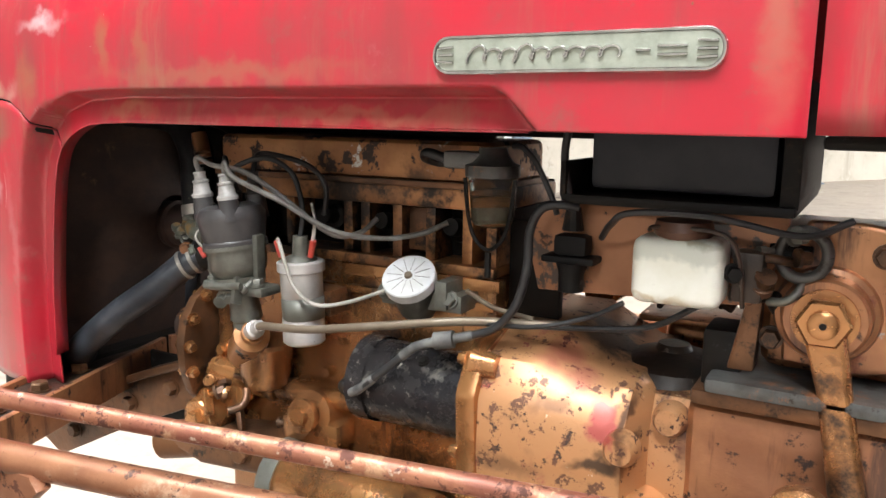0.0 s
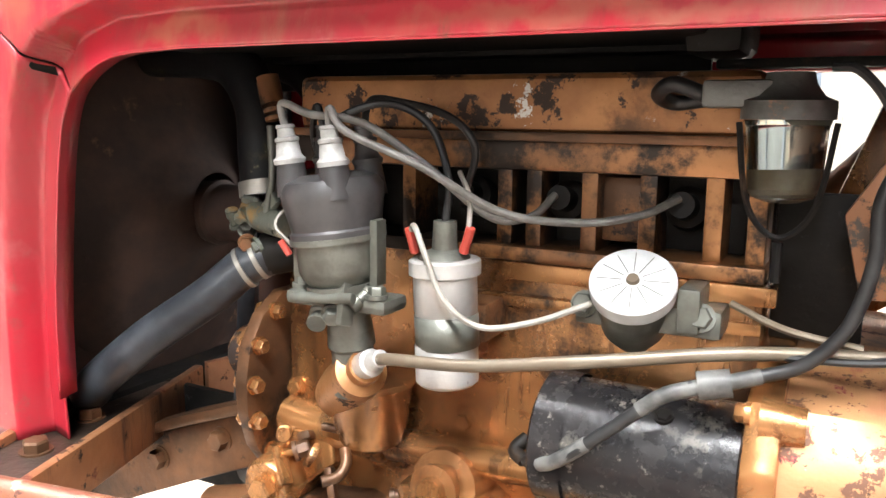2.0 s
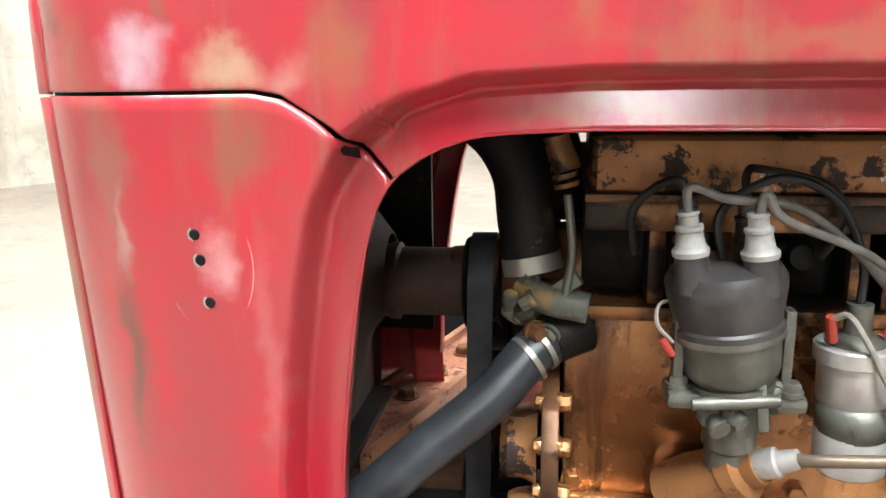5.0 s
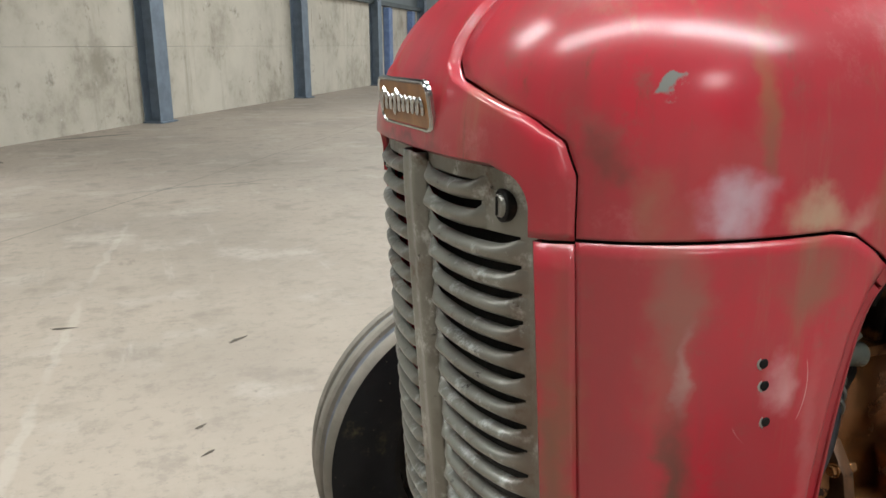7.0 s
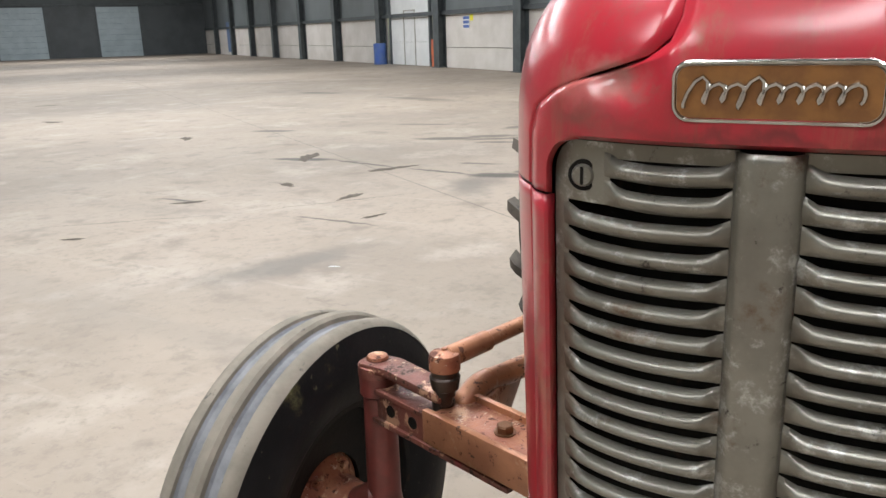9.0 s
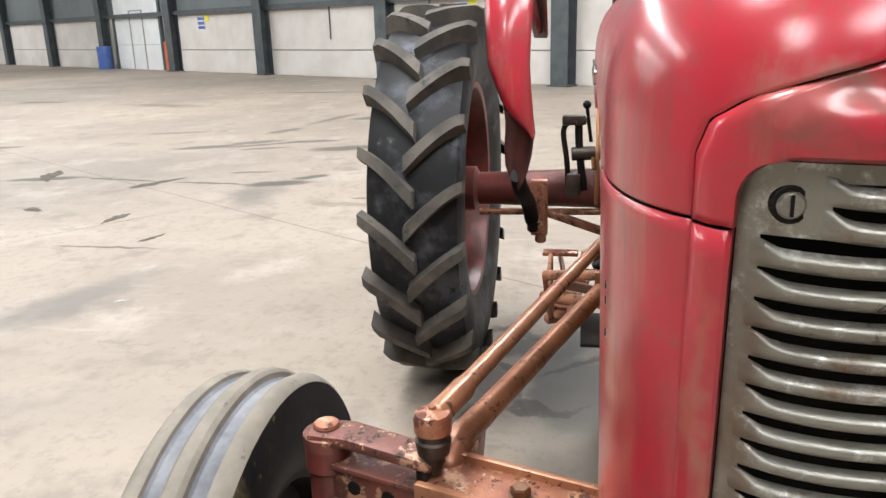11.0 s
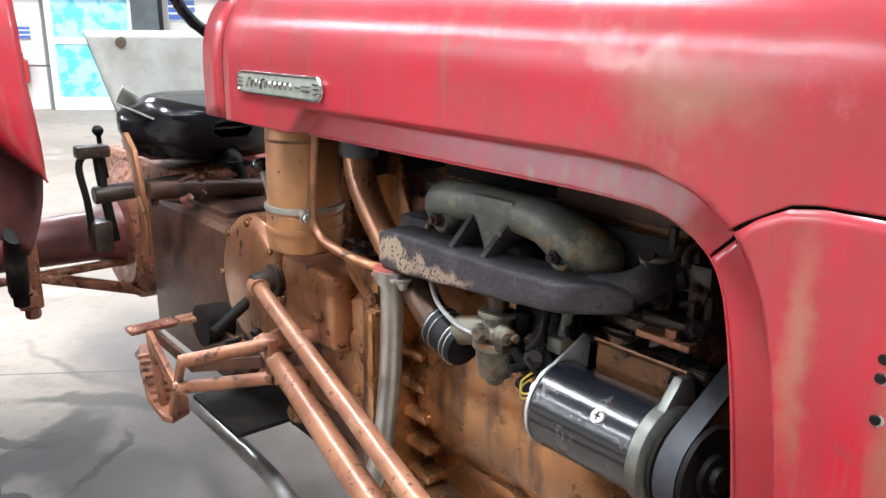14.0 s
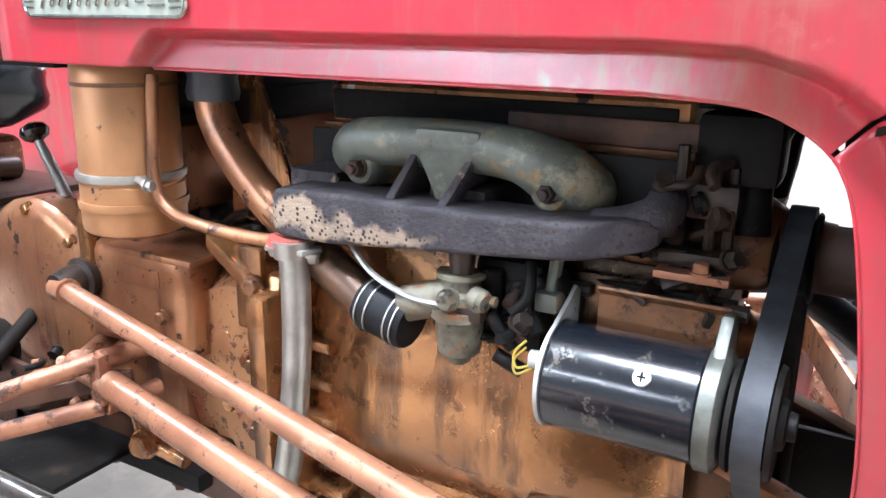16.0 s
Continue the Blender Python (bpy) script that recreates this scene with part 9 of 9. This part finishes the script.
def mudguard(side):
    """A guard blade rising beside the tyre and curving back over it: red outside, brown within."""
    line = smooth_path([(1.985, 0, 0.895), (1.972, 0, 0.98), (1.985, 0, 1.11), (2.035, 0, 1.26), (2.13, 0, 1.37), (2.28, 0, 1.42), (2.50, 0, 1.42), (2.72, 0, 1.35), (2.90, 0, 1.18)], 6)
    inner = [0.440, 0.446, 0.456, 0.452, 0.448, 0.446, 0.446, 0.446, 0.446]
    outer = [0.446, 0.525, 0.578, 0.592, 0.600, 0.605, 0.58, 0.53, 0.49]
    tops, unders = [], []
    for i, p in enumerate(line):
        q = i / (len(line) - 1) * 8
        y0, y1 = float(np.interp(q, range(9), inner)), float(np.interp(q, range(9), outer))
        d = line[min(i + 1, len(line) - 1)] - line[max(i - 1, 0)]
        nx, nz = -d.z / d.length, d.x / d.length
        tops.append([(p.x + nx * 0.022 * math.sin(math.pi * f), side * (y0 + (y1 - y0) * f), p.z + nz * 0.022 * math.sin(math.pi * f)) for f in np.linspace(0, 1, 9)])
        unders.append([(p.x - nx * 0.02 + (0.03 + 0.05 * f) * 1.0, side * (y0 + 0.004 + (y1 - y0 + 0.012) * f), p.z - nz * 0.012) for f in np.linspace(0, 1, 6)])
    bm = B()
    grid_mesh(bm, tops)
    g = part("mudguard", bm, RED, tractor, "red mudguard, dull brown on its inner cheek", True, 60)
    shell(g, 0.004)
    # underside as a separate dark brown sheet below the red blade
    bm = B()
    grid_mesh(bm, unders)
    shell(part("guard_underside", bm, BROWN_GUARD, g, "dark brown underside of the guard"), 0.003)
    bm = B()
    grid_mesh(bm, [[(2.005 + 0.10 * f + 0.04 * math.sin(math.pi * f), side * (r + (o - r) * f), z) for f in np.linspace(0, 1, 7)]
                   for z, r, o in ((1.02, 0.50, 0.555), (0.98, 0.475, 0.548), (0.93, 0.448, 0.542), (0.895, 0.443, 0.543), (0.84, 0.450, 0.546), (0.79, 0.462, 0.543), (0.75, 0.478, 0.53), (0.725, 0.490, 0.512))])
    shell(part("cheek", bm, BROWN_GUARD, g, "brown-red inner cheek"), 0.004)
    bm = B()
    tube(bm, [(2.08, side * 0.50, 0.76), (2.14, side * 0.495, 0.70), (2.24, side * 0.48, 0.64), (2.31, side * 0.47, 0.56)], 0.026, 8)
    part("guard_bracket", bm, BLACK_DULL, g, "black bracket under the guard")
    bm = B()
    bolt(bm, (2.31, side * 0.465, 0.545), (0, 0, -1), 0.022, 0.03)
    part("bracket_bolt", bm, BLACK_DULL, g)


mudguard(1)
mudguard(-1)
bm = B()
grid_mesh(bm, [[(x, -0.442 - 0.006 * math.sin((x - 2.05) * 4), z0 + (z1 - z0) * f) for f in np.linspace(0, 1, 6)] for x, z0, z1 in ((2.05, 0.74, 1.24), (2.15, 0.66, 1.36), (2.3, 0.62, 1.40), (2.5, 0.62, 1.40), (2.7, 0.66, 1.34), (2.85, 0.74, 1.18))])
shell(part("guard_side", bm, RED, tractor, "red inner side of the mudguard"), 0.003)

# seat pan with a black plastic cover
bm = B()
rows = []
for k in range(15):
    f = k / 14
    row = []
    for j in range(-8, 9):
        t = j / 8
        w = 0.225 - 0.03 * f
        x = 2.02 + 0.27 * f + 0.02 * math.sin(math.pi * f)
        z = 0.975 + 0.055 * abs(t) ** 2.5
        if f > 0.8:
            z += (f - 0.8) / 0.2 * 0.05
            x -= 0.10 * (abs(t) ** 2) * (f - 0.8) / 0.2
        row.append((x, w * t, z))
    rows.append(row)
grid_mesh(bm, rows)
seat = part("seat_pan", bm, SEAT_PAINT, tractor, "pale grey pressed steel seat pan")
shell(seat, 0.004)
bm = B()
rows = []
for k in range(11):
    f = k / 10
    row = []
    for j in range(-10, 11):
        t = j / 10
        w = 0.195 + 0.055 * f
        r = 0.035
        z = 0.99 + 0.225 * f
        yy = w * t
        row.append((2.27 - 0.025 * abs(t) ** 6 + 0.05 * f, yy, z))
    rows.append(row)
grid_mesh(bm, rows)
shell(part("seat_back", bm, SEAT_PAINT, seat, "pale grey seat back with rust spots"), 0.005)
bm = B()
lathe(bm, (2.315, 0.153, 1.185), (2.300, 0.153, 1.185), [(0, 0.014), (1, 0.014)], 14)
part("seat_hole", bm, TUBE_OLD, seat)
bm = B()
rows = []
rnd = random.Random(5)
for k in range(19):
    a = math.pi * (0.02 + 0.96 * k / 18)
    ring = math.sin(a) ** 0.55
    row = []
    for t in np.linspace(-math.pi, math.pi, 37)[:-1]:
        cy, cz = math.sin(t), math.cos(t)
        j = 1.0 + 0.03 * math.sin(7 * t + 3 * a) + rnd.uniform(-0.02, 0.02)
        row.append((2.115 - 0.135 * math.cos(a), 0.235 * ring * math.copysign(abs(cy) ** 0.6, cy) * j, 0.978 + 0.088 * ring * math.copysign(abs(cz) ** 0.75, cz) * j))
    rows.append(row + row[:1])
grid_mesh(bm, rows)
part("seat_cover", bm, VINYL, seat, "crumpled glossy black plastic on the seat", True, 60)
bm = B()
tube(bm, [(2.25, 0.0, 0.97), (2.1, 0.0, 0.93), (1.98, 0.0, 0.90), (1.93, 0.0, 0.79)], 0.02, 12)
box(bm, 1.95, 2.3, -0.03, 0.03, 0.885, 0.90, 0.006)
part("seat_spring", bm, BLACK_DULL, seat)

# lift levers and the quadrant beside the seat
for pts, r in (([(2.05, 0.29, 0.72), (2.05, 0.305, 0.84), (2.06, 0.31, 0.93)], 0.012), ([(2.06, 0.335, 0.70), (2.05, 0.345, 0.82), (2.05, 0.355, 0.91), (2.05, 0.325, 0.945)], 0.0085), ([(2.14, 0.27, 0.86), (2.13, 0.28, 0.93), (2.12, 0.285, 0.975)], 0.006)):
    bm = B()
    tube(bm, pts, r, 8)
    lev = part("lift_lever", bm, BLACK_DULL, tractor, "black hydraulic control lever")
bm = B()
lathe(bm, (2.12, 0.285, 0.968), (2.12, 0.286, 0.992), [(0, 0.008), (0.4, 0.014), (0.7, 0.013), (1, 0.006)], 14)
part("lever_knob", bm, BLACK_DULL, tractor)
bm = B()
box(bm, 2.03, 2.075, 0.285, 0.36, 0.925, 0.955, 0.008)
rod(bm, (2.05, 0.10, 0.845), (2.05, 0.33, 0.835), 0.022)
box(bm, 2.02, 2.09, 0.30, 0.345, 0.70, 0.775, 0.01)
part("lever_bracket", bm, GREASY, tractor, "greasy bracket of the control levers")
bm = B()
rod(bm, (1.93, -0.05, 0.835), (1.93, 0.24, 0.855), 0.022)
box(bm, 1.78, 2.05, -0.12, 0.12, 0.78, 0.815, 0.015)
part("hydraulic_cover", bm, BROWN_STEEL, gearbox)
bm = B()
prism(bm, [(1.925, 0.70), (1.96, 0.70), (1.965, 0.80), (1.985, 0.89), (2.03, 0.965), (2.015, 0.985), (1.96, 0.945), (1.93, 0.86), (1.92, 0.78)], "y", 0.246, 0.258, 0.004)
part("quadrant", bm, BRONZE_BROWN, tractor, "rusty control quadrant")

def flat_bar(bm, p0, p1, wide, thick, bevel=0.003):
    """A flat bar from p0 to p1, standing on edge."""
    p0, p1 = Vector(p0), Vector(p1)
    d = (p1 - p0).normalized()
    e = d.cross(Vector((0, 0, 1)) if abs(d.z) < 0.9 else Vector((1, 0, 0))).normalized()
    m = Matrix((d, e, e.cross(d) * -1)).transposed().to_4x4()
    if m.determinant() < 0:
        m = Matrix((d, e * -1, e.cross(d) * -1)).transposed().to_4x4()
    m.translation = p0
    box(bm, -0.006, (p1 - p0).length + 0.006, -thick / 2, thick / 2, -wide / 2, wide / 2, bevel, m)


# foot step and pedals on the far side
bm = B()
prism(bm, [(1.508, 0.374), (1.53, 0.385), (1.627, 0.380), (1.788, 0.343), (1.93, 0.295), (1.90, 0.258), (1.64, 0.312), (1.58, 0.313), (1.529, 0.331)], "z", 0.476, 0.489, 0.004)
footrest = part("footrest", bm, PEDAL_COPPER, tractor, "worn copper footrest plate with a toothed tread")
for k in range(7):
    bm = B()
    x = 1.60 + 0.040 * k
    flat_bar(bm, (x, 0.372 - 0.21 * (x - 1.60), 0.492), (x - 0.012, 0.334 - 0.21 * (x - 1.60), 0.492), 0.010, 0.009, 0.002)
    part("tooth", bm, PEDAL_COPPER, footrest)
for y0, y1 in ((0.300, 0.396), (0.181, 0.293)):
    bm = B()
    box(bm, 1.640, 1.682, y0, y1, 0.622, 0.632, 0.004)
    pad = part("pedal_pad", bm, RUST_ROD, tractor, "rusty pedal pad")
    bm = B()
    flat_bar(bm, (1.66, (y0 + y1) / 2, 0.616), (1.50, (y0 + y1) / 2 - 0.02, 0.59), 0.024, 0.010)
    flat_bar(bm, (1.50, (y0 + y1) / 2 - 0.02, 0.59), (1.38, 0.16, 0.60), 0.024, 0.010)
    part("pedal_arm", bm, BROWN_STEEL, pad, "dark pedal arm")
bm = B()
flat_bar(bm, (1.600, 0.372, 0.629), (1.4685, 0.374, 0.567), 0.026, 0.012)
flat_bar(bm, (1.600, 0.372, 0.629), (1.58, 0.365, 0.485), 0.022, 0.012)
flat_bar(bm, (1.4685, 0.374, 0.567), (1.530, 0.365, 0.487), 0.022, 0.012)
bracket_f = part("footrest_bracket", bm, PEDAL_COPPER, tractor, "copper painted flat bar bracket of the footrest")
for p0, p1 in (((1.420, 0.378, 0.640), (1.320, 0.250, 0.676)), ((1.450, 0.384, 0.578), (1.318, 0.250, 0.609))):
    bm = B()
    rod(bm, p0, p1, 0.0125)
    rod(bm, p1, (1.30, 0.17, p1[2]), 0.014)
    part("bracket_arm", bm, PEDAL_COPPER, bracket_f)
bm = B()
flat_bar(bm, (1.4685, 0.374, 0.567), (1.42, 0.378, 0.640), 0.024, 0.010)
flat_bar(bm, (1.318, 0.250, 0.62), (1.318, 0.250, 0.68), 0.024, 0.020)
part("bracket_tie", bm, PEDAL_COPPER, bracket_f)
bm = B()
box(bm, 1.40, 1.62, 0.15, 0.29, 0.462, 0.472, 0.004)
prism(bm, [(1.25, 0.44), (1.70, 0.44), (1.70, 0.47), (1.25, 0.47)], "y", 0.13, 0.16, 0.005)
part("step_frame", bm, BLACK_DULL, tractor, "black step frame")
bm = B()
tube(bm, [(1.36, 0.165, 0.575), (1.29, 0.205, 0.548), (1.22, 0.20, 0.53)], 0.014, 8)
bolt(bm, (1.28, 0.222, 0.548), (0, 1, 0), 0.018, 0.014)
part("pedal_pivot", bm, BRONZE, gearbox, "bronze pedal pivot with a bolt")
bm = B()
lathe(bm, (1.62, 0.20, 0.62), (1.62, 0.26, 0.62), [(0, 0.04), (1, 0.045)], 18)
rod(bm, (1.60, 0.16, 0.66), (1.56, 0.26, 0.62), 0.012)
part("brake_crank", bm, BLACK_DULL, tractor)

# dash, steering column and wheel
bm = B()
box(bm, 1.43, 1.49, -0.235, 0.235, 1.08, 1.325, 0.015)
part("dashboard", bm, BLACK_DULL, tractor)
bm = B()
rod(bm, (1.47, 0.0, 1.25), (1.80, 0.0, 1.39), 0.022)
part("steering_column", bm, BLACK_DULL, tractor)
ax = Vector((0.33, 0.0, 0.14)).normalized()
s1, s2, _ = basis(ax)
cw = Vector((1.78, 0.0, 1.385))
bm = B()
tube(bm, [cw + (s1 * math.cos(k * math.tau / 36) + s2 * math.sin(k * math.tau / 36)) * 0.215 for k in range(37)], 0.013, 10, 1)
wheel_s = part("steering_wheel", bm, BLACK, tractor, "thin black steering wheel")
for k in range(3):
    a = k * math.tau / 3 + 0.5
    bm = B()
    rod(bm, cw, cw + (s1 * math.cos(a) + s2 * math.sin(a)) * 0.21, 0.007, 8)
    part("spoke", bm, BLACK, wheel_s)
bm = B()
rod(bm, (1.50, -0.15, 1.09), (1.80, -0.20, 1.085), 0.04)
box(bm, 1.41, 1.95, -0.16, 0.20, 1.055, 1.068, 0.005)
part("dash_underside", bm, BLACK_DULL, tractor)
bm = B()
box(bm, 0.985, 1.03, -0.09, -0.02, 1.062, 1.095, 0.01)
box(bm, 0.50, 1.0, -0.02, 0.02, 1.07, 1.09, 0.005)
box(bm, 1.0, 1.20, -0.02, 0.0, 1.055, 1.063, 0.002)
part("fuel_tank_strap", bm, BLACK_DULL, tractor)
bm = B()
box(bm, 0.45, 1.01, -0.22, 0.22, 1.076, 1.30, 0.02, None, 3)
box(bm, 1.0, 1.15, -0.20, 0.20, 1.115, 1.30, 0.02, None, 3)
part("fuel_tank", bm, BLACK_DULL, tractor, "black fuel tank under the bonnet")


# small fittings, levers and pipe ends that crowd the engine
def clutter(centre, size, n, seed, materials, parent):
    rnd = random.Random(seed)
    for k in range(n):
        p = Vector([centre[i] + rnd.uniform(-1, 1) * size[i] for i in range(3)])
        d = Vector((rnd.uniform(-1, 1), rnd.uniform(-1, 1) - 0.2, rnd.uniform(-0.8, 0.8))).normalized()
        kind, m = rnd.choice(("bolt", "fitting", "lever", "pipe_end")), rnd.choice(materials)
        bm = B()
        if kind == "bolt":
            bolt(bm, p, d, rnd.uniform(0.006, 0.010), rnd.uniform(0.006, 0.014))
        elif kind == "fitting":
            r = rnd.uniform(0.006, 0.012)
            lathe(bm, p, p + d * rnd.uniform(0.015, 0.03), [(0, r), (0.4, r), (0.45, r * 0.7), (0.8, r * 0.7), (0.82, r * 0.9), (1, r * 0.9)], 12)
        elif kind == "lever":
            q = Matrix.Translation(p) @ Matrix.Rotation(rnd.uniform(0, 3), 4, d)
            box(bm, -0.004, 0.004, -0.007, 0.007, -0.02, 0.02, 0.002, q)
        else:
            side_d = basis(d)[0]
            tube(bm, [p, p + d * 0.015, p + d * 0.026 + side_d * 0.008, p + d * 0.030 + side_d * 0.024], rnd.uniform(0.004, 0.006), 8, 4)
        part(kind, bm, m, parent)


clutter((0.775, 0.180, 0.835), (0.045, 0.012, 0.035), 12, 21, [BLACK_DULL, GREASY, RUST_FAN], carb)
clutter((0.585, 0.115, 0.93), (0.04, 0.025, 0.07), 16, 2, [BLACK_DULL, GREASY], tractor)
clutter((1.28, 0.09, 0.855), (0.10, 0.07, 0.02), 12, 3, [BLACK_DULL, RUST_FAN], tractor)
clutter((0.67, -0.125, 0.665), (0.09, 0.03, 0.035), 14, 4, [BRONZE, BRONZE_DARK], block)
clutter((1.37, -0.125, 0.945), (0.04, 0.015, 0.045), 9, 6, [DIST_BODY, BLACK_DULL, BRONZE_DARK], tractor)
clutter((1.93, 0.17, 0.87), (0.10, 0.10, 0.05), 14, 7, [RUST_BEAM, BLACK_DULL, BRONZE_DARK], tractor)
clutter((0.72, -0.19, 0.845), (0.04, 0.01, 0.010), 6, 8, [DIST_BODY], tractor)
clutter((0.56, -0.115, 0.90), (0.025, 0.015, 0.03), 7, 9, [GREYGREEN, BRONZE_DARK, DIST_BODY], tractor)
clutter((1.48, 0.20, 0.60), (0.08, 0.06, 0.05), 10, 10, [RUST_ROD, BLACK_DULL, COPPER_ROD], tractor)
